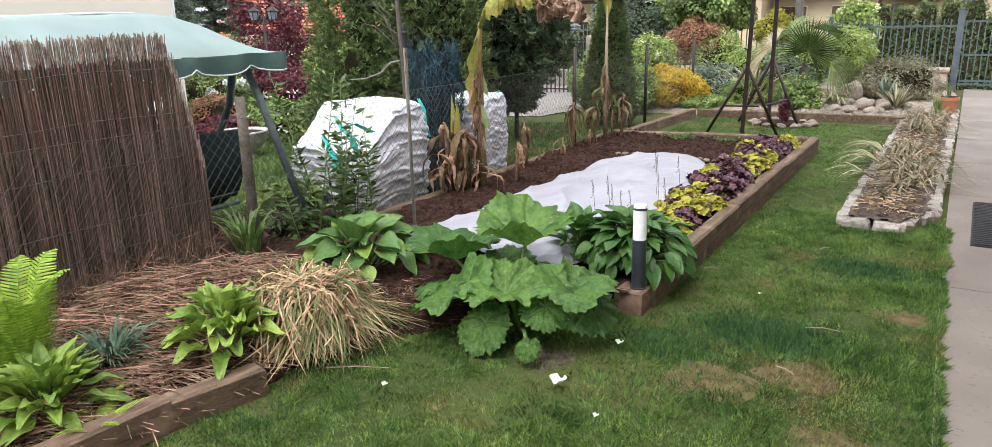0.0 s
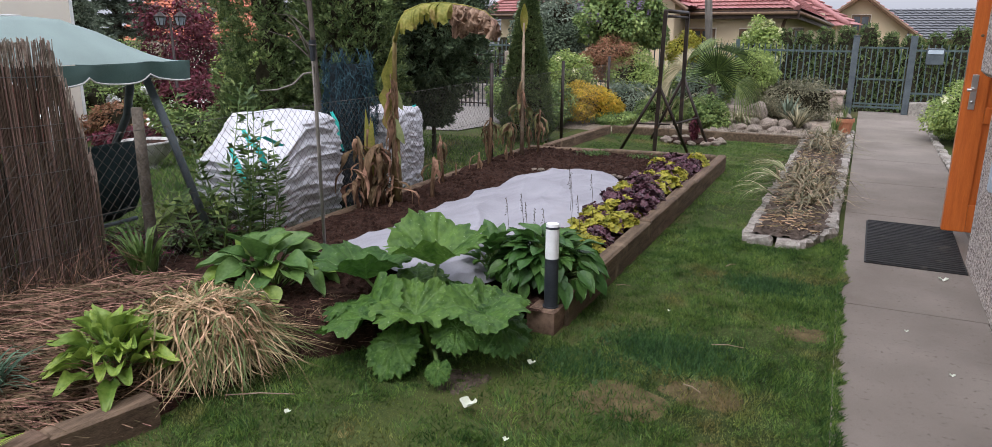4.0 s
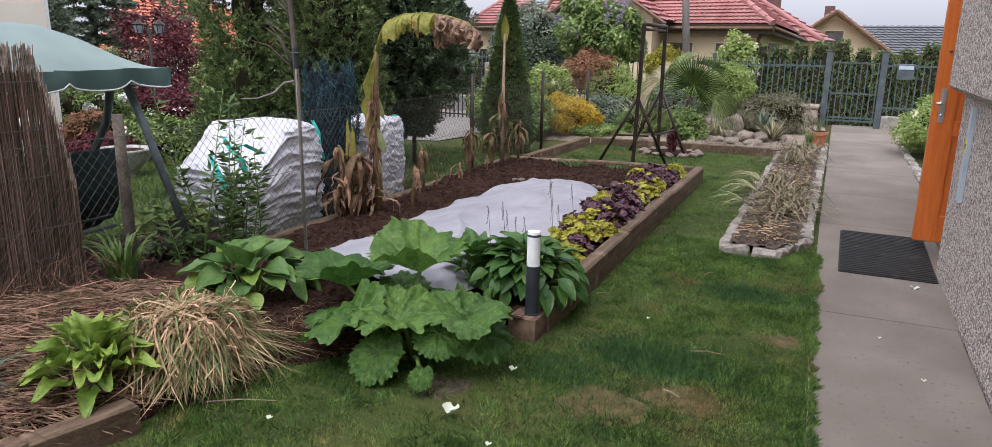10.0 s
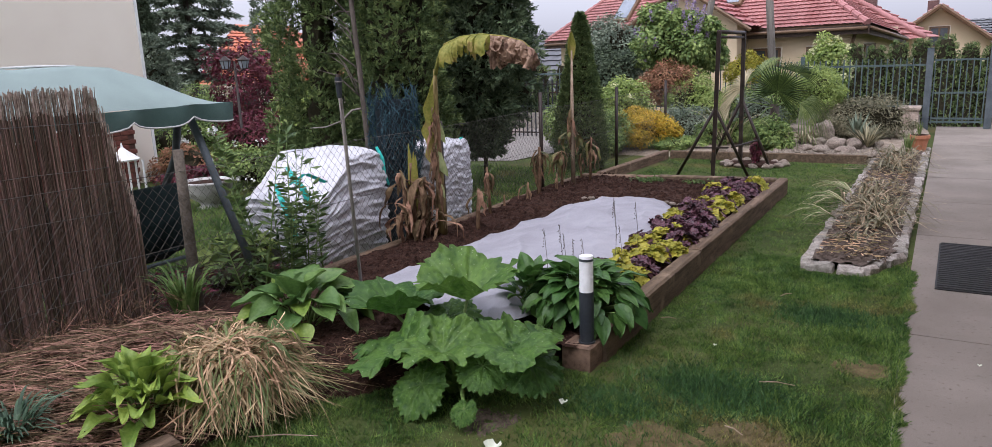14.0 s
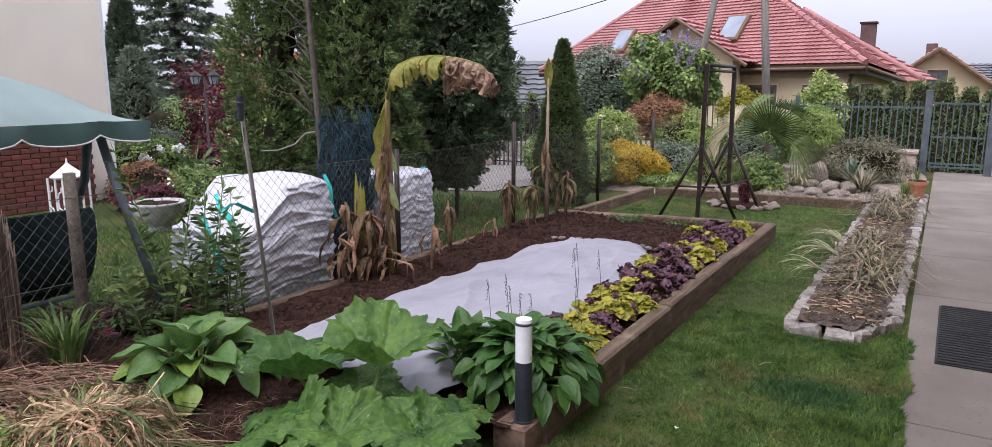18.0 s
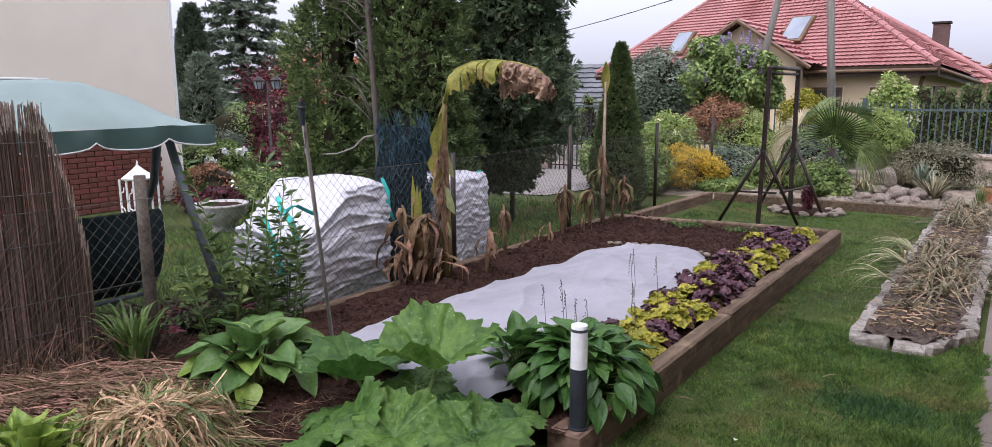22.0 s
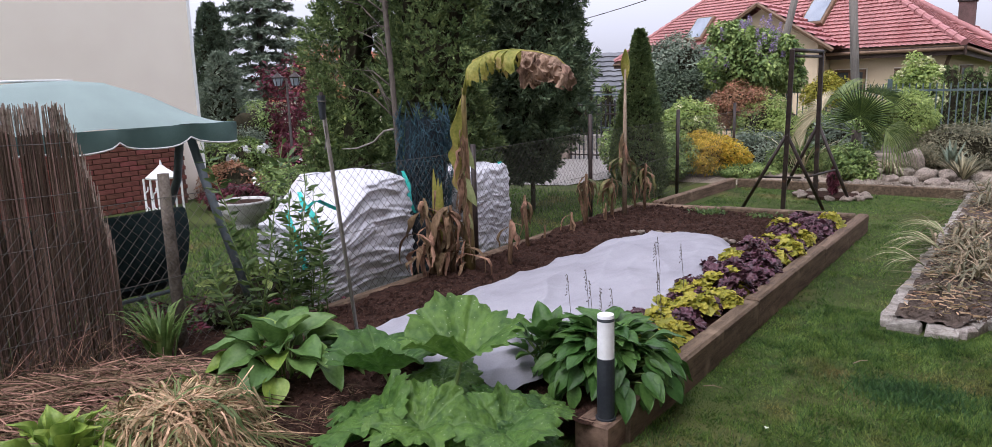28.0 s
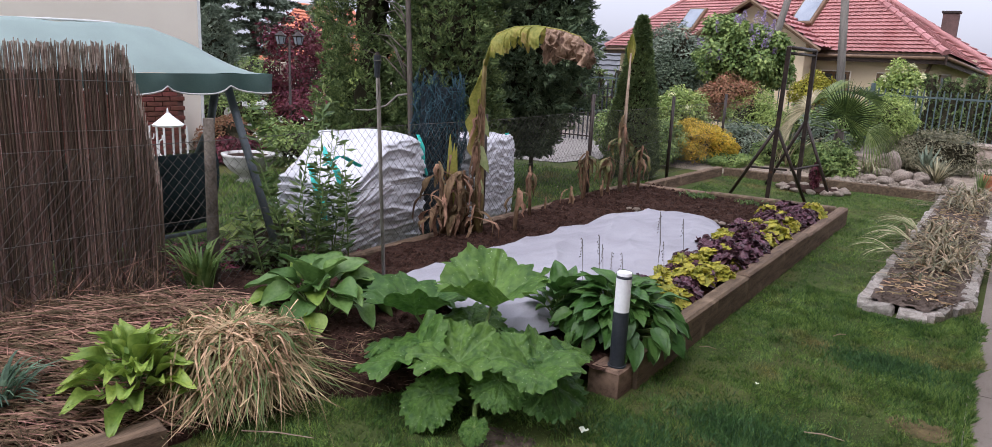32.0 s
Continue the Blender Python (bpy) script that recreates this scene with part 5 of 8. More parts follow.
def conifer(name, foot, height, radius, sprays, mat_, label, leaf=0.10, power=0.5, low=0.1, droop=0.0, gap=9.0, core=0.66, rough=0.34, slim=0.27, lift=0.0):
    """A dense upright conifer: flat sprays over a lumpy tapering column, round a dark filling that stands in for inner
    shade.
    """
    ob = thing(name, foot, label, "tree")
    x, y, z = foot
    part("trunk", Geo().tube([(x, y, z - 0.1), (x + 0.02, y, z + height * 0.5), (x, y, z + height * 0.96)], [min(0.06, radius * 0.05), min(0.045, radius * 0.04), 0.01], 9), BARK, ob, smooth=True)
    seed = rng.uniform(0, 50)

    def reach(a, h):
        u = (h - low - lift * max(0.0, 0.42 + 0.62 * math.cos(a + 0.3) + noise.noise((math.cos(a) * 2.3 + seed, math.sin(a) * 2.3, 7.0)))) / (1 - low)
        lump = 1 + rough * noise.noise((math.cos(a) * 1.7 + seed, math.sin(a) * 1.7, h * height / radius * 0.9)) + rough * 0.7 * noise.noise((math.cos(a) * 4 + seed, math.sin(a) * 4, h * height / radius * 2.4)) + rough * 0.65 * noise.noise((math.cos(a) * 9 + seed, math.sin(a) * 9, h * height / radius * 5.5))
        return radius * max(0.0, 1 - u) ** power * max(0.06, min(1.0, 0.55 + u * 5)) * lump

    # dark sheet behind the sprays: closes see-through gaps and paints the tree's inner shade
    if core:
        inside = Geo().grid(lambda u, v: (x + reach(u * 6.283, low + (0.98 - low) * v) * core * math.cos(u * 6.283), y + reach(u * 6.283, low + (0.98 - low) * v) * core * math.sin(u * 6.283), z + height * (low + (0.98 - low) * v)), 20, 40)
        part("shade_filling", inside, SHADEFILL, ob, "dark core painting the shade within the foliage", smooth=True)
    h = low + (1 - low) * rng.random(sprays) ** (1 + power * 0.6)
    ang = rng.random(sprays) * 6.283
    rr = np.array([reach(a, q) for a, q in zip(ang, h)]) * (0.68 + 0.30 * rng.random(sprays) ** 0.6)
    c = np.stack([np.cos(ang) * rr, np.sin(ang) * rr, h * height], 1)
    if gap < 5:
        open_ = np.array([noise.noise((p[0] * 2.1 + seed, p[1] * 2.1, p[2] * 2.1)) for p in c])
        c, ang = c[open_ < gap], ang[open_ < gap]
    n = len(c)
    d = np.stack([np.cos(ang), np.sin(ang), np.full(n, 0.75 - 1.2 * droop)], 1) + rng.normal(size=(n, 3)) * 0.38
    b, w, l = spray_arrays(c, d, leaf * (0.6 + 0.8 * rng.random(n)))
    v, f = leaf_arrays(b, w, l, l * slim)
    part_data("foliage", array_mesh("foliage", v, f, mat_), ob, None, "", "stuff")
    return ob


def spruce_tree(name, foot, height, radius, mat_, label, whorls=15, low=0.2):
    """A loose spruce: tiers of drooping boughs hung with twigs."""
    ob = thing(name, foot, label, "tree")
    f = Vector(foot)
    part("trunk", Geo().tube([f, f + Vector((0, 0, height * 0.97))], [0.16, 0.02], 10), BARK, ob, smooth=True)
    cs, ds = [], []
    for i in range(whorls):
        h = low + (0.97 - low) * i / (whorls - 1)
        for k in range(7):
            a = k * 0.9 + i * 0.7 + rng.normal() * 0.15
            out = Vector((math.cos(a), math.sin(a), 0))
            R = radius * (1 - h) ** 0.75 * rng.uniform(0.7, 1.1) + 0.1
            line = [f + Vector((0, 0, h * height)) + out * R * t + Vector((0, 0, R * (0.10 * t - 0.38 * t * t + 0.16 * t ** 4))) for t in np.linspace(0, 1, 6)]
            part("bough", Geo().tube(line, [0.035, 0.03, 0.024, 0.017, 0.010, 0.004], 5), BARK, ob, smooth=True)
            for j in range(int(26 + 34 * R)):
                t = rng.uniform(0.15, 1.0) * 5
                q = lerp(line[min(4, int(t))], line[min(4, int(t)) + 1], t - min(4, int(t)))
                s = Vector((-out.y, out.x, 0)) * rng.normal()
                cs.append(tuple(q - f))
                ds.append(tuple(out * 0.6 + s + Vector((0, 0, -0.25 + rng.normal() * 0.25))))
    c, d = np.array(cs), np.array(ds)
    b, w, l = spray_arrays(c, d, 0.30 * (0.6 + 0.8 * rng.random(len(c))), 11, 0.6)
    v, fc = leaf_arrays(b, w, l, l * 0.30)
    part_data("foliage", array_mesh("foliage", v, fc, mat_), ob, None, "", "stuff")
    return ob


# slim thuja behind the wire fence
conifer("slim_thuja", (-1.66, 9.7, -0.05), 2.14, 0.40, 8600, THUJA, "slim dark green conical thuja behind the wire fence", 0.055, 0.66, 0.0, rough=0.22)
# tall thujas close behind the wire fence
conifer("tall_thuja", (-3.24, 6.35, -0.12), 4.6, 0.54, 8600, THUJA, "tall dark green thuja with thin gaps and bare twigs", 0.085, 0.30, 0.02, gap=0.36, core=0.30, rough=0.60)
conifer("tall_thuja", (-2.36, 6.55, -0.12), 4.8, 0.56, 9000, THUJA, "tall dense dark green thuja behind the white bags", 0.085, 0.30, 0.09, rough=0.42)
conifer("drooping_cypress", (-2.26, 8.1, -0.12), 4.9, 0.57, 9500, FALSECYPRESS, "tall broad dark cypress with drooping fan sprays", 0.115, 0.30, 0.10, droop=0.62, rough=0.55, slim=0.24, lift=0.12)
# a bare leaning trunk between the thujas
bare = thing("bare_tree", (-2.22, 5.8, -0.1), "thin bare grey tree trunk between the thujas", "tree")
part("trunk", Geo().tube([(-2.16, 5.8, -0.15), (-2.20, 5.8, 0.8), (-2.24, 5.8, 1.6), (-2.30, 5.8, 2.5), (-2.38, 5.85, 3.8)], [0.031, 0.027, 0.025, 0.022, 0.018], 10), BARK, bare, smooth=True)
part("bare_limb", Geo().tube([(-2.22, 5.8, 1.12), (-2.32, 5.74, 1.10), (-2.42, 5.70, 1.00), (-2.60, 5.66, 0.94), (-2.78, 5.62, 0.93)], [0.012, 0.011, 0.010, 0.008, 0.005], 6), POLEWOOD, bare, "pale curved dead limb", smooth=True)
for i in range(16):
    z0 = rng.uniform(1.2, 2.4)
    a, b = Vector((-2.24, 5.8, z0)), Vector((-2.24 - rng.uniform(0.2, 0.6), 5.75 + rng.normal() * 0.1, z0 + rng.uniform(-0.1, 0.45)))
    mid = lerp(a, b, 0.5) + Vector((0, 0, rng.uniform(0.03, 0.12)))
    twig = part("twig", Geo().tube([a, mid, b], [0.009, 0.006, 0.002], 5), BARK, bare, smooth=True)
# the far side of the neighbouring garden
conifer("dark_cypress", (-18.3, 14.5, -0.3), 4.3, 0.74, 2600, CEDARDARK, "dark green cypress beside the cream house", 0.17, 0.5, 0.05, rough=0.25)
conifer("juniper", (-16.6, 13.6, -0.3), 2.75, 0.80, 2200, CEDAR, "grey-green juniper bush beside the dark cypress", 0.17, 0.55, 0.02, rough=0.5)
spruce_tree("spruce", (-20.6, 18.0, -0.3), 8.2, 2.5, CEDAR, "bluish spruce with loose layered branches")
young = conifer("young_conifer", (-12.83, 14.5, -0.3), 4.1, 0.62, 800, CEDAR, "slender young conifer with a bare lower stem", 0.16, 0.5, 0.42, gap=0.14, core=0)
shrub("red_maple", (-8.6, 9.9, -0.15), (-8.6, 9.9, 1.05), (1.10, 0.8, 1.05), 5200, 0.085, 0.5, MAPLERED, "dark red Japanese maple with open layered branches", "tree", 60, 0.05, shell=0.35, spread=0.20, core=0)
shrub("low_dark_shrub", (-7.4, 9.0, -0.12), (-7.4, 9.0, 0.30), (0.8, 0.5, 0.42), 4200, 0.06, 0.5, MAPLERED, "low dark red shrub beside the maple", "shrub", 30)
shrub("light_green_bush", (-5.2, 8.0, -0.12), (-5.2, 8.0, 0.78), (0.42, 0.4, 0.50), 6500, 0.05, 0.55, SHRUBLIGHT, "light green leafy bush behind the wire fence", "shrub", 40)
shrub("low_green_shrub", (-5.6, 7.4, -0.12), (-5.6, 7.4, 0.16), (0.8, 0.5, 0.34), 5000, 0.06, 0.5, SHRUBGREEN, "low green shrub in the neighbouring garden", "shrub", 30, bloom=(WHITEPAINT, 160, 0.05))
shrub("white_flower_shrub", (-7.9, 8.2, -0.12), (-7.9, 8.2, 0.42), (0.35, 0.35, 0.30), 2600, 0.05, 0.55, SHRUBGREEN, "small shrub with white flower heads by the stones", "shrub", 24, bloom=(WHITEPAINT, 700, 0.05))

for x, y, z, r, h, m_, lab in ((-8.9, 8.4, 0.22, 0.7, 0.45, SHRUBGREEN, "low green shrub among the neighbour's stones"), (-7.5, 7.6, 0.10, 0.6, 0.32, REDBROWN, "low brown twiggy shrub among the neighbour's stones"),
                               (-10.2, 9.6, 0.30, 0.8, 0.55, CEDAR, "grey-green shrub in the neighbouring garden"), (-6.4, 6.9, 0.02, 0.5, 0.22, MAPLERED, "low dark red groundcover by the stone bowl"), (-11.6, 11.0, 0.5, 1.0, 0.8, SHRUBGREEN, "green shrub in front of the iron fence")):
    shrub("garden_shrub", (x, y, -0.15), (x, y, z), (r, r * 0.8, h), 5000, 0.06, 0.45, m_, lab, "shrub", 40, 0.014, shell=0.4)

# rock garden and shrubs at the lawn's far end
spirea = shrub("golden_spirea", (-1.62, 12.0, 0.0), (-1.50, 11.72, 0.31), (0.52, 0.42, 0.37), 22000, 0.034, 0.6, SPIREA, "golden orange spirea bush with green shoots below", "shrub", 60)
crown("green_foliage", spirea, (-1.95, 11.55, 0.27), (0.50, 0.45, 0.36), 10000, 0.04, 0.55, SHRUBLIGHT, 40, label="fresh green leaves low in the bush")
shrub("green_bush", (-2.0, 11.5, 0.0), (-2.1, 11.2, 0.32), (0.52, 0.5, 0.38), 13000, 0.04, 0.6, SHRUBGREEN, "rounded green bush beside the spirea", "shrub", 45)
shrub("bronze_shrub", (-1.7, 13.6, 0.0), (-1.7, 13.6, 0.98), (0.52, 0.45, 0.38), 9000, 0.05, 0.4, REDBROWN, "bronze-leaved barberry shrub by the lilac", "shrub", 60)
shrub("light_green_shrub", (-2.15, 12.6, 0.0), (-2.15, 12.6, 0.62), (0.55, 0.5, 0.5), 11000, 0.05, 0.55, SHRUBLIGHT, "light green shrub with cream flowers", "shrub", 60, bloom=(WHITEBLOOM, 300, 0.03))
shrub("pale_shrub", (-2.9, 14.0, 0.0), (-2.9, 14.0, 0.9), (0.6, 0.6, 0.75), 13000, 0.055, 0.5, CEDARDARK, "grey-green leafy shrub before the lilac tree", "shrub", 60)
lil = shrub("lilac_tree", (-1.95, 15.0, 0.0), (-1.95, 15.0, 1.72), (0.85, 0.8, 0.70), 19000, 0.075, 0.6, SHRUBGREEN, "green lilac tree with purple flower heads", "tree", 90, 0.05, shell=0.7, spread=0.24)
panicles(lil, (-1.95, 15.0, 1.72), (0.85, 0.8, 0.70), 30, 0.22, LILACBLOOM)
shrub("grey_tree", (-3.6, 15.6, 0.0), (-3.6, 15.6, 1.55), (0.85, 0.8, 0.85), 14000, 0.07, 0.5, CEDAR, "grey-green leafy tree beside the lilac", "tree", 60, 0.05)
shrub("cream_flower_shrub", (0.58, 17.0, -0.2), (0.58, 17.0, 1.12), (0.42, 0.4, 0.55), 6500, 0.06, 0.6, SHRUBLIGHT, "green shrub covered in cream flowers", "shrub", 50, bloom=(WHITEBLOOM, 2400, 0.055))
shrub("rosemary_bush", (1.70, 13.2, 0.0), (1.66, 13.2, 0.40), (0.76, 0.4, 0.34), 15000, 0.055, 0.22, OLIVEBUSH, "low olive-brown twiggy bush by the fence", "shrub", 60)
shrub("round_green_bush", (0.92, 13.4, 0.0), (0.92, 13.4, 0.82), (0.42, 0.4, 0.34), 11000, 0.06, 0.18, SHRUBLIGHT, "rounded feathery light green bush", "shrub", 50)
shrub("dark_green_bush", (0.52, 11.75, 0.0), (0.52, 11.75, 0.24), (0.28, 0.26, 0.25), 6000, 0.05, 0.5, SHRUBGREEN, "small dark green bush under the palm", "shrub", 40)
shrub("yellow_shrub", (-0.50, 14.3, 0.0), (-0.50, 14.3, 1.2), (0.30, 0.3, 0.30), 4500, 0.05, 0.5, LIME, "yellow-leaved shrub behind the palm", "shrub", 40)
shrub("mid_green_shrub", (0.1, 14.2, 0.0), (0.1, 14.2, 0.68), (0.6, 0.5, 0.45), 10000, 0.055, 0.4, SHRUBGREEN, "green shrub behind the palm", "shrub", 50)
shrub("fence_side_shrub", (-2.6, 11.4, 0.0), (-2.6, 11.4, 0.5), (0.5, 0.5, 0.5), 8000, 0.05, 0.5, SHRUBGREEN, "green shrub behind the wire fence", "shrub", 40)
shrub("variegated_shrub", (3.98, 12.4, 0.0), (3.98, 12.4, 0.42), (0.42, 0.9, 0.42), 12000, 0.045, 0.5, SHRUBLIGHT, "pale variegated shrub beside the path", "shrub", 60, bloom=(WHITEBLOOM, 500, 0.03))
for i in range(17):
    conifer("hedge_thuja", (0.70 + i * 0.48, 20.6 + rng.normal() * 0.05, -1.04), 2.54 + rng.normal() * 0.07, 0.36, 900, THUJA, "clipped green thuja in the roadside hedge", 0.085, 0.24, 0.02, rough=0.2, core=0.82)

for i in range(11):
    conifer("hedge_thuja", (-9.6 + i * 0.58, 17.2 + rng.normal() * 0.05, -0.4), 1.74 + rng.normal() * 0.07, 0.34, 320, THUJA, "low green thuja in the hedge behind the drive", 0.10, 0.30, 0.02, rough=0.2)

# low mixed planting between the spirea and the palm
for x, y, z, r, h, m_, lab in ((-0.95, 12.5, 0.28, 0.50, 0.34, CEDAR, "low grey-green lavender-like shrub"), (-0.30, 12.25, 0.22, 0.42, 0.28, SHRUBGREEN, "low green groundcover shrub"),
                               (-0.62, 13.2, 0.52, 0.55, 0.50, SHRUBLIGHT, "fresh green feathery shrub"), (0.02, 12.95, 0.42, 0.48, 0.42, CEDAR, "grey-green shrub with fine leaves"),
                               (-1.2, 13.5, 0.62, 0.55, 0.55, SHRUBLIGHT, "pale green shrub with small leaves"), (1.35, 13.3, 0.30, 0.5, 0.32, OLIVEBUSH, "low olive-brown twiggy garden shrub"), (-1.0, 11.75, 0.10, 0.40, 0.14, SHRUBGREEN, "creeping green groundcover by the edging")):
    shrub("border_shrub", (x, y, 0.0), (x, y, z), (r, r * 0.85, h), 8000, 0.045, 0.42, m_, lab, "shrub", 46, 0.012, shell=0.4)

# fan palm
palm = thing("fan_palm", (0.45, 12.2, 0.0), "fan palm with stiff pleated green leaves", "palm tree")
part("trunk", Geo().tube([(0.45, 12.2, 0), (0.46, 12.2, 0.35), (0.45, 12.2, 0.7)], [0.09, 0.085, 0.06], 10), BARK, palm, "fibrous brown trunk", smooth=True)


def fan_leaf(parent, hub, centre, nor, radius, mat_, fingers=34, arc=5.2, droop=0.25):
    hub, c = Vector(hub), Vector(centre)
    nor = Vector(nor).normalized()
    out = (c - hub)
    out = (out - nor * out.dot(nor)).normalized()
    sd = nor.cross(out)
    part("leaf_stem", Geo().tube([hub, lerp(hub, c, 0.5) + Vector((0, 0, 0.05)), c], [0.012, 0.009, 0.006], 6), STALK, parent, smooth=True)
    g = Geo()
    for i in range(fingers):
        a = (i / (fingers - 1) - 0.5) * arc
        d = out * math.cos(a) + sd * math.sin(a)
        s = d.cross(nor)
        r = radius * (0.82 + 0.18 * math.cos(a * 0.6)) * rng.uniform(0.92, 1.05)
        pts = [c + d * r * t - Vector((0, 0, droop * r * t * t * t)) for t in (0.02, 0.35, 0.62, 0.84, 1.0)]
        wd = [0.003, r * 0.027, r * 0.017, r * 0.008, 0.001]
        b = len(g.v)
        for q, w in zip(pts, wd):
            g.v += [tuple(q - s * w), tuple(q + nor * w * 1.1), tuple(q + s * w)]
        for k in range(4):
            e = b + 3 * k
            g.f += [(e, e + 1, e + 4, e + 3), (e + 1, e + 2, e + 5, e + 4)]
    part("fan", g, mat_, parent)


H0 = (0.45, 12.2, 0.66)
fan_leaf(palm, H0, (0.58, 11.70, 0.92), (0.10, -1, 0.06), 0.52, PALM, 44, 4.5, 0.04)
fan_leaf(palm, H0, (0.96, 11.80, 0.80), (0.5, -0.8, 0.5), 0.42, GREENBLADE, 20, 2.4, 0.9)
fan_leaf(palm, H0, (0.90, 11.70, 0.74), (0.4, -0.9, 0.3), 0.42, GREENBLADE, 16, 2.4, 1.0)
fan_leaf(palm, H0, (0.05, 11.9, 0.98), (-0.5, -0.7, 0.5), 0.55, PALEBLADE, 26, 2.6, 0.35)
fan_leaf(palm, H0, (-0.18, 12.1, 0.70), (-0.6, -0.6, 0.5), 0.52, PALEBLADE, 22, 2.4, 0.6)
fan_leaf(palm, H0, (0.70, 12.5, 1.16), (0.3, -0.5, 0.7), 0.44, PALM, 28, 3.4, 0.3)
fan_leaf(palm, H0, (0.20, 12.4, 1.18), (-0.5, -0.5, 0.6), 0.50, GREENBLADE, 26, 3.0, 0.3)
fan_leaf(palm, H0, (0.30, 11.8, 0.52), (-0.3, -0.8, 0.4), 0.40, GREENBLADE, 18, 2.8, 0.7)


def spiky(name, foot, n, length, width, mat_, label, category, up=0.9, arch=0.3, flare=1.0, mat2=None, share=0.0, mess=0.0, lean=(0, 0)):
    """A rosette or tuft of long blades; mess: how far they lean and tangle."""
    ob = thing(name, foot, label, category)
    g, g2 = Geo(), Geo()
    f = Vector(foot)
    for i in range(n):
        a = rng.uniform(0, 6.283)
        out = Vector((math.cos(a), math.sin(a), 0))
        tilt = rng.uniform(0.15, 1.0) * flare
        L = length * rng.uniform(0.6, 1.1)
        d = (out * tilt + Vector((0, 0, up))).normalized()
        s = Vector((-math.sin(a), math.cos(a), 0))
        b = f + out * rng.uniform(0, 0.12) * length
        bend = 0.0
        if mess:
            d = (d + Vector((lean[0], lean[1], 0)) * rng.uniform(0.2, 1.3) + Vector(rng.normal(size=3)) * mess).normalized()
            d.z = max(d.z, 0.05)
            b = b + Vector((rng.normal(), rng.normal(), 0)) * 0.22 * length
            bend = rng.normal() * mess * 0.5 * L
        pts = []
        for t in np.linspace(0, 1, 7):
            q = b + d * L * t + out * arch * L * t * t * 0.6 - Vector((0, 0, arch * L * t * t * t * 1.1)) + s * bend * t * t
            q.z = max(q.z, f.z + 0.004 + 0.01 * rng.random())
            pts.append(q)
        w = width * rng.uniform(0.7, 1.2)
        (g2 if rng.random() < share else g).ribbon(pts, [w * 0.6, w, w, w * 0.9, w * 0.7, w * 0.45, w * 0.08], s, 0.25)
    part("foliage", g, mat_, ob, kind="stuff")
    if mat2 and g2.v:
        part("dry_foliage", g2, mat2, ob, "other-coloured blades among the rest", kind="stuff")
    return ob


spiky("yucca", (1.78, 11.95, 0.1), 95, 0.42, 0.011, OLIVEBUSH, "grey-green yucca rosette among the stones", "yucca", 0.8, 0.15, 1.0, PALEBLADE, 0.4)
spiky("agave", (1.62, 12.25, 0.25), 26, 0.36, 0.022, CEDAR, "bluish agave rosette in the rock garden", "agave", 0.7, 0.05, 1.0)
spiky("iris_tuft", (2.30, 11.9, 0.03), 40, 0.36, 0.009, GREENBLADE, "bright green iris tuft in the sett bed", "iris", 1.5, 0.1, 0.5)
spiky("tall_grass", (-0.22, 12.1, 0.1), 46, 0.95, 0.012, PALEBLADE, "tall pale arching grass blades beside the palm", "grass tuft", 1.0, 0.35, 0.9, GREENBLADE, 0.35)
spiky("dry_palm_tuft", (0.95, 11.95, 0.15), 70, 0.42, 0.010, PALEBLADE, "dry drooping straw-coloured tuft", "grass tuft", 0.7, 0.6, 0.9)


# field stones
def rock_mesh(k):
    bm = bmesh.new()
    bmesh.ops.create_icosphere(bm, subdivisions=3, radius=1.0)
    for v in bm.verts:
        p = v.co * 1.3 + Vector((k * 7, 0, 0))
        v.co *= 1 + 0.35 * noise.noise(p) + 0.12 * noise.noise(p * 3)
        v.co.z *= 0.75
    me = bpy.data.meshes.new("stone")
    bm.to_mesh(me)
    bm.free()
    me.materials.append(ROCK)
    me.polygons.foreach_set("use_smooth", [True] * len(me.polygons))
    return me


rocks = [rock_mesh(k) for k in range(5)]


def stone(x, y, z, r, k, label="pale field stone in the rock garden", group="rock garden stones", squash=1.0):
    ob = new("stone", rocks[k % 5])
    ob.matrix_basis = pose(x, y, z, rng.uniform(-10, 10), rng.uniform(-10, 10), rng.uniform(0, 360)) @ Matrix.Diagonal((r, r * 0.85, r * squash, 1))
    return tagged(ob, label, "stone", group)


for i in range(36):
    x, y = rng.uniform(0.8, 1.9), rng.uniform(11.3, 12.3)
    stone(x, y, 0.04 + 0.10 * (y - 11.3), rng.uniform(0.03, 0.07), i)
for i in range(14):
    stone(rng.uniform(-0.2, 0.8), rng.uniform(11.3, 11.7), 0.05, rng.uniform(0.04, 0.08), i)
stone(1.18, 12.1, 0.30, 0.17, 1, "large upright pale boulder in the rock garden", squash=1.2)
for x, y, z, r in ((1.02, 11.62, 0.10, 0.12), (1.22, 11.55, 0.09, 0.14), (1.38, 11.72, 0.17, 0.15), (1.52, 11.56, 0.09, 0.12), (1.62, 11.80, 0.16, 0.13), (1.18, 11.80, 0.18, 0.11), (0.88, 11.72, 0.10, 0.10)):
    stone(x, y, z, r, int(r * 100), "rough tan rock heaped in the rock garden", squash=0.8)
stone(1.40, 11.75, 0.15, 0.09, 2)
stone(1.60, 11.6, 0.10, 0.08, 3)
for i in range(13):
    a = i / 13 * 6.283
    stone(0.50 + 0.40 * math.cos(a), 10.66 + 0.30 * math.sin(a), 0.0, rng.uniform(0.06, 0.085), i, "pale stone of the ring on the lawn", "stone ring", 0.7)
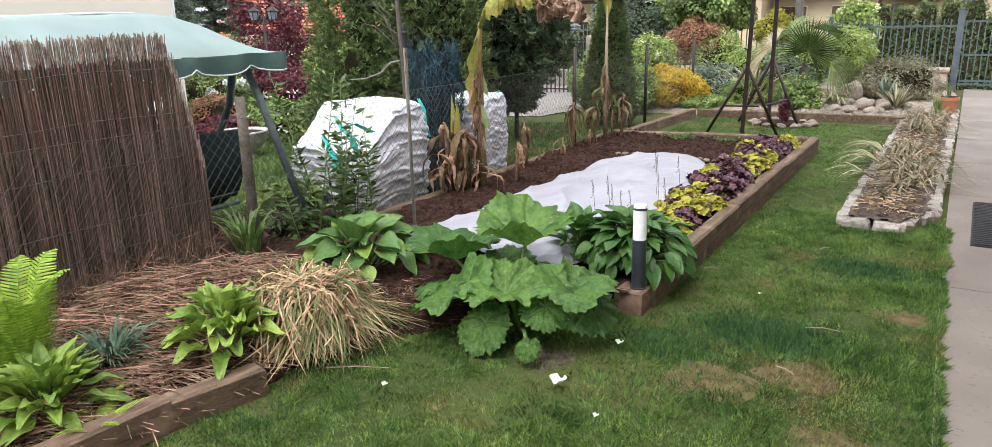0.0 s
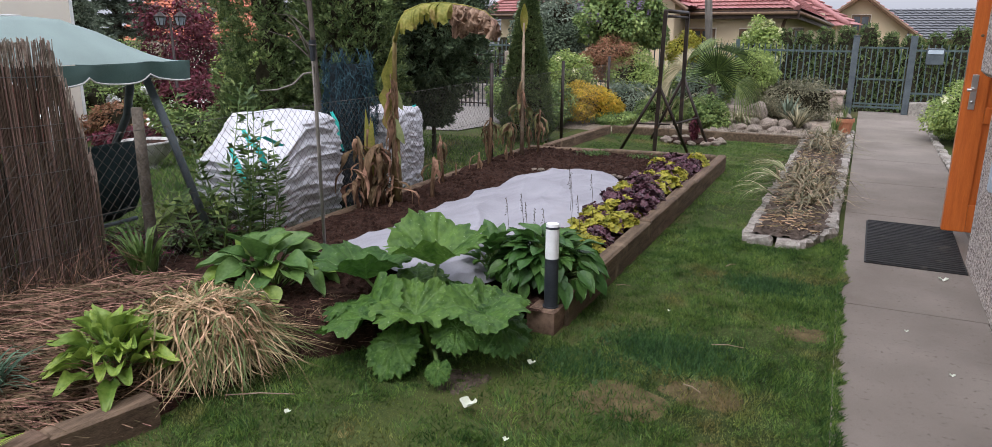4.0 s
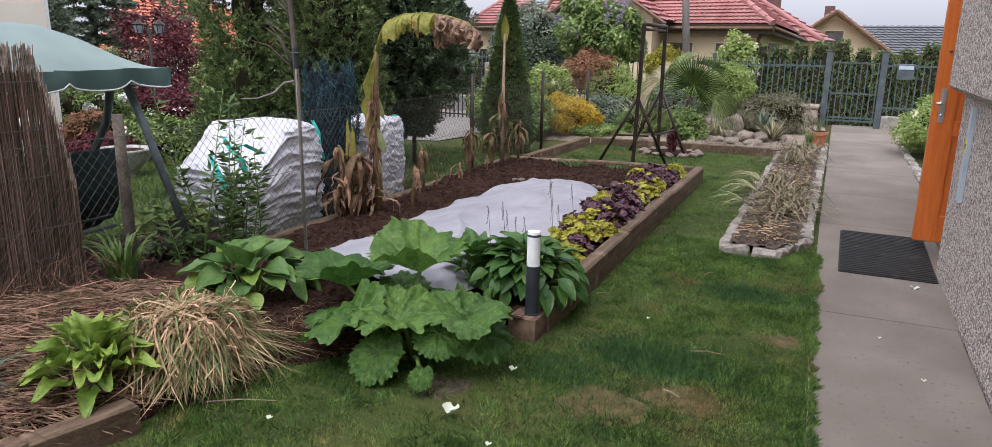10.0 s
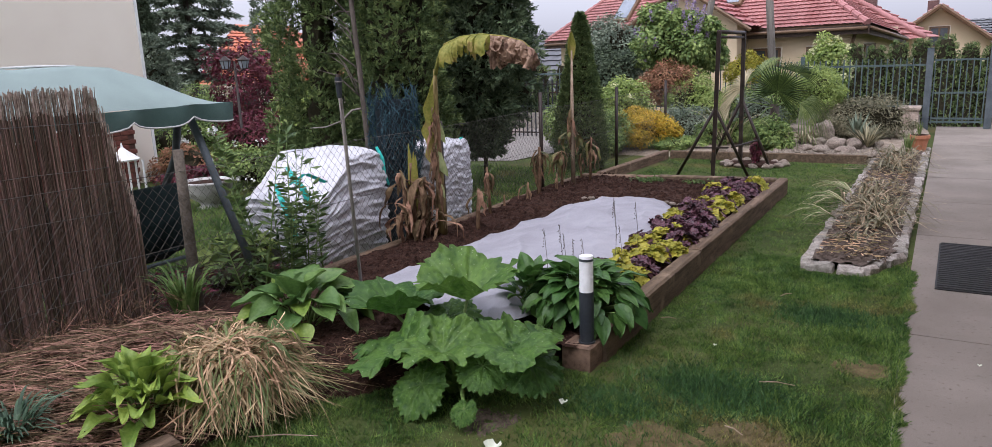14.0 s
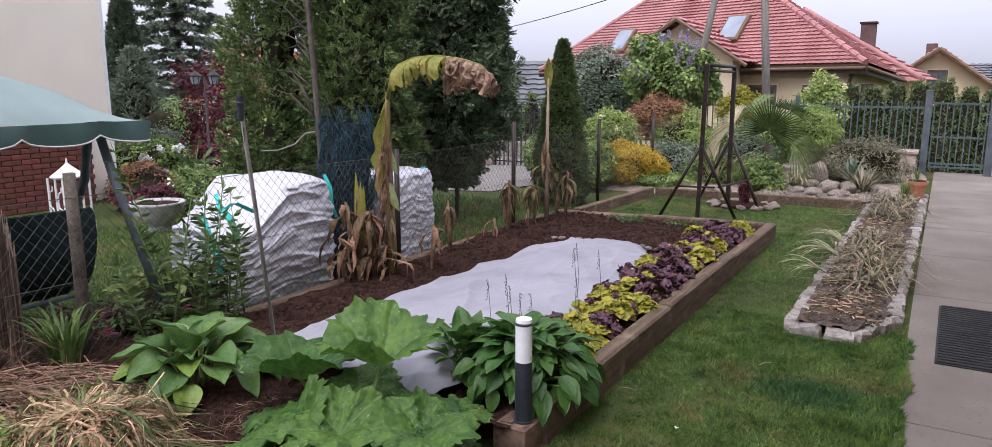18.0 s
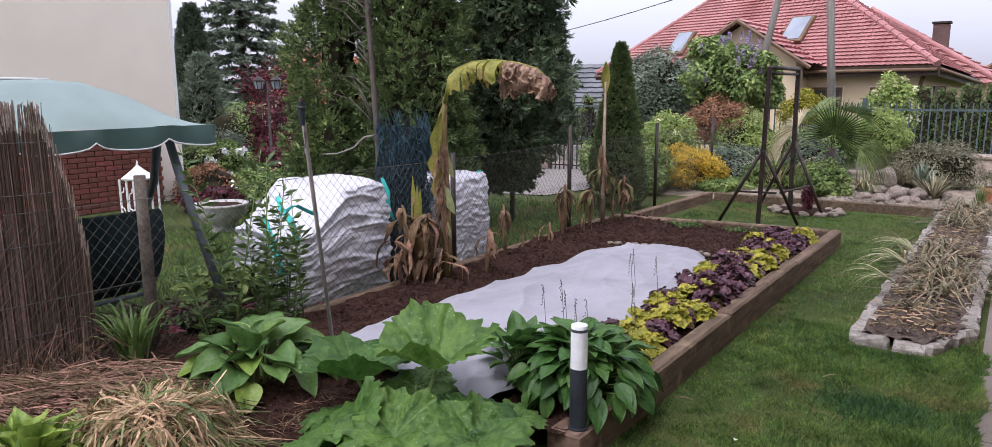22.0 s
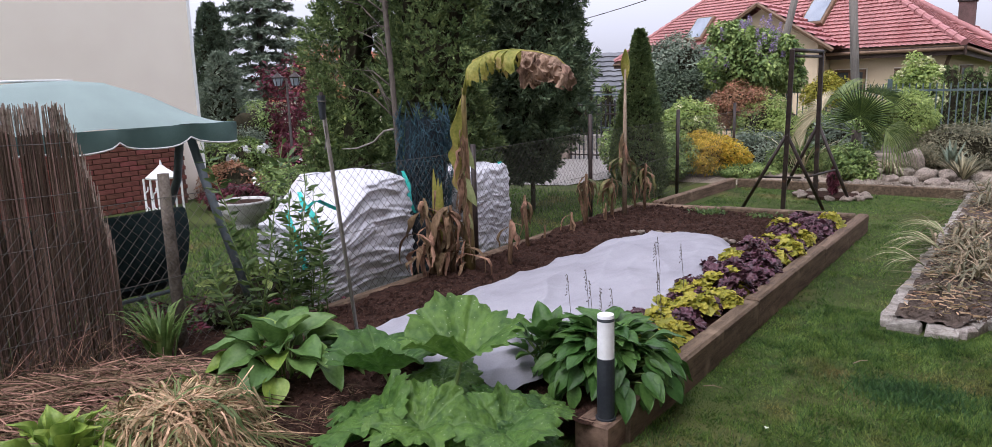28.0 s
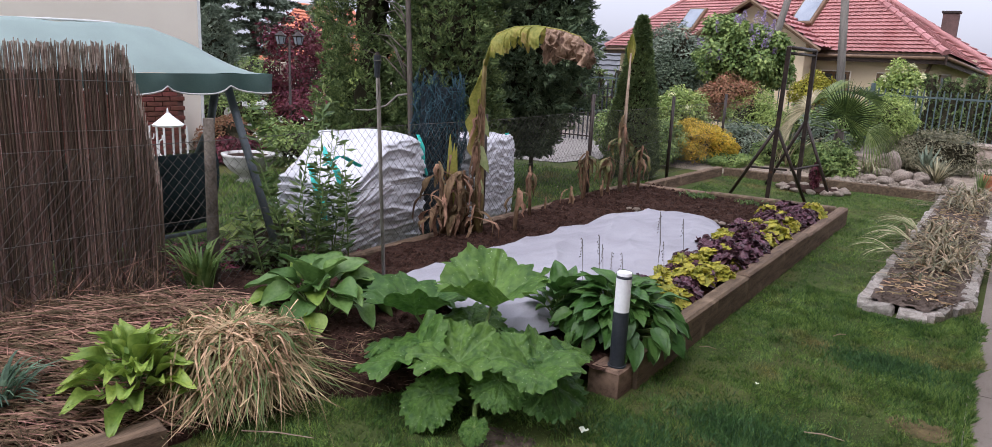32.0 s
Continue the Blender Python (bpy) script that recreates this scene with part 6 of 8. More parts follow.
ringsoil = Geo().prism([(0.50 + 0.36 * math.cos(a), 10.66 + 0.27 * math.sin(a)) for a in np.linspace(0, 6.283, 20)[:-1]], -0.03, 0.012)
solo("ring_soil", ringsoil, SOIL, (0.5, 10.66, -0.03), "dark soil inside the stone ring", "soil", kind="structure")
shrub("red_stump_plant", (0.52, 10.66, 0.0), (0.52, 10.66, 0.17), (0.07, 0.07, 0.17), 1100, 0.035, 0.5, MAPLERED, "small dark red plant inside the stone ring", "shrub", 16, 0.015)

# pale rubble between the rock garden's stones
rubble = Geo()
for i in range(1500):
    x, y = rng.uniform(0.6, 1.95), rng.uniform(11.25, 12.5)
    r = rng.uniform(0.010, 0.030)
    z = 0.05 + 0.07 * math.sin((y - 11.15) / 4.6 * 3.14) + 0.015 * rng.random()
    o = [Vector(rng.normal(size=3)).normalized() * r for _ in range(4)]
    rubble.add([(x + o[0].x - r, y, z), (x + r, y + o[1].y * 0.5, z), (x, y + r, z + o[2].z * 0.3), (x, y - r, z), (x + o[3].x * 0.4, y, z + r), (x, y, z - r)],
               [(0, 3, 4), (3, 1, 4), (1, 2, 4), (2, 0, 4), (3, 0, 5), (1, 3, 5), (2, 1, 5), (0, 2, 5)])
solo("rubble", rubble, ROCK, (1.3, 11.9, 0.05), "pale broken rubble between the rock garden stones", "rubble", kind="stuff")


# ---- metal swing frame on the lawn ----
fr = thing("metal_frame", (0.45, 9.7, -0.03), "dark rusty metal frame with braced posts on the lawn", "frame")


def bar(name, a, b, r, mat_, parent, label=""):
    return part(name, Geo().tube([a, b], r, 8), mat_, parent, label, smooth=True)


P1, P2 = (0.27, 9.40, 0), (0.36, 10.45, 0)
T1, T2 = (0.38, 9.10, 1.76), (0.40, 10.25, 1.76)
for p, q in ((P1, T1), (P2, T2)):
    part("post", Geo().tube([(p[0], p[1], -0.03), q], 0.033, 4), STEELDARK, fr)
bar("top_bar", (0.38, 9.10, 1.75), (0.40, 10.25, 1.75), 0.022, STEELDARK, fr)
bar("top_bar", (0.38, 9.11, 1.69), (0.40, 10.25, 1.69), 0.016, STEELDARK, fr)
for a, b in (((0.32, 9.25, 0.86), (-0.19, 9.41, -0.02)), ((0.32, 9.24, 0.86), (0.63, 9.70, -0.02)), ((0.38, 10.35, 0.90), (0.76, 10.40, -0.02)), ((0.38, 10.35, 0.90), (-0.10, 10.7, -0.02))):
    bar("brace", a, b, 0.020, STEELDARK, fr)
bar("cross_bar", (0.02, 9.37, 0.36), (0.44, 9.46, 0.36), 0.012, STEELDARK, fr)
bar("cross_bar", (0.47, 9.50, 0.36), (0.60, 10.32, 0.36), 0.012, STEELDARK, fr)

# ---- garden torch ----
torch = thing("garden_torch", (-0.30, 3.46, 0.1), "thin leaning garden torch on a metal pole", "garden torch")
f0, f1 = Vector((-0.31, 3.46, 0.05)), Vector((0.055, 3.0, 1.47))
part("pole", Geo().tube([f0, lerp(f0, f1, 0.5), f1], [0.010, 0.010, 0.010], 8), POLEWOOD, torch, smooth=True)
cup = part("cup", Geo().tube([f1 - Vector((0, 0, 0.085)), f1 - Vector((0, 0, 0.08)), f1 + Vector((0.004, -0.004, 0.015)), f1 + Vector((0.004, -0.004, 0.02)), f1 + Vector((0.004, -0.004, 0.0))], [0.010, 0.013, 0.018, 0.018, 0.015], 14), LAMPDARK, torch, "black tapered cup")
part("cup_rim", Geo().tube([f1 + Vector((0.004 + 0.019 * math.cos(a), -0.004 + 0.019 * math.sin(a), -0.005)) for a in np.linspace(0, 6.283, 17)], 0.003, 5), WIRE, cup)
part("wick_cap", Geo().tube([f1 + Vector((0.004, -0.004, 0.015)), f1 + Vector((0.004, -0.004, 0.035))], [0.012, 0.008], 8), STEELDARK, cup)
part("wire_loop", Geo().tube([f1 + Vector((0, 0, 0.01)), f1 + Vector((-0.03, 0.03, -0.04)), f1 + Vector((-0.02, 0.03, -0.16)), f1 + Vector((-0.015, 0.012, -0.22))], 0.003, 5), WIRE, torch)

# ---- bollard lamp ----
lamp = thing("bollard_lamp", (1.212, 3.44, 0.105), "slim bollard lamp with white cylinder and dark base", "lamp")
def ring_tube(x, y, zs, rs, sides=24):
    return Geo().tube([(x, y, z) for z in zs], rs, sides)
part("base", ring_tube(1.212, 3.44, (0.105, 0.113, 0.113, 0.378), (0.044, 0.044, 0.037, 0.037)), LAMPDARK, lamp, smooth=False)
part("diffuser", ring_tube(1.212, 3.44, (0.378, 0.54), (0.036, 0.036)), LAMPWHITE, lamp, "white opal cylinder")
part("cap", ring_tube(1.212, 3.44, (0.54, 0.545, 0.552), (0.037, 0.037, 0.03)), LAMPDARK, lamp)
part("top_plate", ring_tube(1.212, 3.44, (0.552, 0.566), (0.036, 0.034)), LAMPWHITE, lamp)

# ---- garden swing seat with a canopy ----
swing = thing("garden_swing", (-2.1, 2.6, -0.1), "garden swing seat with a green canopy and dark cushions", "swing seat")
ex0, ex1, ey0, ey1 = -2.75, -1.53, 0.6, 3.65


def canopy_z(u, v):
    return 1.323 + 0.27 * min(1, min(u, 1 - u) / 0.33) ** 0.9 * min(1, min(v, 1 - v) / 0.20) ** 0.8 + 0.008 * math.sin(v * 37)


canopy = part("canopy", Geo().grid(lambda u, v: (ex0 + u * (ex1 - ex0), ey0 + v * (ey1 - ey0), canopy_z(u, v)), 24, 40), CANOPY, swing, smooth=True)
val, trim = Geo(), Geo()
loop = [(ex1, ey0 + t * (ey1 - ey0)) for t in np.linspace(0, 1, 61)] + [(ex1 + t * (ex0 - ex1), ey1) for t in np.linspace(0, 1, 27)[1:]]
vs, low = [], []
for i, (x, y) in enumerate(loop):
    s = i / 9.0
    drop = 0.075 + 0.05 * abs(math.sin(math.pi * s)) ** 0.6
    w = 0.012 * math.sin(i * 0.9)
    vs += [(x, y, 1.325), (x + w + 0.004, y + w + 0.004, 1.325 - drop * 0.5), (x + w, y + w, 1.325 - drop)]
    low.append((x + w, y + w, 1.325 - drop))
val.add(vs, [(3 * i + k, 3 * i + 3 + k, 3 * i + 4 + k, 3 * i + 1 + k) for i in range(len(loop) - 1) for k in (0, 1)])
part("valance", val, VALANCE, canopy, smooth=True)
part("piping", Geo().tube(low, 0.006, 5), CANOPYTRIM, canopy, "white piping along the scalloped edge", smooth=True)
part("ridge_piping", Geo().tube([(ex0 + 0.36 * (ex1 - ex0), ey0 + 0.2 * (ey1 - ey0) + t * 0.6 * (ey1 - ey0), 1.603 + 0.006 * math.sin(t * 9)) for t in np.linspace(0, 1, 24)], 0.009, 5), CANOPYTRIM, canopy, smooth=True)
for a, b, c in (((-1.80, 3.47, 1.30), (-1.55, 3.40, 0.98), (-1.30, 3.53, 0.02)), ((-1.86, 3.46, 1.30), (-1.98, 3.47, 0.95), (-2.75, 3.50, -0.05))):
    part("leg", Geo().tube([a, b, c], 0.027, 10), STEELGREY, swing, smooth=True)
for a, b, c in (((-1.80, 0.8, 1.30), (-1.55, 0.8, 0.98), (-1.30, 0.8, 0.02)), ((-1.86, 0.8, 1.30), (-1.98, 0.8, 0.95), (-2.75, 0.8, -0.05))):
    part("leg", Geo().tube([a, b, c], 0.027, 10), STEELGREY, swing, smooth=True)
part("canopy_rail", Geo().tube([(-1.83, 0.75, 1.29), (-1.83, 3.52, 1.29)], 0.02, 8), STEELGREY, swing, smooth=True)
def cushion(u, v):
    """A sagging bench back: rounded top roll, drawn in towards its foot."""
    a = u * 6.283
    z = 0.54 + 0.25 * math.sin(a) * (1 + 0.04 * noise.noise((v * 9, u * 5, 1)))
    x = -1.90 + (0.10 + 0.03 * math.sin(v * 23)) * math.cos(a) + 0.12 * (0.54 - z) * -1.2
    return (x, 1.1 + 2.32 * v - 0.10 * max(0, 0.6 - z) * (1 if v > 0.5 else -1), z)


part("back_cushion", Geo().grid(cushion, 20, 40), SEATCLOTH, swing, smooth=True)
part("back_panel", Geo().box(-1.91, 1.12, 0.34, -1.89, 3.36, 0.74, 0.005), SEATCLOTH, swing)
part("seat_cushion", Geo().box(-2.42, 1.1, 0.26, -1.86, 3.32, 0.40, 0.06), SEATCLOTH, swing)
part("seat_frame", Geo().tube([(-1.84, 1.1, 0.26), (-1.84, 3.34, 0.26)], 0.014, 8), STEELGREY, swing, smooth=True)

# ---- white lantern, stone bowl, lamp post in the neighbouring garden ----
lan = thing("garden_lantern", (-5.82, 5.5, -0.14), "white filigree metal garden lantern with a pointed roof", "lantern")
part("base", Geo().box(-6.00, 5.33, -0.14, -5.64, 5.67, 0.02, 0.02), WHITEPAINT, lan)
for dx in (-0.15, 0.0, 0.15):
    for dy in (-0.15, 0.15):
        part("bar", Geo().tube([(-5.82 + dx, 5.5 + dy, 0.02), (-5.82 + dx, 5.5 + dy, 0.50)], 0.013, 6), WHITEPAINT, lan)
for sx in (-0.09, 0.09):
    part("scroll", Geo().tube([(-5.82 + sx + 0.04 * math.cos(t * 6.28), 5.34, 0.25 + 0.18 * (t - 0.5) * 2 + 0.03 * math.sin(t * 12)) for t in np.linspace(0, 1, 14)], 0.008, 5), WHITEPAINT, lan)
part("roof", Geo().tube([(-5.82, 5.5, 0.50), (-5.82, 5.5, 0.52), (-5.82, 5.5, 0.62), (-5.82, 5.5, 0.66)], [0.18, 0.19, 0.06, 0.02], 8), WHITEPAINT, lan)
part("finial", Geo().tube([(-5.82, 5.5, 0.66), (-5.82, 5.5, 0.72)], [0.015, 0.006], 6), WHITEPAINT, lan)
urn = thing("stone_bowl", (-4.97, 6.0, -0.15), "round pale stone planting bowl on a foot", "planter")
part("bowl", Geo().tube([(-4.97, 6.0, z) for z in (-0.15, -0.11, -0.08, -0.04, 0.03, 0.12, 0.18, 0.20, 0.225, 0.225, 0.19)], [0.17, 0.16, 0.10, 0.12, 0.22, 0.285, 0.29, 0.31, 0.315, 0.27, 0.25], 32), PALESTONE, urn, smooth=True)
part("earth", Geo().tube([(-4.97, 6.0, 0.17), (-4.97, 6.0, 0.20)], [0.25, 0.25], 20), SOIL, urn)
LX, LY = -7.38, 8.65
lp = thing("lamp_post", (LX, LY, -0.2), "dark green lamp post with two lantern heads", "lamp post")
part("post", Geo().tube([(LX, LY, -0.2), (LX, LY, 0.3), (LX, LY, 0.32), (LX, LY, 1.66)], [0.055, 0.05, 0.028, 0.018], 8), STEELDARK, lp, smooth=True)
part("arm", Geo().tube([(LX - 0.22, LY, 1.53), (LX - 0.10, LY, 1.48), (LX, LY, 1.56), (LX + 0.10, LY, 1.48), (LX + 0.22, LY, 1.53)], 0.012, 6), STEELDARK, lp, smooth=True)
for dx in (-0.22, 0.22):
    head = part("lantern_head", Geo().tube([(LX + dx, LY, z) for z in (1.66, 1.675, 1.72, 1.75)], [0.095, 0.105, 0.045, 0.012], 6), STEELDARK, lp)
    part("lantern_glass", Geo().tube([(LX + dx, LY, 1.54), (LX + dx, LY, 1.66)], [0.055, 0.088], 6), SKYLIGHT, head)
    for k in range(6):
        a = k * math.pi / 3
        part("glazing_bar", Geo().tube([(LX + dx + 0.056 * math.cos(a), LY + 0.056 * math.sin(a), 1.535), (LX + dx + 0.090 * math.cos(a), LY + 0.090 * math.sin(a), 1.665)], 0.006, 4), STEELDARK, head)

# iron fence and columns along the neighbour's drive
iron = thing("iron_fence", (-7.4, 14.0, -0.15), "black wrought-iron drive gate between stone columns", "fence")
for z in (-0.02, 0.80, 0.97):
    part("rail", Geo().box(-15.6, 13.985, z, -3.4, 14.015, z + 0.025), STEELDARK, iron)
for i in range(122):
    x = -15.55 + i * 0.1
    part("bar", Geo().tube([(x, 14.0, -0.14), (x, 14.0, 1.04 + 0.04 * (i % 2))], 0.016, 5), LAMPDARK, iron)
for x in (-14.0, -11.4, -9.0, -6.7, -5.38, -3.9):
    part("column", Geo().box(x - 0.10, 13.90, -0.2, x + 0.10, 14.10, 1.08, 0.02), ROCK, iron)
drive = Geo().grid(lambda u, v: (-9 + u * (6.0 + 1.2 * v), 10.1 + v * 6.0, ground_z(-9 + u * (6.0 + 1.2 * v), 10.1 + v * 6.0) + 0.014 + 0.010 * noise.noise((u * 30, v * 20, 1))), 30, 14)
solo("gravel_drive", drive, GRAVEL, (-5.5, 12, -0.15), "pale gravel drive in the neighbouring garden", "gravel", kind="structure", smooth=True)
for i in range(26):
    stone(rng.uniform(-8.5, -5.2), rng.uniform(8.2, 9.6), -0.08, rng.uniform(0.08, 0.22), i, "pale stone of the neighbour's rockery", "neighbour rockery stones")
for i in range(22):
    stone(-2.2 + rng.normal() * 0.4, 7.0 + i * 0.16, -0.08, rng.uniform(0.03, 0.07), i, "small pale stone along the fence", "fence stones")


# ---- big bags behind the fence ----
def big_bag(name, x0, y0, x1, y1, h, low, seed, label):
    """A slumped woven bag in soft stacked folds; low: how much of its height the near end keeps."""
    ob = thing(name, ((x0 + x1) / 2, (y0 + y1) / 2, -0.06), label, "bag")
    cx, cy, rx, ry = (x0 + x1) / 2, (y0 + y1) / 2, (x1 - x0) / 2, (y1 - y0) / 2

    def fn(u, v):
        a = u * 2 * math.pi
        c, s = math.cos(a), math.sin(a)
        k = (abs(c) ** 5 + abs(s) ** 5) ** -0.2
        top = h * (low + (1 - low) * min(1, max(0, (s * k + 0.75) / 0.7)))
        ph = v * 9.0 * (0.8 + 0.2 * top / h) + 1.6 * noise.noise((c * 1.1 + seed, s * 1.1, v * 1.6)) + 0.7 * noise.noise((c * 2.6 + seed, s * 2.6, v * 3)) + 0.5 * c * s
        ridge = 1 - abs(noise.noise((c * 1.6 + seed, s * 1.6, v * 13 + 1.5 * noise.noise((c * 2, s * 2, seed))))) * 2.2
        ridge2 = 1 - abs(noise.noise((c * 3.5 + seed, s * 3.5, v * 26 + 5))) * 2.2
        fold = 0.030 * abs(math.sin(ph * math.pi)) ** 0.8 + 0.050 * max(0, ridge) ** 2 + 0.018 * max(0, ridge2) ** 2
        fold += 0.05 * noise.noise((c * 2.2, s * 2.2, v * 4 + seed)) + 0.016 * noise.noise((c * 9, s * 9, v * 22 + seed))
        b = 0.88 + 0.08 * math.sin(v * math.pi) + fold
        if v > 0.96:
            b -= (v - 0.96) * 2.5
        return (cx + c * k * rx * b, cy + s * k * ry * b, -0.06 + v * top + 0.04 * noise.noise((c * 1.3, s * 1.3, seed + 5)) * v)

    sack = Geo().grid(fn, 120, 110)
    n = 121
    top = sack.v[-n:]
    cz = sum(p[2] for p in top) / n - 0.05
    sack.v.append((cx, cy, cz))
    m = len(sack.v) - 1
    b = m - n
    sack.f += [(b + i, b + i + 1, m) for i in range(n - 1)]
    part("sack", sack, BAG, ob, smooth=True)
    return ob


b1 = big_bag("bulk_bag", -2.20, 4.10, -1.33, 5.12, 0.90, 0.66, 1.0, "large white woven bulk bag full of earth behind the fence")
b2 = big_bag("bulk_bag", -1.85, 5.78, -1.32, 6.40, 0.84, 0.97, 9.0, "large white woven bulk bag with turquoise loops")
part("strap", Geo().ribbon([(-1.52, 5.12, 0.84), (-1.47, 5.13, 0.74), (-1.45, 5.12, 0.60), (-1.44, 5.16, 0.5)], [0.014, 0.018, 0.016, 0.012], (0.5, 0.85, 0), 0.3), TEAL, b1)
for line in ([(-1.62, 3.95, 0.84), (-1.48, 3.87, 0.77), (-1.38, 3.86, 0.70), (-1.34, 3.88, 0.56)],
             [(-1.75, 3.93, 0.70), (-1.62, 3.86, 0.60), (-1.52, 3.84, 0.45), (-1.50, 3.86, 0.30)], [(-1.50, 3.85, 0.72), (-1.40, 3.92, 0.80), (-1.33, 4.04, 0.72)]):
    part("strap", Geo().ribbon([Vector(p) + Vector((0.02, 0.20, -0.04)) for p in line], [0.014, 0.022, 0.026, 0.020, 0.012][:len(line)], (0.80, 0.60, 0.1), 0.3), TEAL, b1)
part("strap", Geo().ribbon([(-1.42, 6.3, 0.80), (-1.39, 6.3, 0.66), (-1.37, 6.28, 0.45)], [0.025, 0.025, 0.02], (0.2, 0.95, 0), 0.3), TEAL, b2)

net = thing("black_net_heap", (-1.36, 5.3, 0.0), "crumpled black plastic net with a turquoise edge between the bags", "net")
part("crumpled_net", Geo().grid(lambda u, v: (-1.52 + 0.16 * math.cos(u * 6.28) * (1 - 0.5 * v) + 0.03 * noise.noise((u * 9, v * 9, 1)), 5.29 + 0.17 * math.sin(u * 6.28) * (1 - 0.5 * v), -0.06 + v * 0.50), 30, 16), DARKNET, net)
part("edge_cord", Geo().ribbon([(-1.36, 5.32, 0.42), (-1.33, 5.36, 0.30), (-1.35, 5.38, 0.15), (-1.33, 5.36, 0.04)], [0.012, 0.018, 0.014, 0.012], (0.2, 0.9, 0), 0.2), TEAL, net)

# blue-green net hung on the bare trunk behind the bags
bn = thing("tree_net", (-1.66, 5.48, -0.1), "tangled blue-green plastic net hung beside the bare trunk", "net")
strands = Geo()


def net_point(a, z):
    r = 0.21 * (1 + 0.10 * math.sin(3 * a + 2 * z)) * (0.92 + 0.12 * z) + 0.05 * noise.noise((math.cos(a) * 2, math.sin(a) * 2, z * 3))
    return Vector((-1.60 + r * math.cos(a), 5.50 + 0.75 * r * math.sin(a), z))


for i in range(1500):
    a0, z = rng.uniform(0, 6.283), rng.uniform(0.0, 1.22)
    k = rng.choice([-1, 1]) * rng.uniform(0.10, 0.30)
    up = rng.uniform(0.05, 0.20)
    shake = Vector(rng.normal(size=3)) * 0.02
    strands.tube([net_point(a0, z) + shake, net_point(a0 + k * 0.5, z + up * 0.4) - shake, net_point(a0 + k, min(1.36, z + up)) + shake], 0.0030, 3, False)
part("mesh", strands, BLUENET, bn, kind="stuff")
# black sheet added inside the strands so the net reads darker and denser
part("dark_filling", Geo().grid(lambda u, v: tuple(lerp((-1.60, 5.50, -0.06 + 1.28 * v), net_point(u * 6.283, -0.06 + 1.28 * v), 0.72 + 0.2 * noise.noise((u * 8, v * 5, 2)))), 26, 20), DARKNET, bn, "dark sheet added to deepen the net's inside", smooth=True)


# ---- banana plants, mostly dead ----
FLAPGREEN = material("pale_leaf_underside", (0.24, 0.29, 0.11), (0.42, 0.45, 0.22), 8, 0.6, 0.3, 50, through_light=0.2)
WILTED = material("wilted_dark_leaf", (0.045, 0.055, 0.018), (0.15, 0.15, 0.05), 10, 0.6, 0.3, 50, island=0.4, through_light=0.1, mottle=((0.16, 0.09, 0.05), 14, 0.5, 0.65))
DRYSTEM = material("old_banana_stem", (0.11, 0.075, 0.030), (0.27, 0.21, 0.075), 9, 0.7, 0.5, 50, stretch=(1, 1, 0.25), mottle=((0.10, 0.06, 0.035), 8, 0.5, 0.65))
DEADPALE = material("crumpled_dead_leaf", (0.11, 0.065, 0.04), (0.42, 0.29, 0.195), 11, 0.8, 0.6, 60, island=0.3, through_light=0.12, stretch=(1, 1, 0.4), mottle=((0.10, 0.055, 0.035), 16, 0.56, 0.68))
ban = thing("banana_plant", (-0.88, 5.15, 0.1), "tall dying banana plant with yellow and brown hanging leaves", "banana plant")
part("stem", Geo().tube([(-0.90, 5.17, 0.05), (-0.89, 5.16, 0.4), (-0.87, 5.13, 0.85), (-0.84, 5.09, 1.25), (-0.80, 5.05, 1.48)], [0.048, 0.040, 0.030, 0.022, 0.014], 12), DRYSTEM, ban, "yellow-brown layered stem", smooth=True)
ARC = [(-0.80, 5.05, 1.44), (-0.745, 5.03, 1.57), (-0.66, 5.0, 1.665), (-0.50, 4.98, 1.716), (-0.30, 4.96, 1.728), (-0.10, 4.95, 1.705), (0.06, 4.94, 1.665), (0.17, 4.93, 1.58)]
part("leaf_rib", Geo().tube(ARC, [0.017, 0.015, 0.013, 0.011, 0.009, 0.007, 0.005, 0.003], 7), BANANAGREEN, ban, smooth=True)


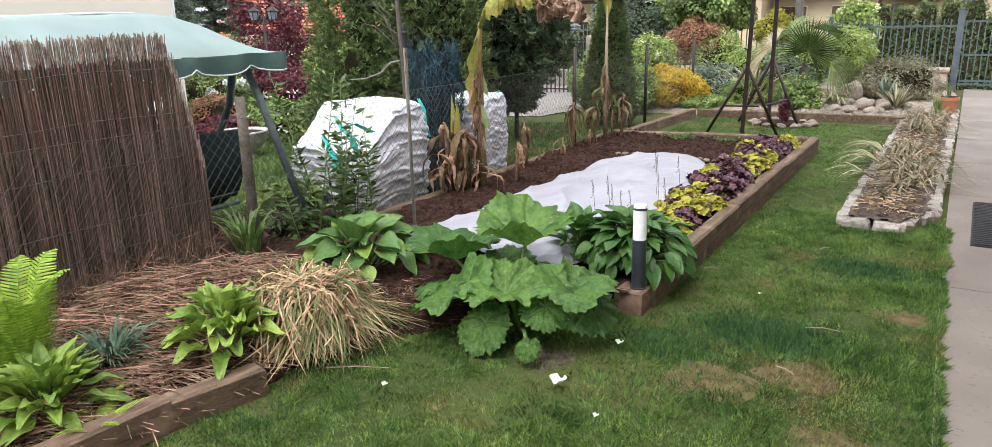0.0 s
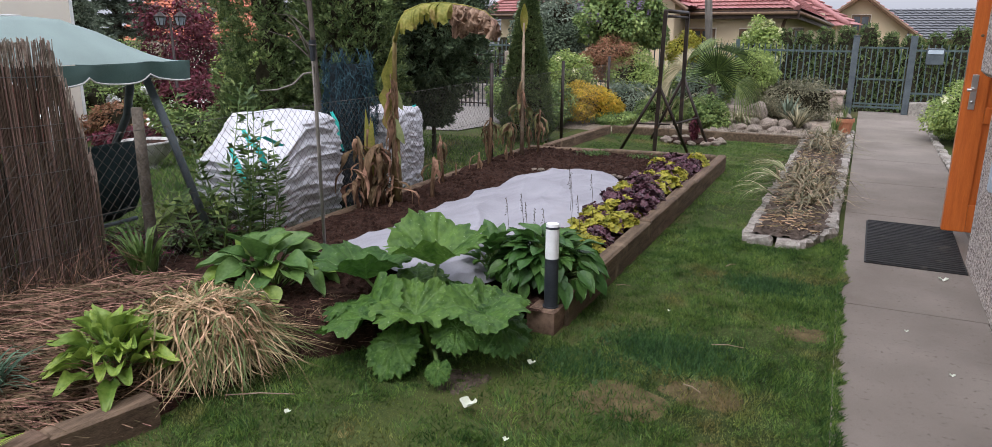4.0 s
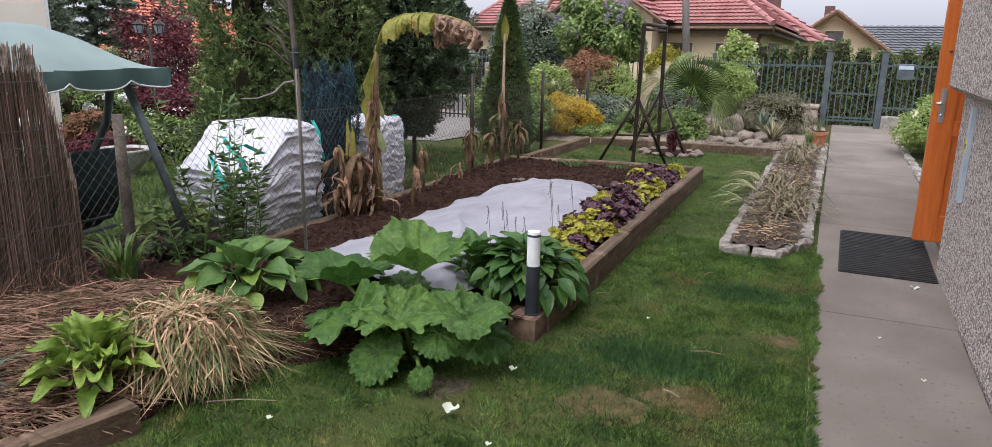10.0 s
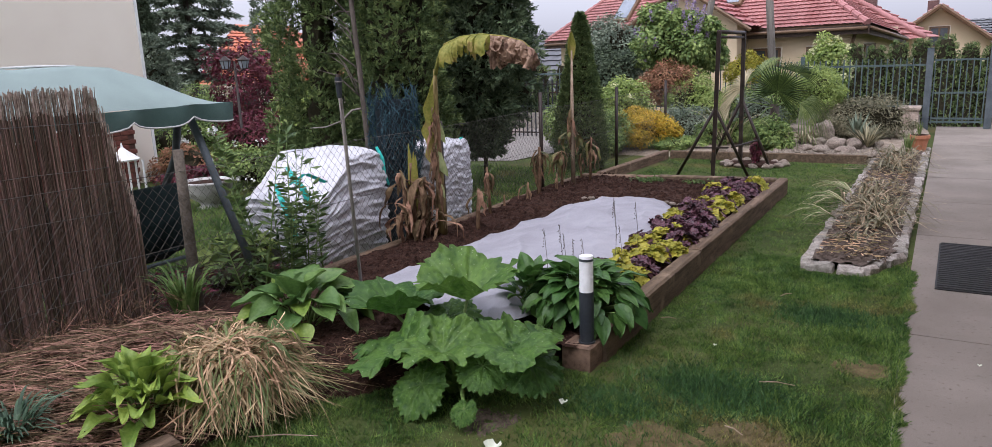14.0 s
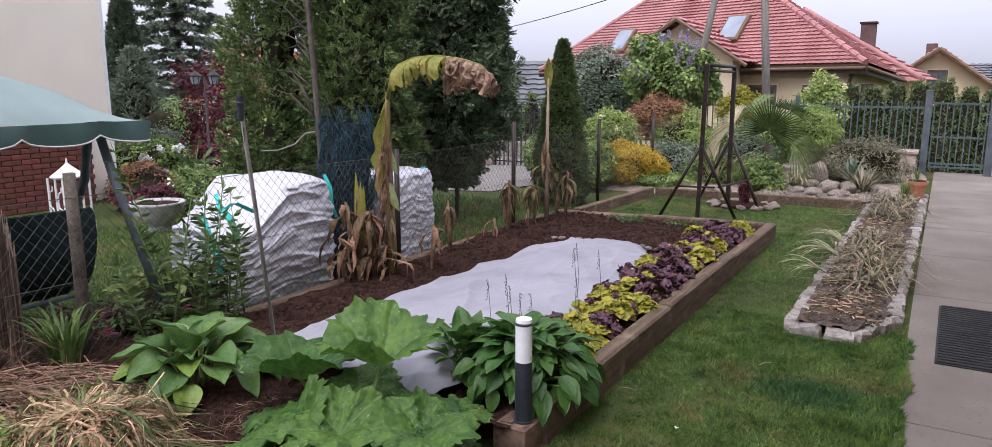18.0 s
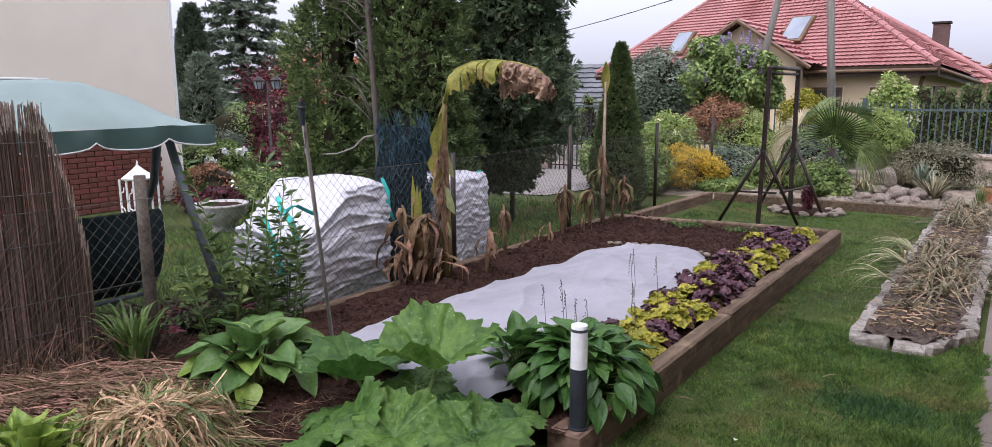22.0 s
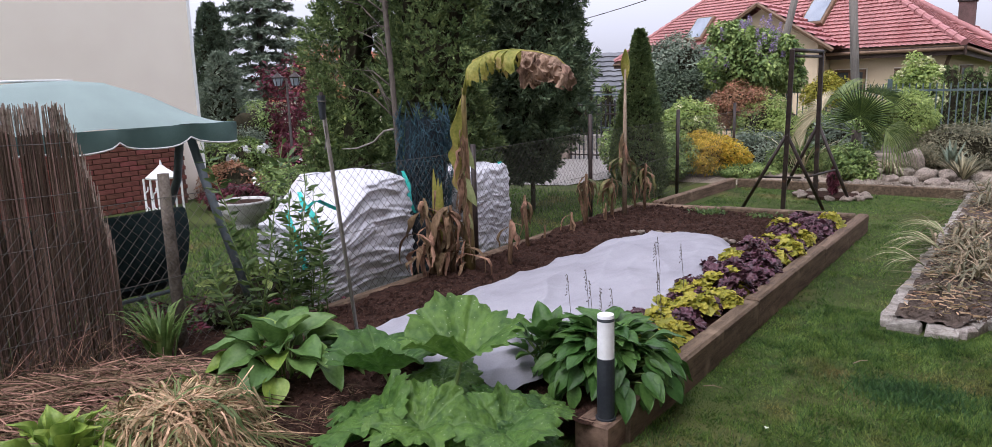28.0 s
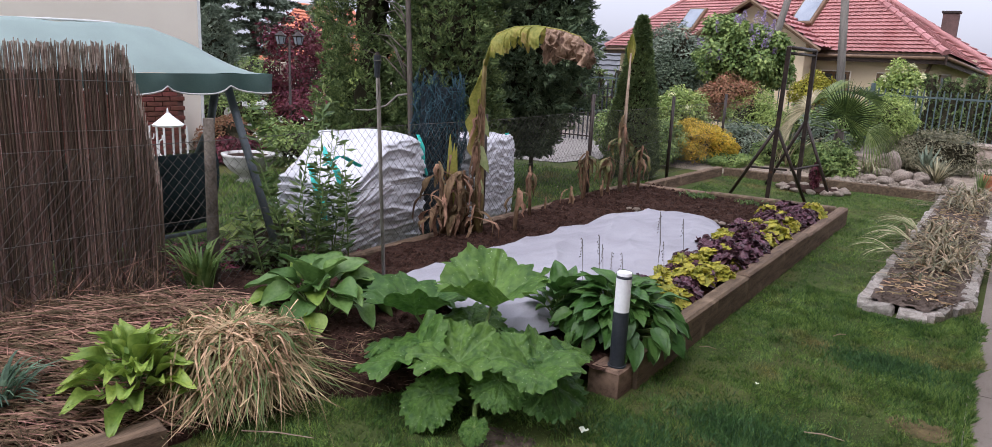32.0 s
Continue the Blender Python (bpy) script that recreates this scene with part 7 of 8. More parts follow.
def tatters(parent, line, mat_, n, l0, l1, spread, name="hanging_leaf", wide=1.0):
    """Torn leaf strips that hang, curl and twist from a line."""
    g = Geo()
    for i in range(n):
        t = rng.uniform(0, 1) * (len(line) - 1)
        k = int(min(t, len(line) - 2))
        p = lerp(line[k], line[k + 1], t - k)
        a = rng.uniform(0, 6.283)
        L = rng.uniform(l0, l1)
        out = Vector((math.cos(a), math.sin(a), 0))
        sd0 = Vector((-math.sin(a), math.cos(a), rng.normal() * 0.2)).normalized()
        reach, curl, sway = spread * rng.uniform(0.2, 1.1), rng.normal() * 0.8, rng.normal() * 0.12 * L
        w = rng.uniform(0.010, 0.030) * wide
        pts, vs = [], []
        for s in np.linspace(0, 1, 8):
            r = reach * math.sin(min(1.0, s * 1.3) * 1.57) * (1 - 0.35 * max(0, s - 0.6) * (1 + curl))
            pts.append(p + out * r + Vector((rng.normal(), rng.normal(), rng.normal())) * 0.010 * s + sd0 * sway * s * s + Vector((0, 0, 0.05 * L * math.sin(s * 3.14) - L * s ** 1.7)))
        prof = (0.35, 0.8, 1.0, 1.05, 0.95, 0.75, 0.5, 0.12)
        b = len(g.v)
        for s, q in enumerate(pts):
            tw = curl * s * 0.22
            sd = sd0 * math.cos(tw) + out * math.sin(tw)
            ww = w * prof[s] * rng.uniform(0.8, 1.15)
            g.v += [tuple(q - sd * ww), tuple(q + out * ww * 0.45), tuple(q + sd * ww)]
        for s in range(7):
            c = b + 3 * s
            g.f += [(c, c + 1, c + 4, c + 3), (c + 1, c + 2, c + 5, c + 4)]
    return part(name, g, mat_, parent, smooth=True)




def arc_point(t):
    t = max(0.0, min(0.999, t)) * (len(ARC) - 1)
    return lerp(ARC[int(t)], ARC[int(t) + 1], t - int(t))


def torn_strip(t0, t1, s, drop, out, crumple, seed):
    """One torn strip of the old leaf: it leaves the rib sideways, bends over and hangs; s: which half of the leaf."""
    def fn(u, v):
        c = arc_point(t0 + (t1 - t0) * u)
        hang = v ** 1.5
        lump = noise.noise((u * 2.5 + seed, v * 3.5, seed * 1.7))
        lump2 = noise.noise((u * 5 + seed, v * 8, 3.0 + seed))
        wob = crumple * v
        pinch = 1 - 0.45 * crumple * v
        mid = arc_point((t0 + t1) / 2)
        x = mid.x + (c.x - mid.x) * pinch
        jag = 0.18 * noise.noise((u * 6, seed, 5.0)) + 0.10 * math.sin(u * 9 + seed)
        return (x + 0.06 * wob * lump + s * 0.25 * out * math.sin(v * 1.5), c.y - s * out * math.sin(min(1.0, v * 1.3) * 1.57) + 0.07 * wob * lump2 + 0.05 * wob * math.sin(u * 7 + seed),
                c.z + 0.02 * out * math.sin(v * 3.14) - drop * hang * (1 + jag) + 0.035 * wob * lump)
    return Geo().grid(fn, 9, 14)


t_ = 0.27
while t_ < 0.97:
    w_ = rng.uniform(0.035, 0.085)
    dry_ = t_ > 0.66 or (t_ > 0.42 and rng.random() < 0.4)
    for s_ in (-1, 1):
        drop_ = rng.uniform(0.07, 0.17) if not dry_ else rng.uniform(0.11, 0.23) * (1.1 - 0.3 * (t_ > 0.85))
        part("dead_leaf" if dry_ else "hanging_leaf", torn_strip(t_, min(0.995, t_ + w_ * (1.0 if not dry_ else 1.25)), s_, drop_, 0.13 - 0.05 * dry_, 1.0 if dry_ else 0.25, rng.uniform(0, 30)),
             DEADPALE if dry_ else BANANAGREEN, ban, "crumpled brown strip of the dead leaf" if dry_ else "yellow-green strip of the torn leaf", smooth=not dry_)
    t_ += w_
tatters(ban, ARC[5:], DEADPALE, 9, 0.08, 0.20, 0.08, wide=1.2)


def torn_blade(side_x, side_y, z0, z1, width, seed, notch):
    """Half of an old leaf clasped along the stem, torn at its outer edge."""
    def fn(u, v):
        z = z0 + (z1 - z0) * v
        k = (z - 0.4) / 1.08
        cx, cy = -0.89 + 0.09 * k * k, 5.16 - 0.11 * k * k
        w = width * math.sin(math.pi * min(1, 0.08 + v * 0.92)) ** 0.7 * (1 - notch * (0.5 + 0.5 * math.sin(v * 23 + seed)) * u)
        cup = 0.3 * w * u * u
        return (cx + side_x * w * u - side_y * cup, cy - 0.035 + side_y * w * u - side_x * cup, z - 0.05 * u * u + 0.01 * math.sin(v * 17 + seed))
    return Geo().grid(fn, 8, 44)


part("yellow_leaf", torn_blade(-0.72, -0.60, 0.70, 1.43, 0.17, 0.5, 0.30), BANANAGREEN, ban, "yellow folded leaf along the stem", smooth=True)
for z0, z1, w in ((0.98, 1.30, 0.10), (0.70, 1.02, 0.11), (0.52, 0.76, 0.07)):
    flap = Geo().grid(lambda u, v: (-0.875 + (0.72 * w * u) * (1 - v) ** 0.8 + 0.01 * math.sin(v * 9), 5.10 + 0.5 * w * u * (1 - v) ** 0.8 - 0.015 * math.sin(u * 3), z0 + (z1 - z0) * v - 0.10 * u * (1 - v)), 8, 10)
    part("leaf_flap", flap, FLAPGREEN, ban, "pale green hanging leaf flap", smooth=True)
tatters(ban, [(-0.88, 5.1, 0.55), (-0.86, 5.08, 1.2)], DEADLEAF, 30, 0.18, 0.45, 0.05, wide=0.8)
tatters(ban, [(-0.88, 5.1, 0.16), (-0.88, 5.1, 0.36)], DEADLEAF, 16, 0.12, 0.28, 0.26, "fallen_leaf", 0.7)
part("spear", Geo().tube([(-0.98, 5.3, 0.1), (-0.99, 5.28, 0.7), (-0.985, 5.25, 1.17)], [0.018, 0.012, 0.003], 7), STALK, ban, "green upright spear", smooth=True)
ban2 = thing("withered_banana", (-1.0, 4.95, 0.1), "withered brown banana shoots hanging together", "banana plant", "withered banana plants")
for dx, dy, h in ((0, 0, 0.74), (0.05, 0.08, 0.62), (-0.04, -0.05, 0.66)):
    part("stem", Geo().tube([(-1.0 + dx, 4.95 + dy, 0.05), (-1.01 + dx, 4.94 + dy, h * 0.6), (-1.0 + dx * 1.5, 4.92 + dy, h)], [0.028, 0.024, 0.012], 8), DEADLEAF, ban2, smooth=True)
for ox, oy, lo, hi, k in ((-0.05, -0.04, 0.30, 0.70, 16), (0.04, 0.03, 0.34, 0.62, 16), (0.0, 0.09, 0.24, 0.56, 14), (-0.03, -0.12, 0.20, 0.46, 10)):
    tatters(ban2, [(-1.0 + ox, 4.95 + oy, lo), (-1.0 + ox * 1.6, 4.93 + oy * 1.6, hi)], DEADLEAF, k, 0.10, 0.36, 0.16, wide=1.2)
for dx, dy, top in ((-0.03, 0.0, 0.90), (0.04, -0.03, 0.84), (0.0, 0.05, 0.80), (-0.07, 0.04, 0.76)):
    part("upright_leaf", Geo().ribbon([(-1.0 + dx * q, 4.94 + dy * q, 0.30 + (top - 0.30) * q) for q in np.linspace(0, 1, 8)], [0.012, 0.022, 0.028, 0.03, 0.027, 0.02, 0.012, 0.002], (0.78, 0.62, 0), 0.0), BANANAGREEN, ban2)


def stalk(x, y, h, lean, leaves, r=0.018, fresh=0):
    ob = thing("withered_banana", (x, y, 0.1), "withered banana stalk with curled brown leaves", "banana plant", "withered banana plants")
    top = (x + lean, y - lean * 0.3, h)
    part("stem", Geo().tube([(x, y, 0.04), lerp((x, y, 0.04), top, 0.5), top], [r, r * 0.85, r * 0.5], 8), DEADLEAF, ob, smooth=True)
    if leaves:
        tatters(ob, [lerp((x, y, 0.04), top, 0.7), top], DEADLEAF, leaves, 0.12, 0.30, 0.10, wide=0.75)
    if fresh:
        tatters(ob, [lerp((x, y, 0.04), top, 0.8), top], WILTED, fresh, 0.14, 0.30, 0.20, "green_leaf", 1.1)
    return ob


for a in ((-0.72, 5.45, 0.46, 0.03, 8, 0.022), (-0.95, 6.05, 0.55, -0.03, 10, 0.018), (-0.90, 6.7, 0.30, 0.01, 3, 0.02), (-0.95, 7.05, 0.62, 0.02, 14, 0.026, 4),
          (-0.92, 7.55, 0.52, 0.0, 10, 0.018, 8), (-0.80, 8.05, 0.62, 0.02, 12, 0.018, 4), (-1.0, 6.4, 0.22, 0.0, 0, 0.014), (-0.86, 7.3, 0.30, 0.0, 2, 0.016), (-0.98, 8.2, 0.4, 0, 4, 0.014)):
    stalk(*a)
cane = thing("tall_banana_stem", (-0.84, 7.68, 0.1), "thin tall banana stem with a rolled green leaf tip", "banana plant")
part("stem", Geo().tube([(-0.84, 7.68, 0.04), (-0.84, 7.67, 0.8), (-0.83, 7.66, 1.60)], [0.026, 0.022, 0.010], 9), CANE, cane, smooth=True)
part("rolled_leaf", Geo().grid(lambda u, v: (-0.83 + 0.045 * math.cos(u * 4) * math.sin(v * 3.0), 7.66 + 0.045 * math.sin(u * 4) * math.sin(v * 3.0), 1.46 + v * 0.34), 10, 12), BANANAGREEN, cane, smooth=True)
tatters(cane, [(-0.84, 7.67, 0.75), (-0.84, 7.67, 0.98)], DEADLEAF, 12, 0.15, 0.35, 0.06)
tatters(cane, [(-0.84, 7.67, 0.66), (-0.84, 7.67, 0.74)], WILTED, 8, 0.12, 0.25, 0.22, "green_leaf")

# ---- fleece over the bed ----
def fleece(u, v):
    y = 3.30 + v * 3.52
    left = -0.33 - 0.14 * max(0.0, 4.3 - y) + 0.03 * math.sin(y * 2.3) + 0.018 * math.sin(y * 11) + (0.0 if y < 6.35 else (y - 6.35) * 0.55)
    right = 0.80 + 0.08 * math.sin((y - 3.4) * 0.9) + 0.02 * math.sin(y * 7) - max(0, y - 6.0) * 0.30
    x = left + u * (right - left)
    yy = y + 0.10 * math.sin(u * 2.6) * v + (0.02 * math.sin(u * 17) + 0.015 * math.sin(u * 31)) * v
    lift = 0.085 * (min(1, min(u, 1 - u) / 0.22) * min(1, min(v + 0.3, 1 - v) / 0.10)) ** 0.7
    z = 0.135 + lift + 0.030 * noise.noise((x * 2.6, yy * 1.8, 3))
    crease = (1 - abs(noise.noise((x * 3.0 + yy * 1.2, yy * 1.1 - x, 6))) * 2) ** 3
    crease2 = (1 - abs(noise.noise((x * 7.0 - yy * 2.0, yy * 2.5, 16))) * 2) ** 3
    return (x, yy, z + 0.022 * crease + 0.010 * crease2 + 0.010 * (1 - v) * math.sin(x * 16))


sheet = Geo().grid(fleece, 110, 220)
solo("fleece_sheet", sheet, FLEECE, (0.2, 5.2, 0.13), "white garden fleece spread over the bed", "garden fleece", smooth=True)
for i in range(14):
    x = -0.33 + i * 0.075
    stone(x, 6.83 + 0.12 * math.sin(i * 0.24) + rng.normal() * 0.02, 0.15, rng.uniform(0.025, 0.045), i, "small stone weighing down the fleece", "fleece stones", 0.6)


# ---- broad-leaved plants ----
def hosta_leaf_mesh(name, L, W, mat_, bend, wave, k, cup=0.25):
    """A pointed, ribbed leaf along +y from the origin, face up, arching down at its tip."""
    nu, nv = 8, 12
    r = random.Random(k)
    ph = r.uniform(0, 6)

    def fn(u, v):
        s = (u - 0.5) * 2
        w = W * 0.5 * (math.sin(math.pi * min(1, v * 0.97 + 0.03) ** 0.72)) ** 0.8 * (1 - 0.12 * v)
        x = s * w
        y = L * v
        z = -bend * L * v * v + cup * abs(s) ** 1.3 * w - 0.012 * L * math.cos(s * 9.4) + wave * L * math.sin(v * 9 + ph) * abs(s)
        return (x, y * (1 - 0.25 * bend * v), z)

    return Geo().grid(fn, nu, nv).mesh(name, mat_, True)


def rosette(name, foot, n, meshes, reach, height, label, category, scale=(0.7, 1.1), tilt=(5, 65), turn=None, group="", squeeze=(1, 1)):
    """A clump of leaves on stalks, thick in the middle, spreading at the rim. Each leaf is a part."""
    ob = thing(name, foot, label, category, group)
    f = Vector(foot)
    for i in range(n):
        t = (i + 0.5) / n
        a = i * 2.39996 + rng.normal() * 0.25
        r = reach * t ** 0.6 * rng.uniform(0.55, 0.75)
        z = height * (1.02 - 0.55 * t ** 1.4) * rng.uniform(0.8, 1.05)
        p = Vector((math.cos(a) * r * squeeze[0], math.sin(a) * r * squeeze[1], z))
        down = tilt[0] + (tilt[1] - tilt[0]) * t + rng.normal() * 9
        m = Matrix.Translation(p) @ Matrix.Rotation(a - math.pi / 2, 4, "Z") @ Matrix.Rotation(radians(35 - down), 4, "X") @ Matrix.Rotation(rng.normal() * 0.25, 4, "Y")
        s = rng.uniform(*scale)
        part_data("leaf", meshes[i % len(meshes)], ob, m @ Matrix.Diagonal((s, s, s, 1)))
        part("leaf_stalk", Geo().tube([f + Vector((math.cos(a) * 0.03, math.sin(a) * 0.03, 0)), f + Vector((p.x * 0.6, p.y * 0.6, p.z * 0.75)), f + p], [0.006, 0.005, 0.004], 5, False), STALK, ob, smooth=True)
    return ob


H1 = [hosta_leaf_mesh("leaf", 0.19, 0.115, HOSTA, 0.28, 0.03, k) for k in range(4)]
H2 = [hosta_leaf_mesh("leaf", 0.235, 0.115, HOSTALIGHT, 0.24, 0.10, k + 10, 0.55) for k in range(4)]
H3 = [hosta_leaf_mesh("leaf", 0.23, 0.19, BROADHOSTA, 0.22, 0.05, k + 20, 0.5) for k in range(4)]
H4 = [hosta_leaf_mesh("leaf", 0.20, 0.16, HOSTALIGHT, 0.25, 0.02, k + 30, 0.35) for k in range(2)]
rosette("hosta", (1.03, 3.80, 0.04), 200, H1, 0.49, 0.33, "green hosta with pointed leaves beside the bollard lamp", "hosta", (0.55, 0.9), (0, 88))
HU = [hosta_leaf_mesh("leaf", 0.20, 0.120, HOSTA, 0.22, 0.06, k + 50, 0.3) for k in range(3)]
rosette("upright_hosta", (0.74, 3.72, 0.06), 34, HU, 0.24, 0.26, "upright dark green pointed leaves beside the hosta", "hosta", (0.7, 1.0), (-30, 45))
rosette("hosta", (-0.17, 1.86, 0.07), 66, H2, 0.25, 0.20, "bright yellow-green hosta in the straw-mulched border", "hosta", (0.55, 0.85), (-28, 34))
H5 = [hosta_leaf_mesh("leaf", 0.19, 0.078, HOSTALIGHT, 0.30, 0.06, k + 40, 0.4) for k in range(3)]
rosette("hosta", (-0.28, 1.12, 0.06), 74, H5, 0.22, 0.17, "bright yellow-green hosta at the border's edge", "hosta", (0.6, 1.0), (-48, 30))
rosette("large_hosta", (-0.34, 2.98, 0.06), 46, H3 + H3 + H4, 0.46, 0.26, "large round-leaved green hosta in the border", "hosta", (0.72, 1.0), (-10, 78))


# ---- the plant with large lobed leaves ----
def lobed_leaf_mesh(name, R, k, funnel=0.0, vee=0.0):
    """A round leaf with shallow lobes and teeth, ribbed and dished round its stalk at the origin, longest along +y."""
    r = random.Random(k)
    ph = r.uniform(0, 6)
    teeth = [r.uniform(-0.05, 0.05) for _ in range(96)]
    lobes = [r.uniform(0.0, 0.035) for _ in range(7)]
    wide = r.uniform(0.9, 1.12)
    rings, spokes = 14, 96
    vs = [(0, 0, 0)]
    for j in range(1, rings + 1):
        q = j / rings
        for i in range(spokes):
            a = i / spokes * 2 * math.pi
            d = (a + math.pi) % (2 * math.pi) - math.pi
            lobe = 1 + lobes[int(((a * 7 / 6.2832) + 0.5) % 7)] * math.cos(a * 7) * q * q
            edge = (teeth[i // 3 * 3] * 0.6 + (0.05, 0.01, -0.06)[i % 3] + 0.035 * math.cos(a * 21)) * max(0, q - 0.80) / 0.20
            notch = 1 - 0.35 * math.exp(-((abs(d) - math.pi) ** 2) / 0.05) * q
            rad = R * q * (lobe + edge) * notch * (0.88 + 0.26 * math.cos(d * 0.5) ** 2)
            rib = 1 - abs(math.sin(a * 3.5)) ** 0.5
            z = 0.20 * R * q - 0.27 * R * q ** 2.6 - 0.13 * R * rib * q * (1.15 - q) * 2 + 0.12 * R * math.sin(2 * a + ph) * q * q + 0.055 * R * math.sin(11 * a + ph) * q ** 3
            z += 0.10 * R * noise.noise((q * 5 * math.cos(a), q * 5 * math.sin(a), k * 3.0)) * q + 0.03 * R * noise.noise((q * 16 * math.cos(a), q * 16 * math.sin(a), k * 5.0))
            z += funnel * R * (0.62 * q ** 1.2 + 0.10 * math.cos(3 * a + ph) * q)
            z += vee * R * q * (abs(math.sin(d * 0.5 + 0.12 * math.sin(ph))) ** 1.2 * 0.55 - 0.18 * q * abs(math.sin(d)) + 0.12 * math.sin(5 * a + ph) * q * q)
            vs.append((rad * math.sin(a) * wide, rad * math.cos(a), z))
    fs = [(0, 1 + (i + 1) % spokes, 1 + i) for i in range(spokes)]
    for j in range(rings - 1):
        for i in range(spokes):
            a, b = 1 + j * spokes + i, 1 + j * spokes + (i + 1) % spokes
            fs.append((a, b, b + spokes, a + spokes))
    return Geo().add(vs, fs).mesh(name, BIGLEAF, True)


LOBED = [lobed_leaf_mesh("leaf", 0.20, k) for k in range(5)]
CUPPED = [lobed_leaf_mesh("leaf", 0.20, k + 7, 1.15 - 0.2 * k) for k in range(2)]
FOLDED = [lobed_leaf_mesh("leaf", 0.20, k + 11, 0.25, 1.1) for k in range(3)]
big = thing("broad_leaved_plant", (0.80, 2.85, 0.0), "lush plant with large lobed crinkled green leaves", "plant")
# place, size, turn, tilt forward, tilt sideways of every leaf
for x, y, z, s, rz, rx, ry in (
        (0.70, 3.11, 0.36, 1.24, 26, 6, 0), (0.30, 3.04, 0.24, 1.20, 60, -4, 4), (0.80, 2.74, 0.23, 0.98, 186, 4, 0), (0.54, 2.74, 0.17, 1.12, 134, -14, 6),
        (1.10, 2.86, 0.25, 0.91, 236, 0, 0), (1.02, 2.74, 0.21, 0.62, 205, -34, 0), (0.76, 2.62, 0.12, 0.72, 175, -42, 0), (1.02, 2.57, 0.07, 0.32, 190, -40, 0),
        (1.18, 2.88, 0.20, 0.72, 240, -46, 0), (0.56, 3.14, 0.24, 0.85, 30, 8, 0), (0.46, 2.84, 0.18, 0.8, 110, -30, 0), (0.60, 2.92, 0.24, 0.75, 150, -6, 0),
        (0.94, 3.06, 0.27, 0.82, 300, -12, 0), (1.06, 3.18, 0.22, 0.62, 330, -8, 6), (0.30, 2.86, 0.15, 0.66, 95, -20, 0), (0.78, 3.00, 0.20, 0.7, 200, -12, 0)):
    m = Matrix.Translation((x - 0.80, y - 2.85, z)) @ Euler((0, 0, radians(rz))).to_matrix().to_4x4() @ Euler((radians(rx), radians(ry), 0)).to_matrix().to_4x4()
    part_data("leaf", CUPPED[int(x < 0.5)] if s > 1.17 else FOLDED[rng.integers(3)] if s > 0.9 else LOBED[rng.integers(5)], big, m @ Matrix.Diagonal((s, s, s, 1)))
    foot = Vector((0.80 + rng.normal() * 0.04, 2.85 + rng.normal() * 0.04, 0.0))
    part("leaf_stalk", Geo().tube([foot, lerp(foot, (x, y, z), 0.55) + Vector((0, 0, 0.04)), (x, y, z)], [0.014, 0.011, 0.008], 7), STALK, big, smooth=True)

# ---- dry sedge clump ----
SX, SY = -0.05, 2.24
sedge = thing("sedge_clump", (SX, SY, 0.06), "mounded clump of dry straw-coloured variegated sedge", "grass clump")
dry, grn = Geo(), Geo()
# dark dome under the blades, put in to darken the gaps like shade
part("thatch", Geo().grid(lambda u, v: (SX + 0.27 * math.sin(v * 1.57) * math.cos(u * 6.283), SY + 0.27 * math.sin(v * 1.57) * math.sin(u * 6.283), 0.0 + 0.20 * math.cos(v * 1.57) + 0.03 * noise.noise((u * 9, v * 6, 2))), 30, 14), SHADEFILL, sedge, "matted dark dome standing in for inner shade", smooth=True)
for i in range(1500):
    a = rng.uniform(0, 6.283)
    out = Vector((math.cos(a), math.sin(a), 0))
    side = Vector((-math.sin(a), math.cos(a), 0))
    R, Ht = rng.uniform(0.20, 0.39), rng.uniform(0.11, 0.25)
    tw, r0 = rng.normal() * 0.14, rng.uniform(-0.10, 0.24)
    bow, kink, hook = rng.uniform(0.0, 0.10), rng.uniform(0.3, 0.8), rng.uniform(0.0, 0.16)
    pts = []
    for t in np.linspace(0, 1, 9):
        rr = r0 + (R - r0) * t ** 0.62
        z = 0.06 + Ht * (0.95 - 1.05 * t ** 2.6) + bow * math.sin(t * 3.14) - (hook * (t - kink) if t > kink else 0)
        pts.append(Vector((SX, SY, max(z, 0.015 + 0.04 * rng.random()))) + out * rr + side * (tw * t * t + 0.022 * math.sin(t * 6 + i)))
    w = rng.uniform(0.0026, 0.0062)
    tilt_side = (side + Vector((0, 0, rng.normal() * 0.6))).normalized()
    (grn if rng.random() < 0.08 + 0.30 * (R > 0.31) else dry).ribbon(pts, [w, w, w, w, w, w, w * 0.85, w * 0.5, w * 0.1], tilt_side, 0.2)
# long blades trailing over the soil on one side
for i in range(120):
    a = rng.normal() * 0.6 + 0.35
    out, side = Vector((math.cos(a), math.sin(a), 0)), Vector((-math.sin(a), math.cos(a), 0))
    R, Ht, tw = rng.uniform(0.34, 0.56), rng.uniform(0.08, 0.22), rng.normal() * 0.24
    pts = [Vector((SX, SY, max(0.03 + 0.02 * rng.random(), 0.06 + Ht * (1 - t ** 1.6) + 0.04 * math.sin(t * 3.14)))) + out * (0.10 + (R - 0.10) * t) + side * (tw * t * t + 0.012 * math.sin(t * 6 + i)) for t in np.linspace(0, 1, 8)]
    w = rng.uniform(0.0022, 0.0048)
    (grn if rng.random() < 0.35 else dry).ribbon(pts, [w, w, w, w, w, w * 0.8, w * 0.5, w * 0.1], (side + Vector((0, 0, rng.normal() * 0.5))).normalized(), 0.2)
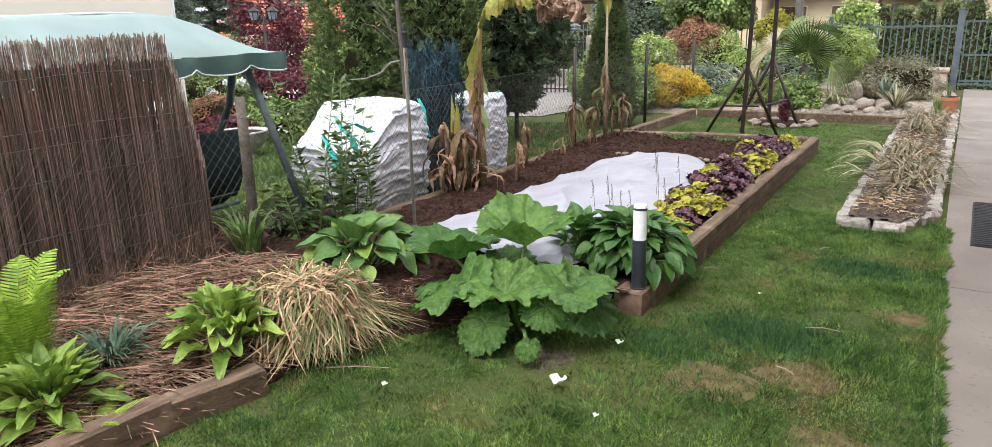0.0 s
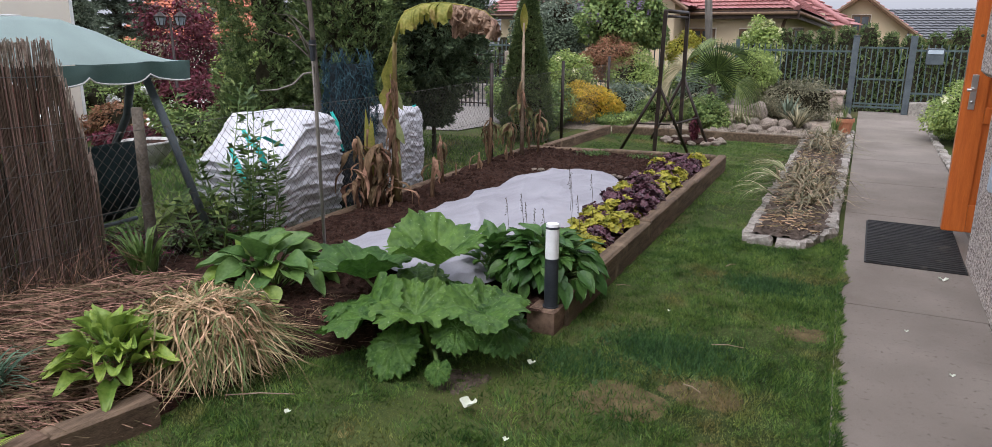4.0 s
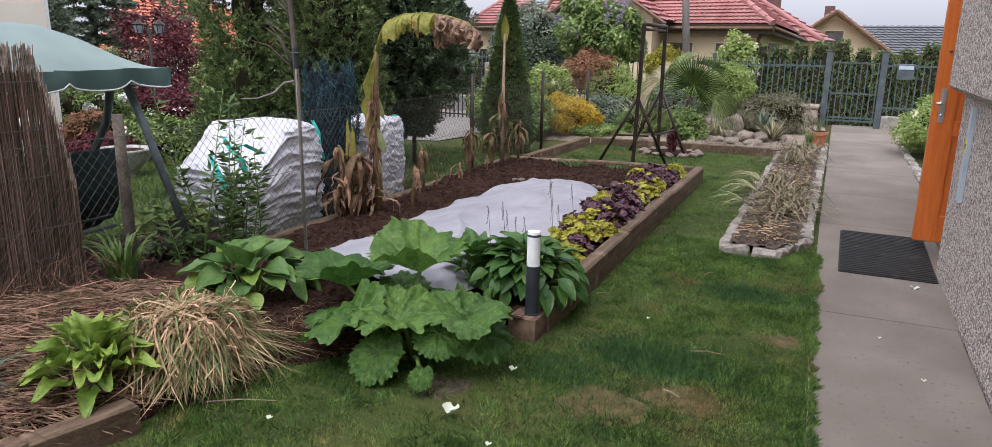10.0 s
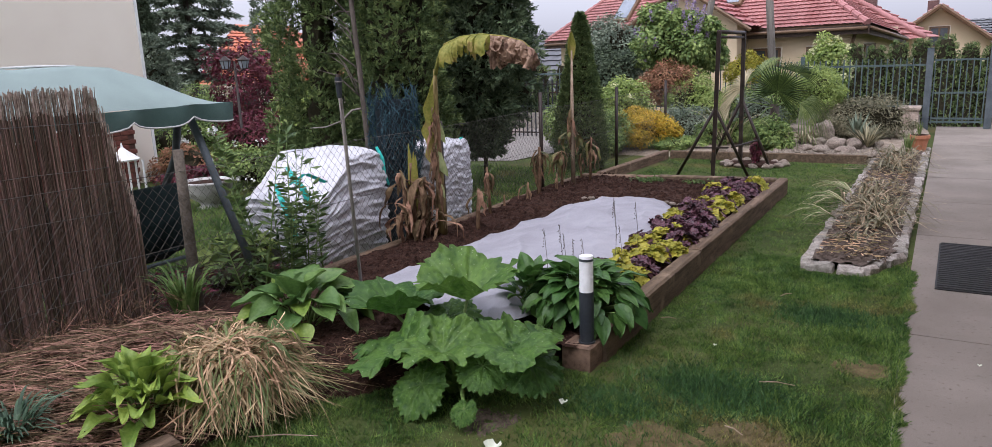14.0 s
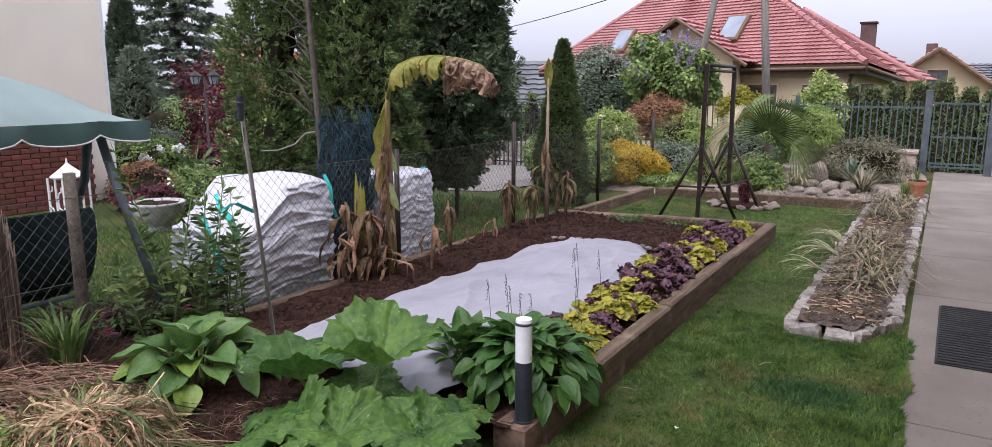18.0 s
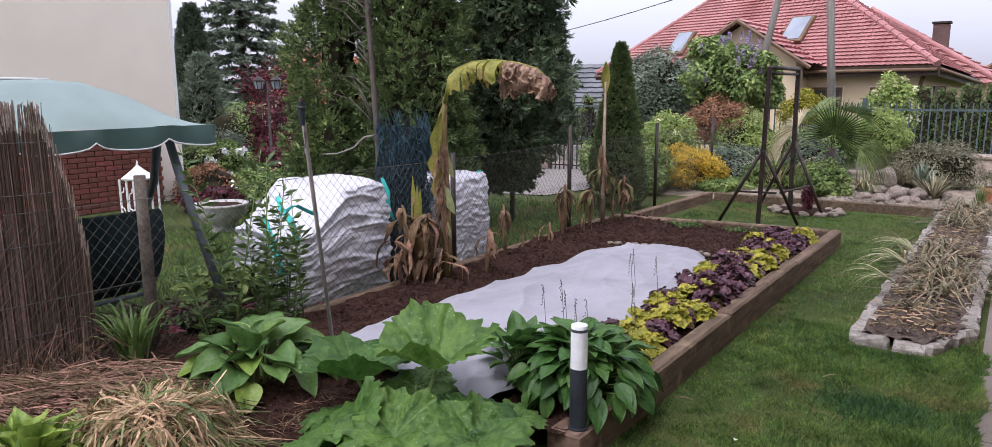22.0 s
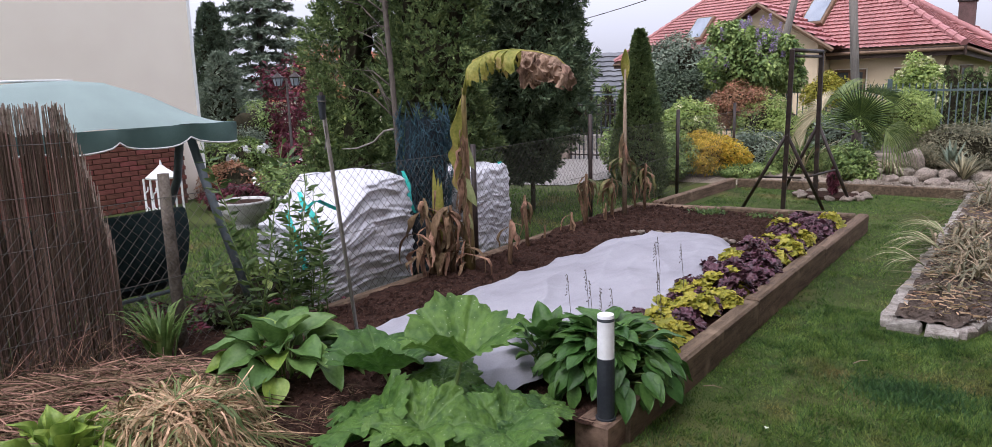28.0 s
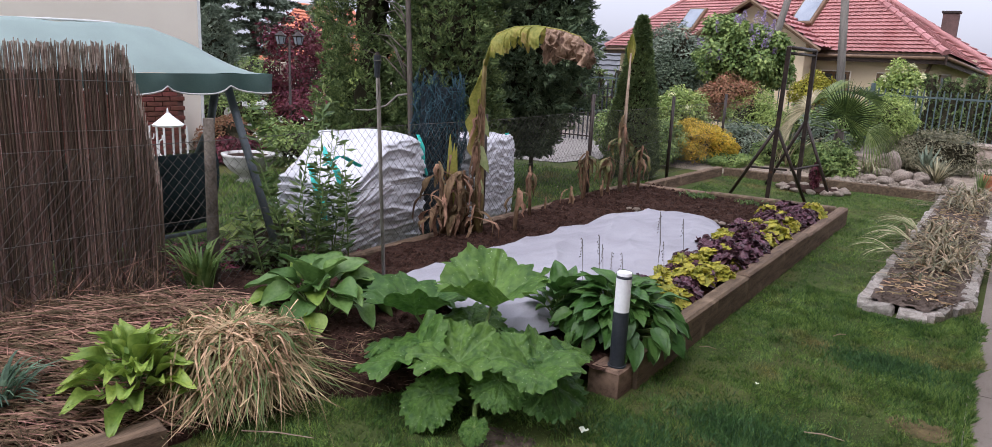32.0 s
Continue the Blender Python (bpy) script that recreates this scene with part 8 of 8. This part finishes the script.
# broken blades lying crosswise on the crown
for i in range(760):
    a, q = rng.uniform(0, 6.283), rng.normal(size=2) * 0.13
    L = rng.uniform(0.08, 0.26)
    zc = 0.26 - 1.0 * float(q @ q) + 0.05 * rng.random()
    d = Vector((math.cos(a), math.sin(a), rng.normal() * 0.45))
    c = Vector((SX + q[0], SY + q[1], max(0.06, zc)))
    s_ = Vector((-math.sin(a), math.cos(a), rng.normal() * 0.5)).normalized()
    w = rng.uniform(0.0018, 0.0045)
    dry.ribbon([c - d * L * 0.5, c - d * L * 0.1 + Vector((0, 0, 0.02)), c + d * L * 0.3 + s_ * 0.02, c + d * L * 0.5 - Vector((0, 0, 0.03))], [w, w, w * 0.8, w * 0.2], s_, 0.2)
part("dry_foliage", dry, DRYGRASS, sedge, kind="stuff")
part("green_foliage", grn, GREENBLADE, sedge, "pale green striped blades", kind="stuff")

# grass tufts by the fence post and under the shrub
spiky("grass_tuft", (-1.05, 2.74, 0.08), 80, 0.50, 0.0100, FRESHBLADE, "upright green grass tuft at the fence post", "grass tuft", 2.8, 0.32, 0.65)
spiky("grass_tuft", (-0.42, 1.45, 0.08), 90, 0.34, 0.008, BLUEBLADE, "fine bluish grass tuft by the fern", "grass tuft", 1.2, 0.4, 0.8)
spiky("grass_tuft", (-0.36, 1.18, 0.08), 40, 0.22, 0.005, GREENBLADE, "small green grass tuft by the fern", "grass tuft", 1.2, 0.4, 0.8)


# ---- fern ----
def fern_plant(at, n, l0, l1, spread, label):
    """Fronds in a shuttlecock, each with paired leaflets."""
    ob = thing("fern", at, label, "fern")
    b = Vector(at)
    for i in range(n):
        a = i / n * 6.283 + rng.normal() * 0.15
        out = Vector((math.cos(a), math.sin(a), 0))
        side = Vector((-math.sin(a), math.cos(a), 0))
        L = rng.uniform(l0, l1)
        line = [b + out * (0.02 + spread * L * t ** 1.5 + 0.10 * L * t ** 6) + Vector((0, 0, L * (t - 0.10 * t ** 3 - 0.10 * t ** 9) * (1.15 - spread))) for t in np.linspace(0, 1, 14)]
        g = Geo()
        g.tube(line, [0.0045 * (1 - 0.8 * t) for t in np.linspace(0, 1, 14)], 5)
        for k in range(36):
            t = 0.10 + 0.88 * k / 35
            j = min(12, int(t * 13))
            p = lerp(line[j], line[j + 1], t * 13 - j)
            l = 0.145 * L * math.sin(math.pi * min(1, t * 0.84 + 0.16)) ** 0.8 + 0.003
            up = (line[j + 1] - line[j]).normalized()
            nor = side.cross(up)
            for s in (-1, 1):
                e = p + side * s * l + up * 0.35 * l + nor * 0.25 * l
                w0 = 0.0088 * L
                for q0, q1, wd in ((0.0, 0.4, w0), (0.4, 0.75, w0 * 0.85), (0.75, 1.0, w0 * 0.5)):
                    m0, m1 = lerp(p, e, q0), lerp(p, e, q1)
                    g.add([m0 - up * wd, m1 - up * wd * 0.7, m1 + up * wd * 0.7, m0 + up * wd], [(0, 1, 2, 3)])
        part("frond", g, FERN, ob)
    return ob


fern_plant((-0.52, 1.16, 0.08), 10, 0.60, 0.82, 0.20, "upright bright green shuttlecock fern")
fern_plant((-0.06, 1.16, 0.08), 6, 0.16, 0.24, 0.75, "small young fern beside the timber edging")


# ---- heuchera row along the bed's edge ----
def heuchera_mesh(k, mat_, n=150):
    r = np.random.default_rng(k)
    g = Geo()
    for i in range(n):
        a, t = r.uniform(0, 6.283), r.random()
        rad = 0.16 * t ** 0.55
        c = Vector((math.cos(a) * rad, math.sin(a) * rad, 0.06 + 0.12 * (1 - t * t) * r.uniform(0.6, 1.1)))
        R = r.uniform(0.026, 0.052)
        nor = Vector((math.cos(a) * t * 0.8 + r.normal() * 0.3, math.sin(a) * t * 0.8 + r.normal() * 0.3, 1)).normalized()
        u = nor.orthogonal().normalized()
        v = nor.cross(u)
        rim = []
        for j in range(10):
            b = j / 10 * 6.283
            q = R * (1.0 + 0.16 * math.cos(b * 5))
            rim.append(c + u * math.cos(b) * q + v * math.sin(b) * q + nor * 0.006 * math.sin(b * 5 + i))
        g.add([c - nor * 0.006] + rim, [(0, 1 + j, 1 + (j + 1) % 10) for j in range(10)])
    return g.mesh("leaves", mat_)


PL = [heuchera_mesh(k, PLUM, 70) for k in range(4)]
LM = [heuchera_mesh(k + 9, LIME, 64) for k in range(4)]
for row, xx in ((0, 1.09), (1, 0.97), (2, 0.84)):
    for i in range(27):
        y = 4.05 + i * 0.150 + rng.normal() * 0.035
        share = 0.70 if y < 5.2 else 0.54 if y < 7.5 else 0.18
        lime = ((i * 0.618 + row * 0.37 + 0.25 * rng.random()) % 1.0) < share - 0.06 * row
        if row == 2 and rng.random() < 0.3:
            continue
        label = "lime-yellow leafy heuchera in the bed's edge row" if lime else "dark plum-leaved heuchera in the bed's edge row"
        h = thing("heuchera", (xx + rng.normal() * 0.02, y, 0.10), label, "heuchera", "heuchera row")
        s = rng.uniform(0.52, 0.80) * (0.92 if lime else 1.0)
        part_data("foliage", (LM if lime else PL)[rng.integers(4)], h, Matrix.Rotation(rng.uniform(0, 6.28), 4, "Z") @ Matrix.Diagonal((s, s, s * rng.uniform(0.95, 1.35), 1)))

# thin dry seed stems by the lamp
stems = thing("seed_stems", (0.85, 4.05, 0.1), "thin dry seed stems standing above the fleece", "dry stems")
for dx, dy, h in ((0, 0, 0.50), (0.05, 0.02, 0.46), (-0.05, 0.05, 0.54), (0.10, 0.05, 0.46), (-0.12, -0.02, 0.52), (0.02, 0.75, 0.56), (0.14, 0.85, 0.54), (-0.10, 1.05, 0.52), (0.20, 0.40, 0.48)):
    x, y = 0.80 + dx, 4.05 + dy
    part("stem", Geo().tube([(x, y, 0.1), (x + 0.01, y, h * 0.6), (x - 0.015, y + 0.01, h)], 0.0016, 5), BARK, stems)
    buds = Geo()
    for j in range(7):
        z = h - j * 0.018
        buds.tube([(x - 0.012 + rng.normal() * 0.006, y + rng.normal() * 0.006, z), (x - 0.012, y, z + 0.010)], [0.0028, 0.0014], 5)
    part("seed_head", buds, BARK, stems)

# leafy shoots growing through the fence by the bags
shoot = thing("leafy_shoots", (-1.12, 3.78, 0.05), "loose green leafy willow-like shoots at the fence", "shrub")
lv, lw_ = [], []
for i in range(15):
    x, y = -1.13 + rng.normal() * 0.07, 3.66 + rng.normal() * 0.13
    h = rng.uniform(0.50, 1.24)
    top = (x + rng.normal() * 0.10, y + rng.normal() * 0.16, h)
    part("shoot", Geo().tube([(x, y, 0.0), lerp((x, y, 0.0), top, 0.55), top], [0.006, 0.004, 0.002], 5), STALK, shoot, smooth=True)
    for k in range(50):
        t = rng.uniform(0.10, 1.0)
        lv.append(tuple(lerp((x, y, 0.0), top, t)))
        lw_.append((rng.normal(), rng.normal(), 0.35))
p = np.array(lv) - np.array(origin_of(shoot))
k = 0.06 + 0.05 * rng.random(len(p))
v, f = leaf_arrays(p, np.array(lw_), k, k * 0.28)
part_data("foliage", array_mesh("foliage", v, f, SHOOTLEAF), shoot, None, "", "stuff")
shrub("weedy_growth", (-1.28, 3.30, 0.05), (-1.32, 3.35, 0.16), (0.14, 0.30, 0.12), 700, 0.045, 0.4, SHOOTLEAF, "weedy green growth at the fence foot", "weeds", 20, 0.006)
shrub("broad_weeds", (-1.85, 4.0, -0.05), (-1.85, 3.9, 0.10), (0.26, 0.3, 0.16), 170, 0.12, 0.5, SHRUBLIGHT, "broad-leaved weeds behind the fence", "weeds", 16, 0.006)

# dead brushwood on the ground behind the fence
brush = Geo()
for i in range(260):
    c = Vector((-1.72 + rng.normal() * 0.20, 3.55 + rng.normal() * 0.45, 0.0))
    a, L = rng.uniform(0, 6.283), rng.uniform(0.12, 0.55)
    d = Vector((math.cos(a), math.sin(a), abs(rng.normal()) * 0.22)) * L
    c.z = ground_z(c.x, c.y) + 0.012 + 0.10 * rng.random() ** 2
    r = rng.uniform(0.002, 0.006)
    brush.tube([c, c + d * 0.5 + Vector(rng.normal(size=3)) * 0.03, c + d], [r, r * 0.8, r * 0.3], 5)
solo("brushwood", brush, BARK, (-1.72, 3.55, -0.05), "tangle of dead dark twigs behind the wire fence", "brushwood", kind="stuff")

# dry palm-like plants in the sett bed
for x, y, n, l in ((2.26, 6.95, 70, 0.34), (2.30, 7.35, 90, 0.42), (2.18, 7.80, 90, 0.44), (2.20, 6.45, 26, 0.22), (2.26, 10.3, 110, 0.45), (2.22, 11.4, 80, 0.42), (2.15, 8.5, 70, 0.45)):
    spiky("dry_yucca", (x, y, 0.05), n, l, 0.0080, DRYFROND, "half-dry straggling yucca in the sett bed", "yucca", 0.60, 0.8, 1.0, OLIVEBUSH, 0.38, 0.42, (rng.uniform(-0.55, 0.25), rng.uniform(-0.5, 0.3)))
for x, y, a0, n in ((2.02, 7.45, 3.3, 16), (1.98, 8.1, 2.9, 14), (2.0, 6.8, 3.6, 9)):
    frond = thing("palm_frond", (x, y, 0.10), "pale green palm frond arching over the setts to the lawn", "palm frond", "palm fronds")
    for k in range(n):
        a = a0 + (k / n - 0.5) * 1.5
        out = Vector((math.cos(a), math.sin(a), 0))
        L = rng.uniform(0.28, 0.46)
        pts = [Vector((x, y, 0.12)) + out * L * t + Vector((0, 0, 0.30 * L * math.sin(t * 2.6) - 0.10 * L * t)) for t in np.linspace(0, 1, 7)]
        part("blade", Geo().ribbon(pts, [0.004, 0.008, 0.009, 0.008, 0.006, 0.004, 0.001], (-math.sin(a), math.cos(a), 0), 0.3), GREENBLADE if k % 3 else PALEBLADE, frond)
crumbs = Geo()
for i in range(1500):
    x, y = rng.uniform(1.98, 2.44), 5.82 + 6.4 * rng.random() ** 1.4
    r = 0.004 + 0.018 * rng.random() ** 2
    z = 0.045 + 0.012 * rng.random()
    q = rng.normal(size=2) * r * 0.4
    crumbs.add([(x - r, y, z), (x + r, y + r * 0.3, z), (x, y + r, z), (x + q[0], y - r, z), (x + q[1], y, z + r * 0.9)], [(0, 3, 4), (3, 1, 4), (1, 2, 4), (2, 0, 4)])
solo("earth_crumbs", crumbs, DRYSOIL, (2.2, 8.5, 0.04), "dry earth crumbs in the sett bed", "soil", kind="stuff")
# dry litter on the bed's bare earth
litter = Geo()
for i in range(600):
    x, y, a, l = rng.uniform(1.98, 2.40), 5.85 + 6.5 * rng.random() ** 1.3, rng.uniform(0, 6.3), rng.uniform(0.02, 0.09)
    z = 0.055 + 0.03 * rng.random()
    w = rng.uniform(0.0008, 0.0022)
    dx, dy = math.cos(a) * l / 2, math.sin(a) * l / 2
    litter.add([(x - dx, y - dy, z - 0.01), (x - dx + w, y - dy + w, z), (x + dx + w, y + dy + w, z + 0.005), (x + dx, y + dy, z)], [(0, 1, 2, 3)])
solo("dry_litter", litter, DRYGRASS, (2.2, 8.5, 0.03), "dry brown leaf litter on the sett bed", "litter", kind="stuff")
pot = thing("terracotta_pot", (2.42, 12.35, 0.0), "small terracotta pot at the end of the sett bed", "plant pot")
part("pot_body", Geo().tube([(2.42, 12.35, z) for z in (0.0, 0.20, 0.20, 0.25)], [0.085, 0.12, 0.135, 0.135], 18), TERRACOTTA, pot, smooth=False)
part("pot_earth", Geo().tube([(2.42, 12.35, 0.245), (2.42, 12.35, 0.255)], [0.115, 0.115], 14), SOIL, pot)
spiky("pot_grass", (2.42, 12.35, 0.25), 26, 0.22, 0.006, GREENBLADE, "green blades growing in the terracotta pot", "plant", 1.5, 0.1, 0.5)

# fallen pale petals and twigs on the lawn and path
for x, y, s in ((1.24, 2.44, 0.040), (1.32, 2.93, 0.022), (1.50, 2.26, 0.014), (0.60, 2.05, 0.016), (3.20, 5.25, 0.03), (2.95, 4.2, 0.012), (3.12, 3.7, 0.014), (1.75, 3.9, 0.010)):
    g = Geo().grid(lambda u, v: (x + (u - 0.5) * s * 2 * math.sin(0.4 + v * 2.3), y + (v - 0.5) * s * 1.6, (0.012 if x < 2.57 else 0.003) + s * 0.5 * (abs(u - 0.5) * 2) ** 2), 6, 6)
    solo("fallen_petal", g, PETAL, (x, y, 0.0), "pale fallen petal lying on the ground", "petal", "fallen petals", smooth=True)
for x, y, a, l in ((2.05, 3.55, 0.2, 0.16), (0.25, 2.05, 0.5, 0.30), (1.9, 4.9, 1.0, 0.10), (1.35, 4.2, 0.3, 0.09), (2.1, 3.0, 2.6, 0.1)):
    solo("twig", Geo().tube([(x, y, 0.006), (x + math.cos(a) * l * 0.5, y + math.sin(a) * l * 0.5, 0.014), (x + math.cos(a) * l, y + math.sin(a) * l, 0.005)], [0.003, 0.003, 0.002], 5), CANE, (x, y, 0.0),
         "thin pale straw lying on the lawn", "twig", "fallen twigs")
# seedlings in the bare soil at the far end
sd = Geo()
base = np.stack([np.where(rng.random(260) < 0.6, -0.12, 0.42) + rng.normal(size=260) * 0.08, 8.2 + rng.normal(size=260) * 0.08, np.full(260, 0.12)], 1)
v, f = leaf_arrays(base, np.stack([rng.normal(size=260), rng.normal(size=260), np.full(260, 0.9)], 1), 0.045, 0.02)
tagged(new("seedlings", array_mesh("seedlings", v, f, SHOOTLEAF)), "small green seedlings in the bare soil", "seedlings", kind="stuff")

# leaf litter and sticks behind the fence foot
heap = Geo()
for i in range(1300):
    x, y, a, l = -1.75 + rng.normal() * 0.30, 3.45 + rng.normal() * 0.42, rng.uniform(0, 6.3), rng.uniform(0.03, 0.09)
    z = 0.0 + 0.10 * math.exp(-((x + 1.75) ** 2) / 0.15) * rng.random()
    dx, dy, w = math.cos(a) * l / 2, math.sin(a) * l / 2, rng.uniform(0.01, 0.025)
    heap.add([(x - dx, y - dy, z), (x - dy * 0.4, y + dx * 0.4, z + w), (x + dx, y + dy, z + 0.01), (x + dy * 0.4, y - dx * 0.4, z + w * 0.4)], [(0, 1, 2, 3)])
solo("leaf_litter", heap, MAPLERED, (-1.75, 3.45, -0.05), "heap of dark brown fallen leaves behind the fence", "leaves", kind="stuff")
for i in range(7):
    x, y, a = -1.6 + rng.normal() * 0.2, 3.4 + rng.normal() * 0.3, rng.uniform(0, 3.1)
    solo("stick", Geo().tube([(x, y, 0.02), (x + math.cos(a) * 0.25, y + math.sin(a) * 0.25, 0.08), (x + math.cos(a) * 0.5, y + math.sin(a) * 0.5, 0.06)], [0.008, 0.007, 0.004], 6), BARK, (x, y, -0.03),
         "dry brown stick lying behind the fence", "stick", "fallen sticks", smooth=True)
